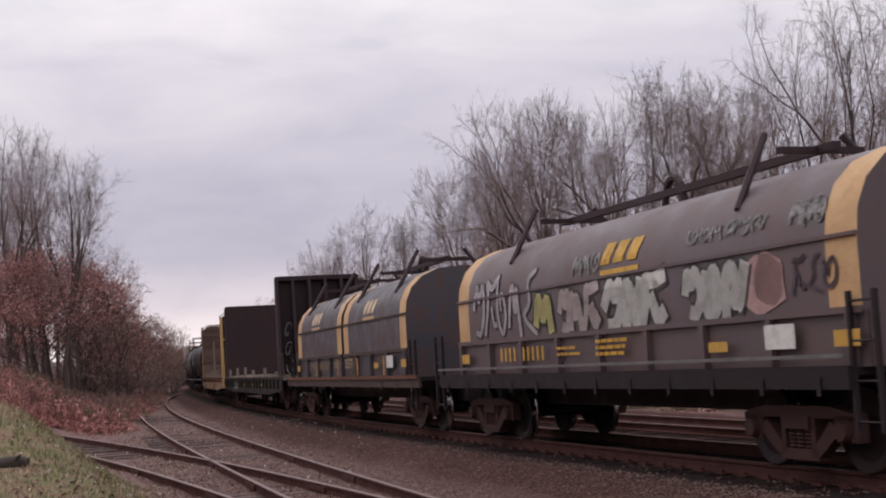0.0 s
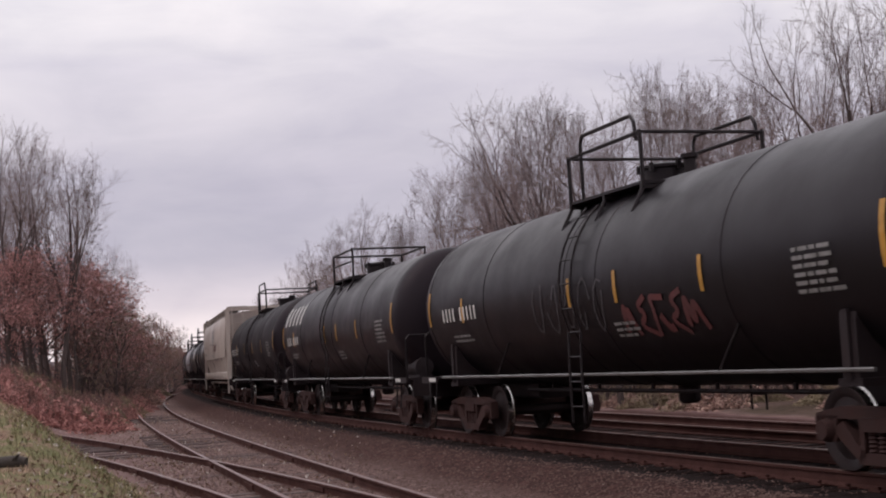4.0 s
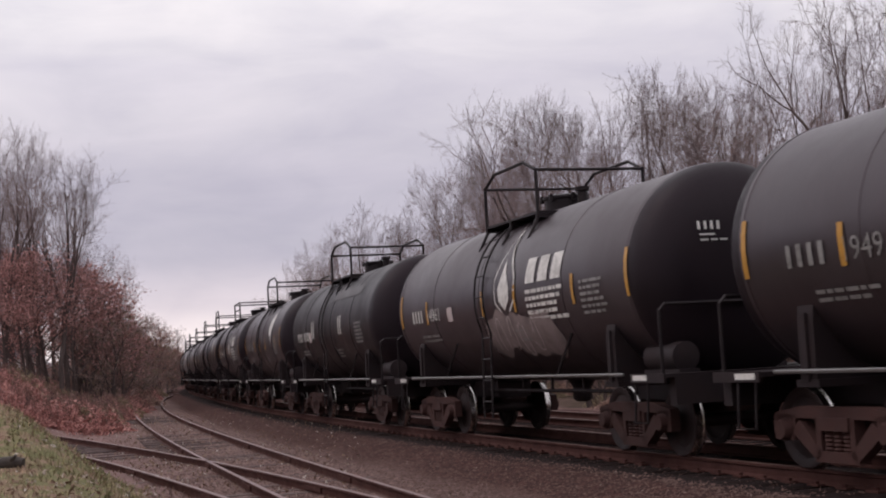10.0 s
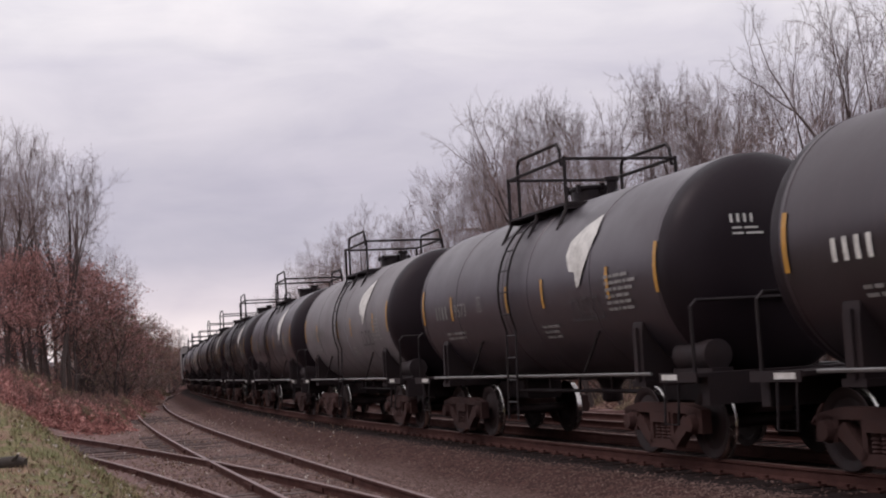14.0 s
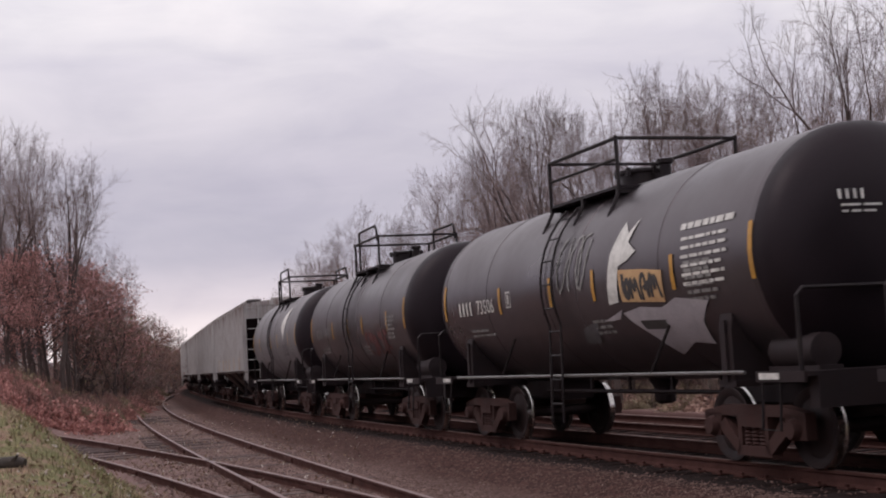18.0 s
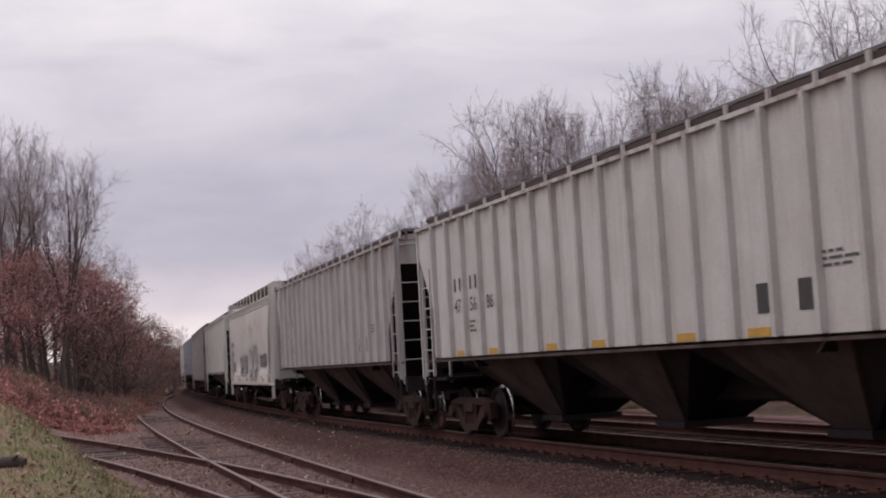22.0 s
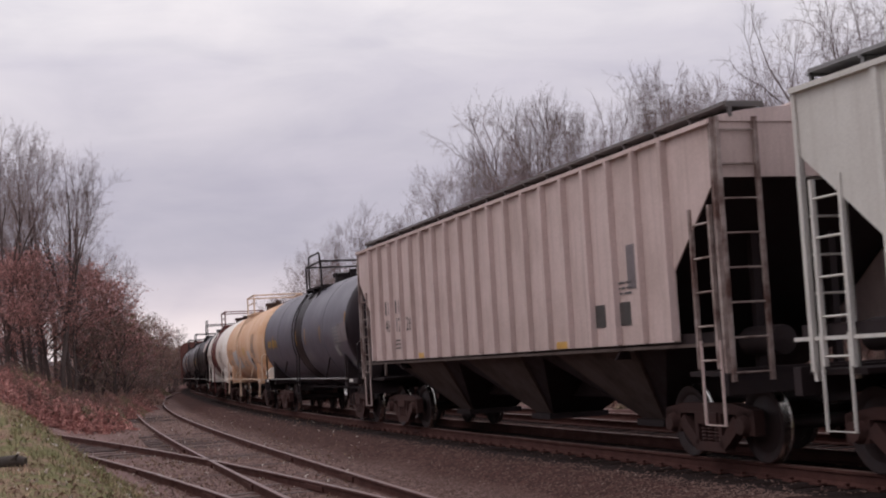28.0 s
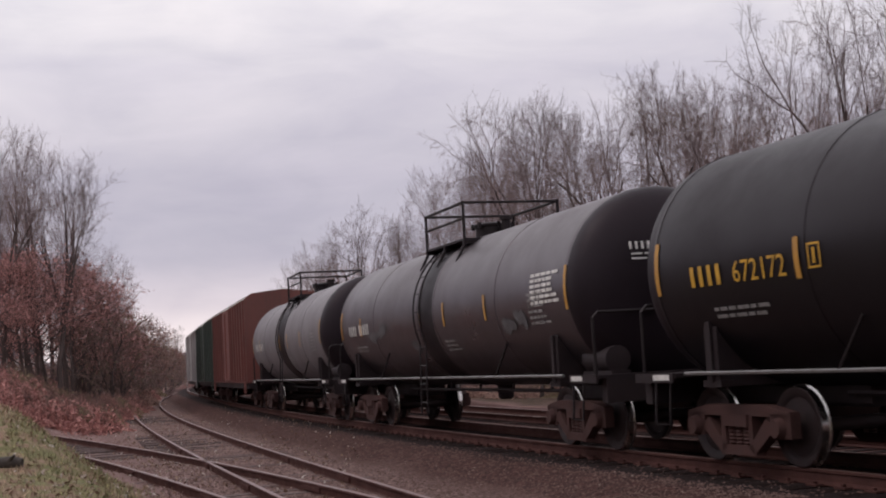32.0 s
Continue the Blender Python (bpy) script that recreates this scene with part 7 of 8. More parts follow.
def build_train():
    coil_car(257.5, 243.1, 1, "steel coil car with a graffiti-covered dark hood and yellow bands", True, 11, 12.3, 0.5)
    coil_car(243.1, 225.9, 2, "steel coil car with two faded dark hoods and yellow bands", False, 12)
    bulkhead_flat_dark(225.9, 202.85)
    bulkhead_flat_yellow(202.85, 181.5)
    tank_car(181.5, 164.6, "black", "black tank car with faint graffiti and a yellow panel", 1.50, 2.38, 0, "tags", seed=1)
    tank_car(164.6, 147.6, "black", "black tank car with large white letter blocks", 1.50, 2.38, 2, "big", seed=2)
    tank_car(147.6, 131.1, "matte", "clean black tank car with white stencils and yellow strips", 1.52, 2.38, 0, "", seed=3, base_in=1.75, tail=1.05, strips=(-7.35, -4.62, -1.76, 1.18, 3.9, 7.3), top_x=0.45, number="251735", num_x=1.1, boxed=True)
    round_hopper(131.1, 111.0, "hopper_cream", "cream round-sided covered hopper with a blue emblem", 0, 4)
    cuts = [111.0, 98.2, 85.5, 72.8, 60.0, 46.5, 33.7, 21.4, 8.5, -4.1, -16.7, -29.5, -42.0, -54.6, -67.1, -79.65, -91.9, -105.5, -118.4, -131.2]
    kinds = [("black", "leaf", 0), ("black", "paleleaf", 0), ("pale", "paleleaf", 0), ("brownblack", "paleleaf", 1), ("brownblack", "drop", 1), ("black", "bars", 1), ("brownblack", "paleleaf", 1), ("brownblack", "drop", 2),
             ("slate", "leaf", 0), ("brownblack", "leaf", 0), ("slate", "paleleaf", 0), ("grey", "paleleaf", 0), ("slate", "paleleaf", 0), ("black", "paleleaf", 0), ("soot", "paleleaf", 1), ("brownblack", "stripe", 1),
             ("charcoal", "graffiti", 2), ("charcoal", "tags", 0), ("grey", "paleleaf", 0)]
    words = dict(soot="sooty brown-black", black="black", pale="pale grey", charcoal="charcoal grey", brownblack="brownish black", slate="blue-grey", grey="grey")
    extra = {"": "with plain stencils", "leaf": "with a leaf emblem", "paleleaf": "with a faded pale leaf emblem", "drop": "with a white drop emblem", "bars": "with white upright stripes", "stripe": "with painted-over grey panels", "tags": "with faint coloured graffiti", "graffiti": "with white graffiti"}
    numbers = {0: "16282", 1: "19174", 3: "1949", 4: "14961", 6: "15869", 7: "19554", 8: "200137", 9: "17462", 10: "19573", 13: "19054", 14: "16645", 15: "17547", 16: "73506", 17: "14987", 18: "191154"}
    for k, (p, lg, st) in enumerate(kinds):
        tank_car(cuts[k], cuts[k + 1], p, "weathered " + words[p] + " tank car " + extra[lg], style=st, logo=lg, seed=20 + k, mark="mark" if k in (0, 4, 5, 7, 9, 15, 16) else "dimmark", tape=lg != "bars", number=numbers.get(k, ""), boxed=k in (7, 9, 10, 13, 16, 18), tape2=3.5 if k in (1, 6, 8, 16, 17) else 4.1 if k == 13 else 2.4, notice={4: -2.3, 5: -2.4, 7: 0.6}.get(k, 0.0))
    cuts = [-131.15, -148.45, -165.95, -183.6, -200.9]
    for k in range(4):
        ribbed_hopper(cuts[k], cuts[k + 1], "hopper_grey" if k in (0, 3) else "hopper_light", "weathered light grey ribbed covered hopper with orange reflectors", ribs=18, orange=(0, 7, 7, 0)[k], rib_tapes=(3, 6, 8, 10, 13, 16) if k == 0 else (), ends=(0.8, 1.78), slope=(2.1, 3.5), seed=50 + k, number=(("47", "56", "46"), ("47", "57", "56"), ("47", "56", "86"), ("47",))[k])
    round_hopper(-200.9, -217.3, "hopper_white", "white smooth-sided covered hopper with rust stains and graffiti", 1, 55)
    ribbed_hopper(-217.3, -234.7, "hopper_pale", "clean pale grey ribbed covered hopper", ribs=14, orange=5, seed=56, panel=False, pale_side=True, ends=(1.15, 2.3), number=("13", "115"), num_at=(0.15, 0.8))
    ribbed_hopper(-234.7, -252.2, "hopper_brown", "heavily rusted brown and grey ribbed covered hopper", ribs=15, orange=0, seed=57, zs=1.18, ze=4.12)
    ribbed_hopper(-252.2, -269.6, "hopper_blue", "blue-grey ribbed covered hopper", ribs=18, seed=58)
    ribbed_hopper(-269.6, -286.9, "hopper_pale", "pale grey ribbed covered hopper", ribs=16, orange=4, seed=59, ends=(1.05, 2.3))
    ribbed_hopper(-286.9, -304.5, "hopper_tan", "dusty tan ribbed covered hopper with rusty ladders", ribs=19, orange=2, seed=60, ends=(0.5, 1.64), number=("46", "12", "26"))
    tank_car(-304.5, -321.2, "slate", "dark blue-grey tank car with a dark centre band", 1.53, 2.40, 0, "", bands=((-0.62, 0.62, 1),), mats=[M["steelblue"], M["black"]], mark="goldmark", seed=70)
    tank_car(-321.2, -336.0, "buff", "faded orange tank car with grey painted-over patches", 1.50, 2.40, 2, "patches", mark="faintbuff", rail="creamrail", sill="creamrail", seed=71, tape=False)
    tank_car(-335.7, -350.5, "white", "white tank car with a maroon centre band", 1.53, 2.40, 2, "", bands=((-1.35, 1.35, 1),), mats=[M["white"], M["maroon"]], mark="darkmark", rail="maroon", sill="white", seed=72, base_in=2.55, tail=2.4, number="110110", num_x=1.2, tape2=3.3)
    tank_car(-350.7, -367.9, "black", "black tank car with a white oval sign", 1.52, 2.38, 0, "oval", mark="goldmark", seed=73, number="672172", boxed=True, tape2=3.6)
    tank_car(-367.9, -385.0, "charcoal", "dark grey tank car with painted-over patches and graffiti", 1.48, 2.38, 2, "patches", seed=74, bands=((-0.5, 0.5, 1),), mats=[M["charcoal"], M["black"]])
    tank_car(-385.0, -401.5, "grey", "grey tank car with a dark centre band", 1.48, 2.38, 2, "", bands=((-0.7, 0.7, 1),), mats=[M["grey"], M["black"]], seed=75)
    box_car(-401.5, -418.5, "boxred", "red-brown steel box car with rubbed roof edge")
    box_car(-418.5, -435.5, "boxgreen", "dark green steel box car")
    box_car(-435.5, -452.5, "hopper_grey", "light grey steel box car")


build_train()

# ---- trees and brush ----


def limb_segments(rng, h, wide, n1, n2, n3, n4, lean=(0.0, 0.0), first=0.3, up=0.5, trunk_to=0.8, gnarl=0.09):
    """A bare tree as tapered pieces (start, end, radii, order); its limbs reach out to a rounded crown."""
    out = []
    mid, half = h * (first + 1) / 2 * 0.98, h * (1.04 - first) / 2

    def line(p, d, length, pts, r0, r1, lift, order):
        p, d = np.array(p, float), np.array(d, float) / np.linalg.norm(d)
        path = [p]
        for k in range(pts):
            d = d + rng.normal(0, gnarl, 3) + np.array([0, 0, lift / pts])
            d /= np.linalg.norm(d)
            q = p + d * length / pts
            ra, rb = r0 + (r1 - r0) * k / pts, r0 + (r1 - r0) * (k + 1) / pts
            out.append((p, q, ra, rb, order))
            p = q
            path.append(p)
        return path

    def spot(path, t):
        f = t * (len(path) - 1)
        i = min(int(f), len(path) - 2)
        a, b = path[i], path[i + 1]
        return a + (b - a) * (f - i), (b - a) / np.linalg.norm(b - a)

    def off(d, ang, az):
        a = np.cross(d, [0.3, 0.9, 0.2])
        a /= np.linalg.norm(a)
        b = np.cross(d, a)
        return d * math.cos(ang) + (a * math.cos(az) + b * math.sin(az)) * math.sin(ang)

    def reach(p, d):
        """How far from p along d to the crown's surface."""
        e = np.array([1 / (h * wide), 1 / (h * wide), 1 / half])
        o, w = (p - np.array([lean[0] * h * 0.5, lean[1] * h * 0.5, mid])) * e, d * e
        qa, qb, qc = w @ w, 2 * (o @ w), o @ o - 1
        disc = qb * qb - 4 * qa * qc
        return max(0.1 * h, (-qb + math.sqrt(disc)) / (2 * qa)) if disc > 0 else 0.1 * h

    r = 0.0115 * h + 0.02
    trunk = line((0, 0, -0.3), (lean[0], lean[1], 1), h * trunk_to + 0.3, 9, r, r * 0.22, 0.1, 0)
    az = rng.uniform(0, 6.28)
    for i in range(n1):
        t = first + (0.99 - first) * (i + rng.uniform(0, 0.7)) / n1
        az += 2.4 + rng.normal(0, 0.35)
        p, d = spot(trunk, t)
        d1 = off(d, rng.uniform(0.95, 1.3) - 0.75 * up - 0.25 * t, az)
        ln = min(reach(p, d1 + np.array([0, 0, 0.3 * up])), h * 0.6) * rng.uniform(0.72, 1.02)
        r1 = r * (0.46 - 0.27 * t)
        b1 = line(p, d1, ln, 7, r1, 0.009, up * 0.8, 1)
        for j in range(n2):
            f = 0.18 + 0.8 * (j + rng.uniform(0, 0.8)) / n2
            p2, d2 = spot(b1, f)
            b2 = line(p2, off(d2, rng.uniform(0.45, 0.95), rng.uniform(0, 6.28)), (ln * (0.62 - 0.34 * f) + 0.25) * rng.uniform(0.7, 1.1), 4, max(0.008, r1 * (0.45 - 0.3 * f)), 0.005, 0.12, 2)
            l2 = np.linalg.norm(b2[-1] - b2[0])
            for k in range(n3):
                p3, d3 = spot(b2, 0.12 + 0.86 * (k + rng.uniform(0, 0.8)) / n3)
                b3 = line(p3, off(d3, rng.uniform(0.4, 0.9), rng.uniform(0, 6.28)), l2 * rng.uniform(0.3, 0.55), 2, 0.006, 0.004, 0.1, 3)
                for _ in range(n4):
                    p4, d4 = spot(b3, rng.uniform(0.15, 0.98))
                    line(p4, off(d4, rng.uniform(0.4, 0.9), rng.uniform(0, 6.28)), l2 * rng.uniform(0.14, 0.3), 1, 0.0045, 0.003, 0.05, 4)
    k = h / max(s[1][2] for s in out)
    return [(a * k, b * k, ra, rb, o) for a, b, ra, rb, o in out]


def forked_segments(rng, h, wide, clear, spread=0.5, lift=0.1, shoots=1, wander=0.09, lean=(0.0, 0.0), forks=1.75, first=0.25, twigs=3):
    """A bare tree that forks again and again from its trunk: limbs, boughs, branches and sprays of fine twigs."""
    out = []
    shrink = (0.8, 0.78, 0.74, 0.7, 0.66)

    def turned(d, ang, az):
        a = np.cross(d, [0.31, 0.87, 0.22])
        a /= np.linalg.norm(a)
        return d * math.cos(ang) + (a * math.cos(az) + np.cross(d, a) * math.sin(az)) * math.sin(ang)

    def spray(p, d):
        """A fine twig with its side twigs."""
        q = p + d * h * rng.uniform(0.035, 0.095)
        out.append((p, q, 0.0055, 0.0028, 3))
        for f in (0.2, 0.4, 0.6, 0.8):
            b = p + (q - p) * f
            out.append((b, b + turned(d, rng.uniform(0.5, 1.1), rng.uniform(0, 6.28)) * h * rng.uniform(0.012, 0.04), 0.0036, 0.002, 4))

    def bough(p, d, length, r, level):
        n = 4 if level < 3 else 3
        r1 = r * 0.8
        for k in range(n):
            d = d + rng.normal(0, wander, 3) + np.array([0, 0, lift / n])
            d /= np.linalg.norm(d)
            q = p + d * length / n
            ra, rb = r + (r1 - r) * k / n, r + (r1 - r) * (k + 1) / n
            out.append((p, q, ra, rb, 0 if rb > 0.03 else 2))
            if level == 0 and k > 1 and rng.random() < 0.7:
                bough(q, turned(d, rng.uniform(0.7, 1.2), rng.uniform(0, 6.28)), h * rng.uniform(0.06, 0.12), 0.018, 4)
            if level >= 1 and k:
                for _ in range(shoots):
                    if level < 4 and rng.random() < 0.42:
                        bough(p, turned(d, rng.uniform(0.7, 1.2), rng.uniform(0, 6.28)), length * rng.uniform(0.4, 0.75), max(0.006, r * 0.4), max(level + 1, 4))
                    else:
                        spray(p, turned(d, rng.uniform(0.7, 1.25), rng.uniform(0, 6.28)))
            p = q
        if level > 4:
            for _ in range(twigs):
                spray(p, turned(d, rng.uniform(0.2, 0.95), rng.uniform(0, 6.28)))
            return
        m = int(forks + rng.random()) + (1 if level == 0 else 0)
        az = rng.uniform(0, 6.28)
        for j in range(m):
            ang = spread * (0.45, 0.5, 0.7, 1.1, 1.3)[min(level, 4)] * rng.uniform(0.55, 1.25) * (0.55 if j == 0 else 1.0)
            bough(p, turned(d, ang, az + j * 6.28 / m + rng.normal(0, 0.3)), length * shrink[min(level, 4)] * rng.uniform(0.85, 1.12) if level else h * first * rng.uniform(0.85, 1.15), max(0.0065, r1 * (0.8 if j == 0 else 0.62)), level + 1)

    bough(np.array([0.0, 0.0, -0.3]), np.array([lean[0], lean[1], 1.0]), clear * h + 0.3, 0.0088 * h + 0.015, 0)
    top = h / max(t[1][2] for t in out)
    r = np.array([math.hypot(t[1][0] - lean[0] * h * 0.5, t[1][1] - lean[1] * h * 0.5) for t in out])
    side = wide * h / float(np.quantile(r, 0.95))
    side = top * min(1.25, max(0.75, side / top))
    k = np.array([side, side, top])
    return [(a * k, b * k, ra, rb, o) for a, b, ra, rb, o in out]


def tubes(name, segs, sides, mat_):
    p0, p1 = np.array([s[0] for s in segs]), np.array([s[1] for s in segs])
    r0, r1 = np.array([s[2] for s in segs])[:, None], np.array([s[3] for s in segs])[:, None]
    d = p1 - p0
    d /= np.linalg.norm(d, axis=1)[:, None]
    ref = np.where(np.abs(d[:, 2:3]) > 0.9, np.array([[1.0, 0, 0]]), np.array([[0, 0, 1.0]]))
    a = np.cross(d, ref)
    a /= np.linalg.norm(a, axis=1)[:, None]
    b = np.cross(d, a)
    n = len(segs)
    vs = np.empty((n, 2 * sides, 3))
    for k in range(sides):
        u = a * math.cos(2 * math.pi * k / sides) + b * math.sin(2 * math.pi * k / sides)
        vs[:, k], vs[:, sides + k] = p0 + u * r0, p1 + u * r1
    o = (np.arange(n) * 2 * sides)[:, None]
    fs = np.concatenate([np.concatenate([o + k, o + (k + 1) % sides, o + sides + (k + 1) % sides, o + sides + k], 1) for k in range(sides)])
    return quick_mesh(name, vs.reshape(-1, 3).tolist(), fs.tolist(), mat_, True)


def leaf_cards(name, pts, size, rng, mat_, droop=0.3):
    """Many small single leaves, bent along the middle."""
    n = len(pts)
    p = np.array(pts)
    a = rng.normal(0, 1, (n, 3))
    a /= np.linalg.norm(a, axis=1)[:, None]
    b = np.cross(a, rng.normal(0, 1, (n, 3)))
    b /= np.linalg.norm(b, axis=1)[:, None]
    c = np.cross(a, b)
    s = size * rng.uniform(0.6, 1.4, (n, 1))
    vs = np.stack([p - a * s, p - b * s * 0.45 + c * s * droop, p + a * s, p + b * s * 0.45 + c * s * droop], 1)
    o = (np.arange(n) * 4)[:, None]
    return quick_mesh(name, vs.reshape(-1, 3).tolist(), np.concatenate([np.concatenate([o, o + 1, o + 2], 1), np.concatenate([o, o + 2, o + 3], 1)]).tolist(), mat_)


def tree_kind(name, seed, h, wide, counts, label, twig="twig", leaves=0, leaf_top=0.75, leaf="oakleaf", lean=(0, 0), first=0.28, up=0.55, leaf_size=0.07, trunk_to=0.8, gnarl=0.09, grown=None):
    """Builds one tree out of sight of the plan's centre and gives it back with its meshes, to be copied."""
    rng = np.random.default_rng(seed)
    segs = forked_segments(rng, h, wide, **grown) if grown else limb_segments(rng, h, wide, *counts, lean=lean, first=first, up=up, trunk_to=trunk_to, gnarl=gnarl)
    trunk = tubes("trunk", [s for s in segs if s[4] <= 1], 6, M["bark"])
    crown = tubes("crown", [s for s in segs if s[4] > 1], 3, M[twig])
    ob = thing(name, label, "tree" if name != "shrub" else "shrub")
    part("trunk", trunk, ob)
    part("crown", crown, ob)
    if leaves:
        ends = np.array([s[1] for s in segs if s[4] >= 2 and s[1][2] < h * leaf_top])
        pick = ends[rng.integers(0, len(ends), leaves)] + rng.normal(0, 0.12, (leaves, 3))
        part("leaves", leaf_cards("leaves", pick, leaf_size, rng, M[leaf]), ob, "dead reddish-brown leaves still hanging")
    return ob


USED = set()


def plant(kind, x, y, h, h0, turn, sink=0.0, fat=1.0):
    """Stands a copy (or the first time the tree itself) on the ground."""
    k = h / h0
    m = Matrix.Translation((x, y, gz(x, y) - sink)) @ Matrix.Rotation(turn, 4, "Z") @ Matrix.Diagonal((k * fat, k * fat, k, 1))
    if kind.name in USED:
        made = copy_thing(kind, m)
        made.matrix_basis = m
    else:
        USED.add(kind.name)
        kind.matrix_basis = m


def seen_at(px, depth):
    """Across the view: the place on the plan at that share of the picture and depth."""
    return ((px - 784) / FOCAL * depth, depth)


PROFILE = ([380, 430, 520, 545, 600, 650, 720, 770, 820, 870, 905, 1000, 1110, 1180, 1260, 1310, 1345, 1420, 1568, 1750], [575, 545, 480, 450, 372, 346, 352, 340, 276, 214, 150, 74, 68, 80, 74, 118, 58, 22, -70, -120])


def build_woods():
    rnd = random.Random(77)
    grey = "bare winter tree with grey-brown bark and fine twigs"
    bare = [tree_kind("tree", 100 + k, 12.0, w, None, grey, grown=g) for k, (w, g) in enumerate((
        (0.22, dict(clear=0.42, first=0.2, spread=0.62, lift=0.02, lean=(0.03, 0.0))), (0.2, dict(clear=0.38, first=0.2, spread=0.5, lift=0.06)),
        (0.18, dict(clear=0.34, first=0.2, spread=0.44, lift=0.08)), (0.21, dict(clear=0.4, first=0.2, spread=0.56, lift=0.04, lean=(-0.05, 0.02)))))]
    far = [tree_kind("tree", 140 + k, 12.0, 0.23, None, "bare winter tree in the far woods", grown=dict(clear=0.38, first=0.2, spread=(0.46, 0.54, 0.5)[k], lift=0.05)) for k in range(3)]
    bush = [tree_kind("shrub", 160 + k, 4.0, 0.62, (11, 5, 3, 2), "dense tangle of bare brown brush", twig=("brushtwig", "redtwig", "brushtwig")[k], leaves=(700, 900, 400)[k], leaf_top=1.1, leaf=("brush", "weed", "greenbrush")[k], first=0.04, up=0.5, leaf_size=0.05) for k in range(3)]
    oak = [tree_kind("tree", 180 + k, 7.0, 0.42, (14, 7, 4, 2), "small oak still holding reddish-brown dead leaves", twig="redtwig", leaves=2900, leaf_top=0.97, first=0.26, up=0.3, leaf_size=0.06) for k in range(2)]
    tall = [tree_kind("tree", 190 + k, 15.0, w, None, "tall bare tree with ascending branches beside the siding", grown=dict(clear=c, first=0.2, spread=0.46, lift=0.1, lean=ln, forks=2.0)) for k, (w, c, ln) in enumerate(((0.2, 0.34, (-0.03, 0.0)), (0.21, 0.36, (0.03, 0.0))))]
    broad = [tree_kind("tree", 210 + k, 12.0, w, None, "bare oak with spreading crooked limbs", grown=dict(clear=c, first=0.19, spread=0.7, lift=-0.02, wander=0.14, lean=ln, forks=1.9)) for k, (w, c, ln) in enumerate(((0.22, 0.46, (0.0, 0.0)), (0.25, 0.42, (-0.08, 0.0))))]

    def by_profile(kinds, px, depth, slack, fat=1.0, turn=None):
        x, y = seen_at(px, depth)
        top = float(np.interp(px, *PROFILE)) + slack
        horizon = 639.4 - (px - 784) * 0.0561
        h = EYE[2] + (horizon - top) * depth / FOCAL + 0.4
        plant(kinds[rnd.randrange(len(kinds))], x, y, max(4.0, h), 12.0, rnd.uniform(0, 6.28) if turn is None else turn, 0.0, fat)

    # the edge of the woods beyond the second track
    for px, depth, slack, kind, turn, fat in ((1082, 44, 34, 0, 0.4, 1.0), (1034, 45, 50, 1, 0.0, 1.0), (1238, 47, 14, 0, 2.1, 0.95), (1165, 52, 34, 1, 3.4, 0.9), (1350, 47, 40, 0, 1.2, 1.0)):
        by_profile(broad[kind:kind + 1], px, depth, slack, fat, turn)
    for px, depth, slack, kind, fat in ((948, 56, 36, 1, 0.8), (836, 76, 24, 2, 0.85), (905, 66, 50, 3, 0.7), (876, 72, 40, 2, 0.7), (1140, 56, 40, 3, 0.8), (1372, 44, 16, 3, 0.8), (1432, 40, 0, 1, 0.9), (1500, 41, 0, 3, 0.9), (1560, 42, 0, 1, 0.9), (1640, 38, 0, 1, 1.0), (1290, 54, 30, 1, 0.8),
                                        (1190, 58, 40, 2, 0.8), (1120, 60, 90, 0, 0.9), (1060, 58, 110, 1, 0.9), (1175, 50, 110, 0, 0.8), (1230, 62, 80, 3, 0.9), (1268, 52, 90, 2, 0.9), (1315, 60, 70, 0, 0.9), (1000, 62, 90, 2, 0.9), (1410, 54, 60, 2, 0.9), (655, 100, 2, 0, 1.0), (694, 102, 14, 3, 0.9), (622, 106, 20, 2, 0.8), (730, 104, 24, 3, 0.8), (778, 94, 16, 2, 0.8), (585, 124, 20, 2, 0.8), (545, 140, 6, 1, 0.8), (868, 92, 40, 1, 0.8), (804, 88, 24, 1, 0.8)):
        by_profile(bare[kind:kind + 1], px, depth, slack, fat)
    for k in range(15):
        px = rnd.uniform(900, 1700)
        by_profile(bare if k % 2 else far, px, 54 + 26 * rnd.random() + 14 * (1400 - px) / 500 * (px < 1400), rnd.uniform(60, 220), 0.85)
    for k in range(20):
        px = rnd.uniform(560, 930)
        by_profile(far, px, 96 + 50 * rnd.random() + 40 * (930 - px) / 370, rnd.uniform(40, 120), 0.85)
    for k in range(26):
        px = rnd.uniform(385, 570)
        by_profile(far, px, 190 + 70 * rnd.random(), rnd.uniform(2, 34))
    # undergrowth in front of and between the trunks
    for k in range(120):
        s, l = rnd.uniform(-95, 26), rnd.uniform(13, 34)
        x, y, _ = on_line(s, l)
        plant(bush[rnd.randrange(3) if rnd.random() < 0.6 else 0], x, y, rnd.uniform(2.2, 4.6), 4.0, rnd.uniform(0, 6.28), 0.1)
    for k in range(30):
        s, l = rnd.uniform(-60, 20), rnd.uniform(9.5, 13.5)
        x, y, _ = on_line(s, l)
        plant(bush[(0, 2, 2)[k % 3]], x, y, rnd.uniform(0.7, 1.6), 4.0, rnd.uniform(0, 6.28), 0.05)
    # the brown haze of saplings between and behind the trunks
    rng = np.random.default_rng(31)
    segs = []
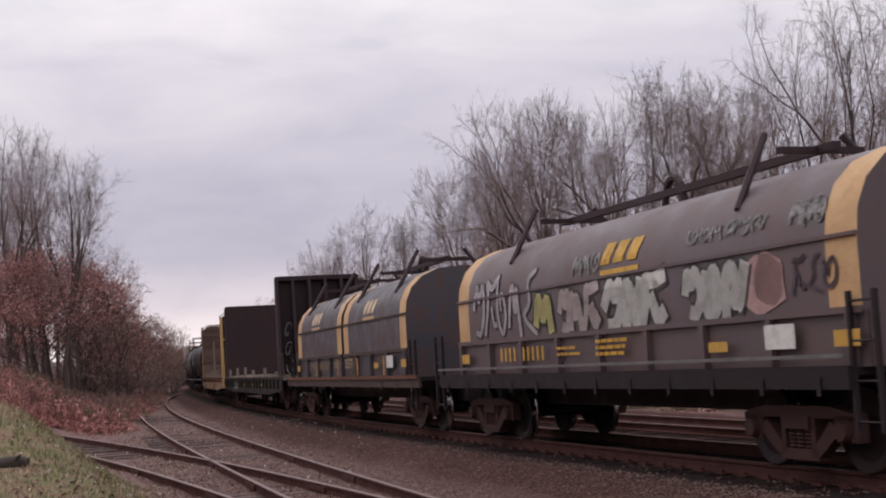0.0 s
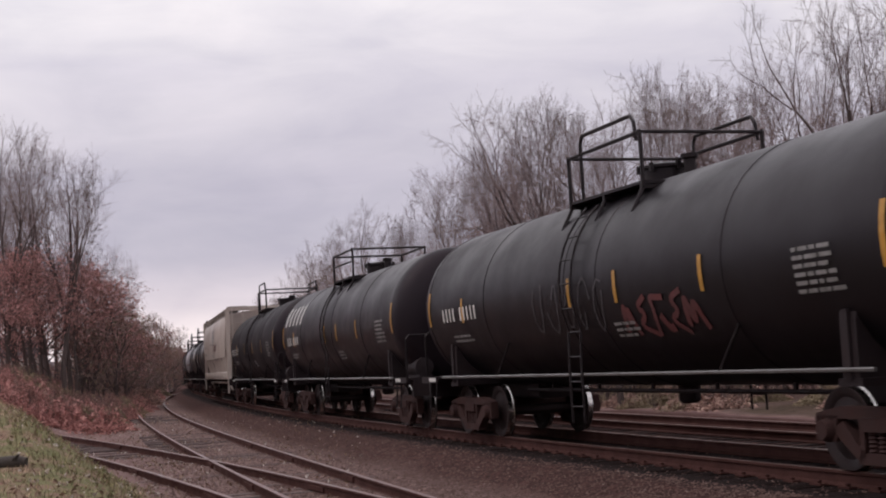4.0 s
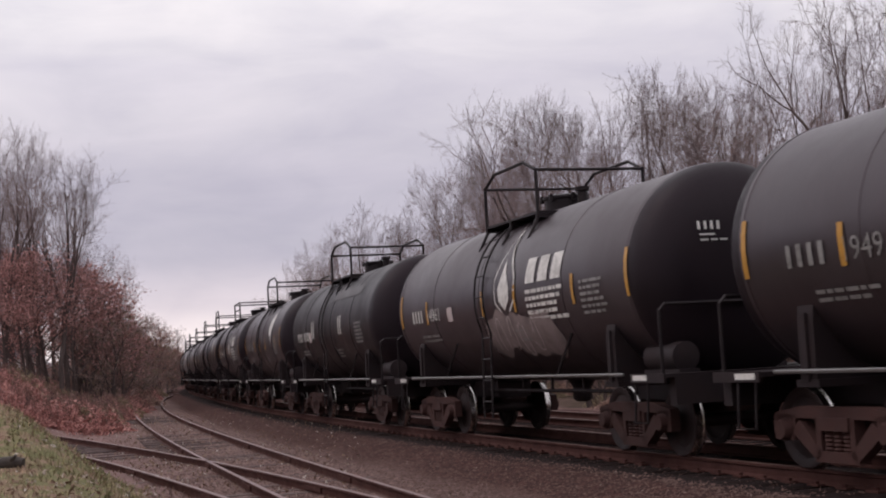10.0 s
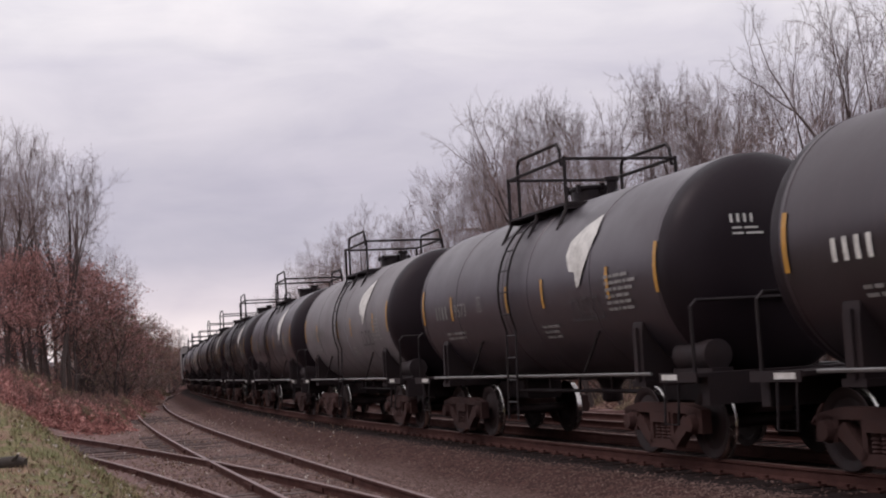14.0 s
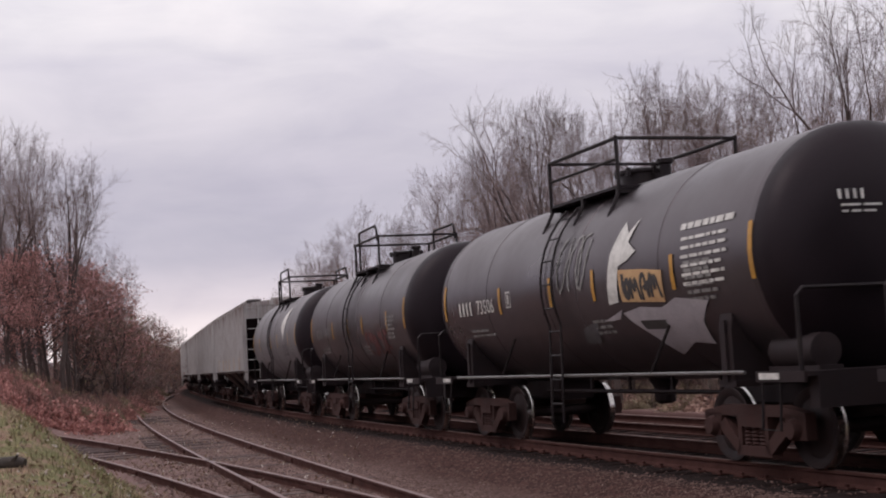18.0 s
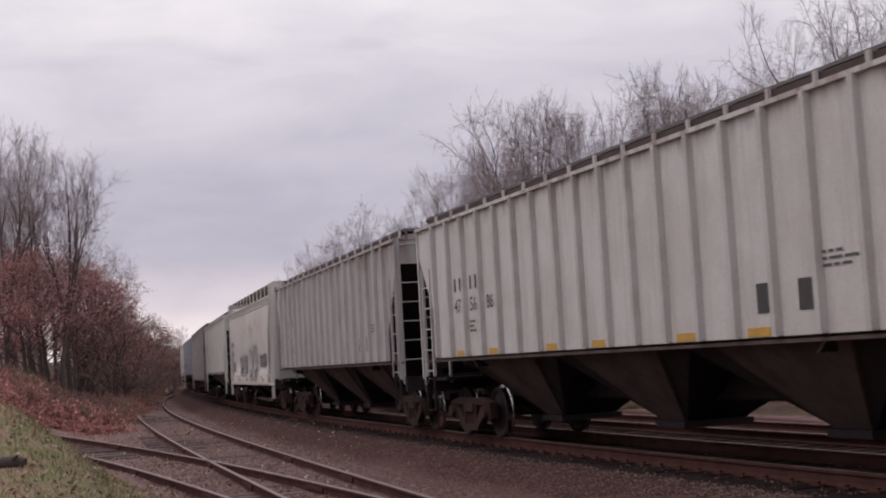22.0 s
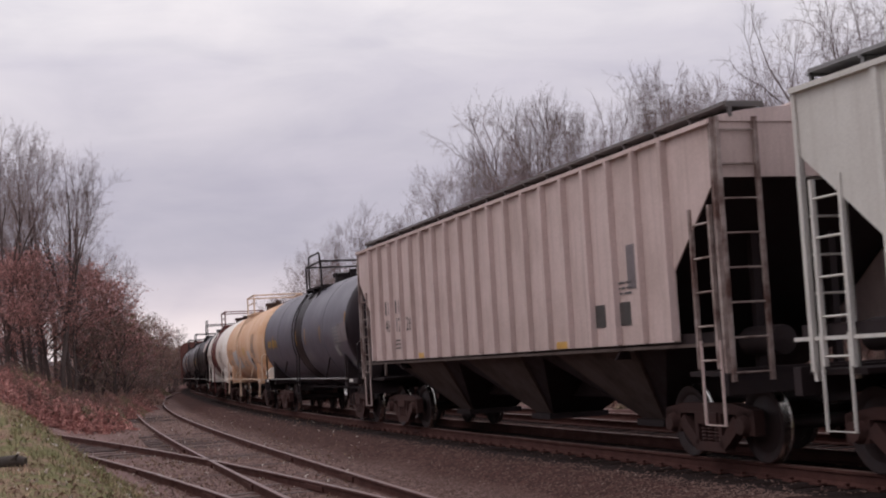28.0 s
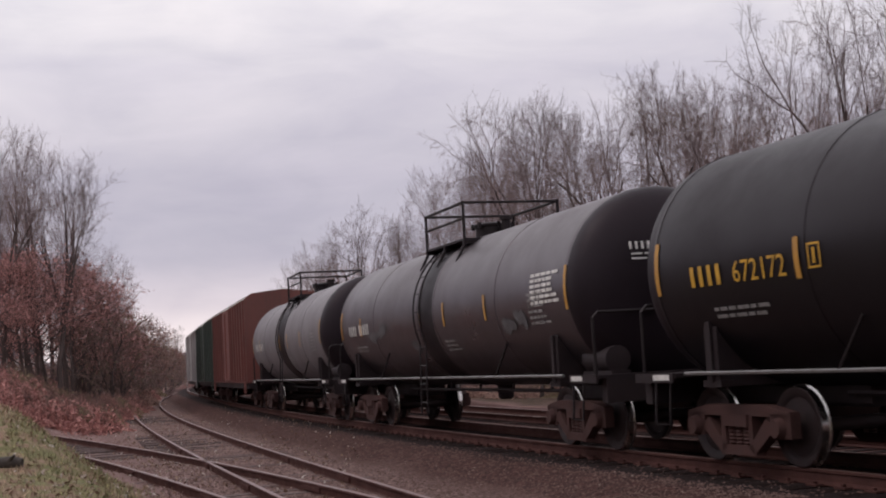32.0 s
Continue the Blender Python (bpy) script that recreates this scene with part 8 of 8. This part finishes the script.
    for k in range(12500):
        if k % 3:
            s, l = rng.uniform(-70, 24), rng.uniform(15, 30 if k % 2 else 62)
            x, y, _ = on_line(s, l)
        else:
            x, y = seen_at(rng.uniform(560, 1000), rng.uniform(85, 150))
        px = 784 + x / y * FOCAL if y > 5 else 1600
        horizon, top = 639.4 - (px - 784) * 0.0561, float(np.interp(px, *PROFILE))
        lim = EYE[2] + (horizon - top) * y / FOCAL * 0.8
        h = min(lim, rng.uniform(1.5, 6.5) if k % 3 == 0 else rng.uniform(4, 10))
        if h < 0.6:
            continue
        p = np.array([x, y, -0.4])
        d = np.array([rng.normal(0, 0.16), rng.normal(0, 0.16), 1.0])
        q = p + d * h * 0.5
        w = q + (d + np.array([rng.normal(0, 0.2), rng.normal(0, 0.2), 0])) * h * 0.5
        r = 0.008 + 0.003 * h
        segs += [(p, q, r, r * 0.7, 0), (q, w, r * 0.7, 0.004, 0)]
        for j in range(5):
            f = rng.uniform(0.25, 0.95)
            b = p + (q - p) * f * 2 if f < 0.5 else q + (w - q) * (f - 0.5) * 2
            e = b + np.array([rng.normal(0, 1), rng.normal(0, 1), rng.uniform(0.2, 1.2)]) * h * 0.10
            segs.append((b, e, 0.007, 0.003, 0))
            segs.append((b + (e - b) * 0.6, e + np.array([rng.normal(0, 1), rng.normal(0, 1), rng.uniform(0, 1)]) * h * 0.06, 0.005, 0.003, 0))
    thing("woodland_thicket", "brown thicket of bare saplings filling the woods", "thicket", kind="stuff", me=tubes("woodland_thicket", segs, 3, M["sapling"]))
    # dull leaves still clinging to the undergrowth
    pts = []
    rl = np.random.default_rng(57)
    for k in range(120000):
        s, l = rl.uniform(-64, 24), 14 + 30 * rl.random() ** 1.3
        x, y, _ = on_line(s, l)
        px = 784 + x / y * FOCAL if y > 5 else 1600
        lim = EYE[2] + (639.4 - (px - 784) * 0.0561 - float(np.interp(px, *PROFILE))) * y / FOCAL * 0.72
        thick = 0.5 + 0.5 * float(wobble(np.float64(x), np.float64(y), 0.55, 8.0))
        pts.append((x, y, -0.3 + max(0.5, min(lim, 9.0)) * (0.35 + 0.75 * thick) * rl.random() ** (1.5 - 0.7 * thick)))
    for k in range(66000):
        x, y = seen_at(rl.uniform(540, 1010), rl.uniform(84, 150)) if k % 8 else seen_at(rl.uniform(395, 560), rl.uniform(190, 260))
        px = 784 + x / y * FOCAL
        lim = EYE[2] + (639.4 - (px - 784) * 0.0561 - float(np.interp(px, *PROFILE))) * y / FOCAL * (0.66 if k % 8 else 0.8)
        thick = 0.5 + 0.5 * float(wobble(np.float64(x), np.float64(y), 0.4, 8.0))
        pts.append((x, y, -0.3 + max(0.5, lim) * (0.6 + 0.5 * thick) * rl.random()))
    thing("undergrowth_leaves", "dull brown leaves clinging to woodland undergrowth", "leaves", kind="stuff", me=leaf_cards("undergrowth_leaves", pts, 0.075, rl, M["deadleaf"]))
    # trees beside the siding
    for px, depth, h, kind in ((46, 69, 16.0, 0), (116, 71, 14.8, 1), (4, 67, 15.6, 1), (-60, 64, 14.5, 1), (150, 80, 10.4, 0), (74, 84, 15.2, 0), (176, 92, 9.0, 1), (24, 75, 15.4, 0), (100, 68, 14.4, 0), (132, 76, 13.4, 1), (62, 72, 14.6, 1), (88, 90, 15.6, 1), (38, 88, 16.0, 0)):
        x, y = seen_at(px, depth)
        plant(tall[kind], x, y, h - gz(x, y) - 0.4, 15.0, rnd.uniform(0, 6.28))
    for px, depth, h in ((5, 66, 7.6), (45, 68, 8.2), (84, 70, 8.6), (118, 71, 8.0), (150, 74, 7.4), (170, 78, 6.4), (62, 75, 9.2), (130, 76, 8.6), (196, 82, 5.6), (215, 92, 5.2), (-30, 58, 6.5), (95, 80, 9.4), (20, 76, 9.2), (0, 86, 9.0), (75, 90, 9.4)):
        x, y = seen_at(px, depth)
        plant(oak[rnd.randrange(2)], x, y, h - 0.8 * gz(x, y), 7.0, rnd.uniform(0, 6.28))
    for k in range(64):
        f = (k + rnd.random()) / 64
        depth = 72 + 160 * f ** 1.2
        edge = float(np.interp(depth, [70, 90, 110, 140, 180, 240], [206, 232, 262, 292, 312, 326]))
        px = edge - rnd.uniform(0, 1) ** 1.5 * (95 - 60 * f)
        x, y = seen_at(px, depth)
        plant(bush[(0, 0, 2, 1)[k % 4]], x, y, rnd.uniform(4.0, 6.3) - 0.7 * gz(x, y), 4.0, rnd.uniform(0, 6.28), 0.1)
    for k in range(12):
        depth = rnd.uniform(110, 230)
        edge = float(np.interp(depth, [70, 90, 110, 140, 180, 240], [206, 232, 262, 292, 312, 326]))
        x, y = seen_at(edge - rnd.uniform(8, 60), depth)
        plant(far[k % 3], x, y, rnd.uniform(7.0, 9.0), 12.0, rnd.uniform(0, 6.28))
    for k in range(26):
        px = rnd.uniform(980, 1640)
        x, y = seen_at(px, rnd.uniform(44, 58) + (1400 - px) * 0.012)
        plant(oak[k % 2] if k % 13 == 0 else bush[(0, 1)[k % 2]], x, y, rnd.uniform(3.2, 6.4), 7.0 if k % 13 == 0 else 4.0, rnd.uniform(0, 6.28), 0.1)
    # thicket behind the trees beside the siding
    pts = []
    for k in range(24000):
        x, y = seen_at(rl.uniform(-120, 215), rl.uniform(84, 120))
        pts.append((x, y, 0.4 + 4.6 * rl.random() ** 1.3 * (0.5 + 0.5 * float(wobble(np.float64(x), np.float64(y), 0.5, 5.0)) * 0.9)))
    thing("hedge", "dull brown thicket behind the trees beside the siding", "thicket", kind="stuff", me=leaf_cards("hedge", pts, 0.1, rl, M["deadleaf"]))
    # unseen leaf wall closing the camera's side, added to darken the train's flanks
    pts = []
    for k in range(70000):
        f = rl.uniform(-62, 150)
        if f < 88:
            x, y, _ = on_line(-f + 8, -29.5 - 5 * rl.random())
        else:
            x, y, _ = on_line(68 + rl.normal(0, 2.5), 33 - (f - 88) * 1.02)
        pts.append((x, y, -0.4 + (7.5 + 1.4 * float(wobble(np.float64(x), np.float64(y), 0.3, 2.0))) * rl.random()))
    thing("woodland_edge", "unseen wall of brown leaves added to dim light from the near side", "woods", kind="stuff", me=leaf_cards("woodland_edge", pts, 0.3, rl, M["deadleaf"]))
    # low red-brown weeds on the bank
    def clump(seed, leaf, label):
        rg = np.random.default_rng(seed)
        n = 1250
        a, u = rg.uniform(0, 6.28, n), rg.random(n) ** 0.6
        bump = 1 + 0.3 * np.sin(3 * a + seed) + 0.2 * np.sin(5 * a)
        r = 0.95 * u * bump
        z = np.maximum(0.03, (1 - u ** 2.2) * (0.6 + 0.3 * np.sin(4 * a + 2 * r)) * rg.uniform(0.45, 1.1, n))
        ob = thing("weed_clump", label, "weeds")
        part("foliage", leaf_cards("foliage", np.stack([r * np.cos(a), r * np.sin(a), z], 1), 0.062, rg, M[leaf]), ob)
        st = []
        for _ in range(46):
            az, el = rg.uniform(0, 6.28), rg.uniform(0.5, 1.4)
            d = np.array([math.cos(az) * math.cos(el), math.sin(az) * math.cos(el), math.sin(el)])
            st.append((np.array([0.3 * d[0], 0.3 * d[1], -0.05]), d * rg.uniform(0.7, 1.35), 0.008, 0.003, 0))
        tagged(part("dry_stalk", tubes("dry_stalk", st, 3, M["redtwig"]), ob), kind="stuff")
        return ob

    weeds = [clump(301, "redweed", "clump of dead red-brown weeds on the bank"), clump(302, "tanweed", "clump of dry tan weeds on the bank"), clump(303, "oliveweed", "clump of olive-green brush on the bank"), clump(304, "redweed", "clump of dead rusty bramble on the bank")]
    for k in range(170):
        depth = rnd.uniform(45, 78)
        lim = float(np.interp(depth, [46, 55, 65, 75], [185, 212, 226, 240]))
        px = lim - rnd.uniform(0, 1) * 250
        x, y = seen_at(px, depth)
        kind = (0, 3, 1, 0, 3, 0, 2)[k % 7] if px < 150 or rnd.random() < 0.3 else (2, 1, 0, 2)[k % 4]
        plant(weeds[kind], x, y, rnd.uniform(0.5, 1.2), 1.0, rnd.uniform(0, 6.28), 0.05)
    for k in range(16):
        depth = rnd.uniform(80, 130)
        edge = float(np.interp(depth, [70, 90, 110, 140], [228, 248, 268, 296]))
        x, y = seen_at(edge - rnd.uniform(0, 30), depth)
        plant(weeds[(1, 2, 0)[k % 3]], x, y, rnd.uniform(0.6, 1.4), 1.0, rnd.uniform(0, 6.28), 0.05)
    # rough grass and weeds beyond the second track
    for k in range(64):
        x, y, _ = on_line(rnd.uniform(-46, 14), rnd.uniform(8.8, 14.5))
        plant(weeds[(1, 2, 2, 1, 2)[k % 5]], x, y, rnd.uniform(0.35, 0.75), 1.0, rnd.uniform(0, 6.28), 0.05, 1.6)
    for k in range(14):
        depth = rnd.uniform(46, 74)
        lim = float(np.interp(depth, [46, 55, 65, 75], [175, 215, 232, 240]))
        x, y = seen_at(lim - rnd.uniform(0, 1) * 260, depth)
        plant(bush[(1, 1, 2, 1)[k % 4]], x, y, rnd.uniform(0.6, 1.5), 4.0, rnd.uniform(0, 6.28), 0.08)


build_woods()


def build_hill():
    """A low wooded ridge in the distance."""
    rng = np.random.default_rng(5)
    vs, fs = [], []
    n = 60
    for i in range(n + 1):
        x = -420 + 700 * i / n
        top = 18 + 6 * math.sin(i * 0.35) + rng.uniform(-1.5, 1.5)
        vs += [(x, 900, -2), (x, 960, top * 0.8), (x, 1040, top), (x, 1300, -2)]
    for i in range(n):
        for k in range(3):
            fs.append((4 * i + k, 4 * i + 4 + k, 4 * i + 5 + k, 4 * i + 1 + k))
    thing("backdrop", "low wooded ridge far away", "hill", kind="structure", me=quick_mesh("backdrop", vs, fs, M["hill"], True))


build_hill()


def scatter_stones():
    """Loose ballast on the beds of the tracks, in one object."""
    rng = np.random.default_rng(8)
    n = 38000
    y = 14 + 42 * rng.random(n * 3) ** 1.6
    px = rng.uniform(60, 1568, n * 3)
    x = (px - 784) / FOCAL * y
    s, l = line_frame(x, y)
    u = np.polyval(SIDING, y) - x
    keep = (l < -1.5) & (l > -12) & (u < 2.3) | ((l > 1.6) & (l < 3.2)) | ((np.abs(l) < 1.5) & (rng.random(n * 3) < 0.1))
    x, y = x[keep][:n], y[keep][:n]
    z = ground_z(x, y)
    n = len(x)
    size = rng.uniform(0.009, 0.024, n) * np.where(rng.random(n) < 0.03, 1.6, 1)
    oct_ = np.array([(1, 0, 0), (0, 1, 0), (-1, 0, 0), (0, -1, 0), (0, 0, 0.75), (0, 0, -0.5)])
    vs = np.stack([x, y, z + 0.004], 1)[:, None] + oct_ * size[:, None, None] * rng.uniform(0.6, 1.3, (n, 6, 3))
    f = np.array([(0, 1, 4), (1, 2, 4), (2, 3, 4), (3, 0, 4)])
    fs = (np.arange(n) * 6)[:, None, None] + f
    thing("ballast_stones", "loose brown and grey crushed stone ballast", "ballast", kind="stuff", me=quick_mesh("ballast_stones", vs.reshape(-1, 3).tolist(), fs.reshape(-1, 3).tolist(), M["stone"]))


def scatter_grass():
    rng = np.random.default_rng(9)
    n = 40000
    y = rng.uniform(13, 33, n * 2)
    x = rng.uniform(-15, -2, n * 2)
    v = (np.polyval(SPUR, y) - x) * 0.91
    keep = (v > 1.05) & ((v > 1.9) | (rng.random(n * 2) < (v - 1.0)))
    x, y = x[keep][:n], y[keep][:n]
    z = ground_z(x, y)
    n = len(x)
    a = rng.uniform(0, 6.28, n)
    h = rng.uniform(0.02, 0.11, n) * (0.3 + 1.2 * (wobble(x, y, 1.6, 6.0) * 0.5 + 0.5))
    tip = np.stack([x + rng.normal(0, 0.04, n), y + rng.normal(0, 0.04, n), z + h], 1)
    w = 0.01
    l = np.stack([x + np.cos(a) * w, y + np.sin(a) * w, z - 0.01], 1)
    r = np.stack([x - np.cos(a) * w, y - np.sin(a) * w, z - 0.01], 1)
    vs = np.stack([l, r, tip], 1)
    thing("grass", "short tufted winter grass, green and straw-coloured", "grass", kind="stuff", me=quick_mesh("grass", vs.reshape(-1, 3).tolist(), (np.arange(n * 3).reshape(n, 3)).tolist(), M["grass"]))


def scatter_litter():
    """Dry leaves and pale scraps along the siding and the heap."""
    rng = np.random.default_rng(10)
    n = 5200
    y = 14 + 50 * rng.random(n) ** 1.4
    px = np.where(rng.random(n) < 0.5, rng.uniform(0, 330, n), rng.uniform(0, 620, n))
    x = (px - 784) / FOCAL * y
    z = ground_z(x, y) + 0.02
    thing("leaf_litter", "dry leaves and pale scraps on the ground", "leaves", kind="stuff", me=leaf_cards("leaf_litter", np.stack([x, y, z], 1), 0.035, rng, M["litter"], 0.15))


def build_house():
    """A pale house glimpsed through the trees beyond the siding."""
    x, y = seen_at(-8, 118)
    z = gz(x, y) - 0.2
    ob = thing("house", "small pale house half hidden behind bare trees", "house", at=Matrix.Translation((x, y, z)) @ Matrix.Rotation(0.35, 4, "Z"))
    part("wall", Mb().box(-3.6, 3.6, -3, 3, 0, 3.2).mesh("wall", M["house"]), ob)
    part("roof", Mb().loft([[(xx, -3.4, 3.15), (xx, 3.4, 3.15), (xx, 0, 5.0)] for xx in (-3.9, 3.9)]).mesh("roof", M["dullsteel"]), ob)
    for wx in (-2.2, 0.2, 2.3):
        w = part("window", Mb().box(wx - 0.5, wx + 0.5, -3.05, -2.98, 1.1, 2.4).mesh("window", M["mark"]), ob)
        part("pane", Mb().box(wx - 0.42, wx + 0.42, -3.07, -3.055, 1.18, 2.32).mesh("pane", M["black"]), w)


build_house()
scatter_stones()
scatter_grass()
scatter_litter()


def build_log():
    x, y = seen_at(10, 16.3)
    b = Mb()
    pts = [(-0.42, 0.02, 0.05), (-0.2, 0, 0.1), (0.05, 0.03, 0.12), (0.2, 0.02, 0.09)]
    b.tube(pts, 0.13, 9, r2=0.09)
    b.tube([(0.0, -0.05, 0.15), (0.12, -0.1, 0.24)], 0.035, 6, r2=0.02)
    thing("log", "dark rotten log lying in the grass", "log", me=b.mesh("log", M["log"], 50), at=Matrix.Translation((x, y, gz(x, y) - 0.03)) @ Matrix.Scale(0.72, 4))


build_log()

# ---- ties and small pieces of the tracks ----


def lay_ties():
    # the dark ties carry painted shade as well as oil
    shaded = cached("shadetie", lambda: Mb().box(-0.115, 0.115, -1.3, 1.3, -0.18, 0, c=0.015).mesh("tie", M["shadetie"]))
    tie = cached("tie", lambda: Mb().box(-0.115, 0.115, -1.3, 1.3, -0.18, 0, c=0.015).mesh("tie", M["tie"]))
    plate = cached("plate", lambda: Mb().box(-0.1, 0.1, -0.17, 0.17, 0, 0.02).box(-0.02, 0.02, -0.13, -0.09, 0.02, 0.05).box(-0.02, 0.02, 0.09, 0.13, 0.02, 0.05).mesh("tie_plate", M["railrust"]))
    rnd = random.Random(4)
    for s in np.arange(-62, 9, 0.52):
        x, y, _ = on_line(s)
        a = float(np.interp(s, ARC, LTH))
        part("tie", shaded, main_track, at=Matrix.Translation((x, y, -0.176)) @ Matrix.Rotation(a + rnd.uniform(-0.02, 0.02), 4, "Z"))
        if s > -30:
            x, y, _ = on_line(s, -0.753)
            part("tie_plate", plate, main_track, at=Matrix.Translation((x, y, -0.176)) @ Matrix.Rotation(a, 4, "Z"))
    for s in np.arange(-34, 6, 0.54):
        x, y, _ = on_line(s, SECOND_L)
        part("tie", shaded, second_track, at=Matrix.Translation((x, y, -0.326)) @ Matrix.Rotation(float(np.interp(s, ARC, LTH)), 4, "Z"))
    for co, y0, y1, tr in ((SIDING, 13, 62, siding_track), (SPUR, 14, 40, spur_track)):
        yy = y0
        while yy < y1:
            sl = float(np.polyval(np.polyder(co), yy))
            part("tie", tie, tr, at=Matrix.Translation((float(np.polyval(co, yy)), yy, SIDING_Z - 0.15 + rnd.uniform(-0.02, 0.012))) @ Matrix.Rotation(math.atan2(1, sl) + rnd.uniform(-0.04, 0.04), 4, "Z"))
            yy += 0.55 / math.sqrt(1 + sl * sl) + rnd.uniform(-0.03, 0.03)
    bar = cached("joint_bar", lambda: Mb().box(-0.42, 0.42, -0.04, 0.04, -0.125, -0.045, c=0.01).mesh("joint_bar", M["railrust"]))
    for co, ys, tr in ((SIDING, (20.5, 25.6, 31.0, 39.0, 47.0), siding_track), (SPUR, (19.0, 24.8, 33.5), spur_track)):
        for k, yy in enumerate(ys):
            sl = float(np.polyval(np.polyder(co), yy))
            for l in (-0.753, 0.753):
                ln = math.sqrt(1 + sl * sl)
                part("joint_bar", bar, tr, at=Matrix.Translation((float(np.polyval(co, yy)) + l / ln, yy - l * sl / ln, SIDING_Z)) @ Matrix.Rotation(math.atan2(1, sl), 4, "Z"))


lay_ties()


def motions():
    """The train rolls past at an even speed; its wheels turn while they pass the camera."""
    def at(s, base):
        a, b = on_line(s + base / 2), on_line(s - base / 2)
        return pose((a[0] + b[0]) / 2, (a[1] + b[1]) / 2, 0, 0, 0, math.degrees(math.atan2(a[1] - b[1], a[0] - b[0])))

    for car, wheels, s13, base in TRAIN:
        times, t = [], 0.0
        while t < 32.0:
            times.append(t)
            s = s13 + SPEED * (t - 13)
            t += 0.4 if -170 < s + 10 and s < 70 else 1.6
        times.append(32.0)
        walk(car, [(t, at(s13 + SPEED * (t - 13), base)) for t in times])
        t0 = max(0.0, 13 + (-42 - s13) / SPEED)
        t1 = min(32.0, 13 + (16 - s13) / SPEED)
        if t1 <= t0:
            continue
        f0, f1 = int(t0 * FPS), int(t1 * FPS) + 1
        for w, x in wheels:
            rows = [(0.0, pose(x, 0, 0.457))] if f0 > 0 else []
            for f in range(f0, min(f1, 32 * FPS) + 1):
                rows.append((f / FPS, Matrix.Translation((x, 0, 0.457)) @ Matrix.Rotation(SPEED * (f - f0) / FPS / 0.457, 4, "Y")))
            if rows[-1][0] < 32.0:
                rows.append((32.0, rows[-1][1]))
            walk(w, rows)


motions()
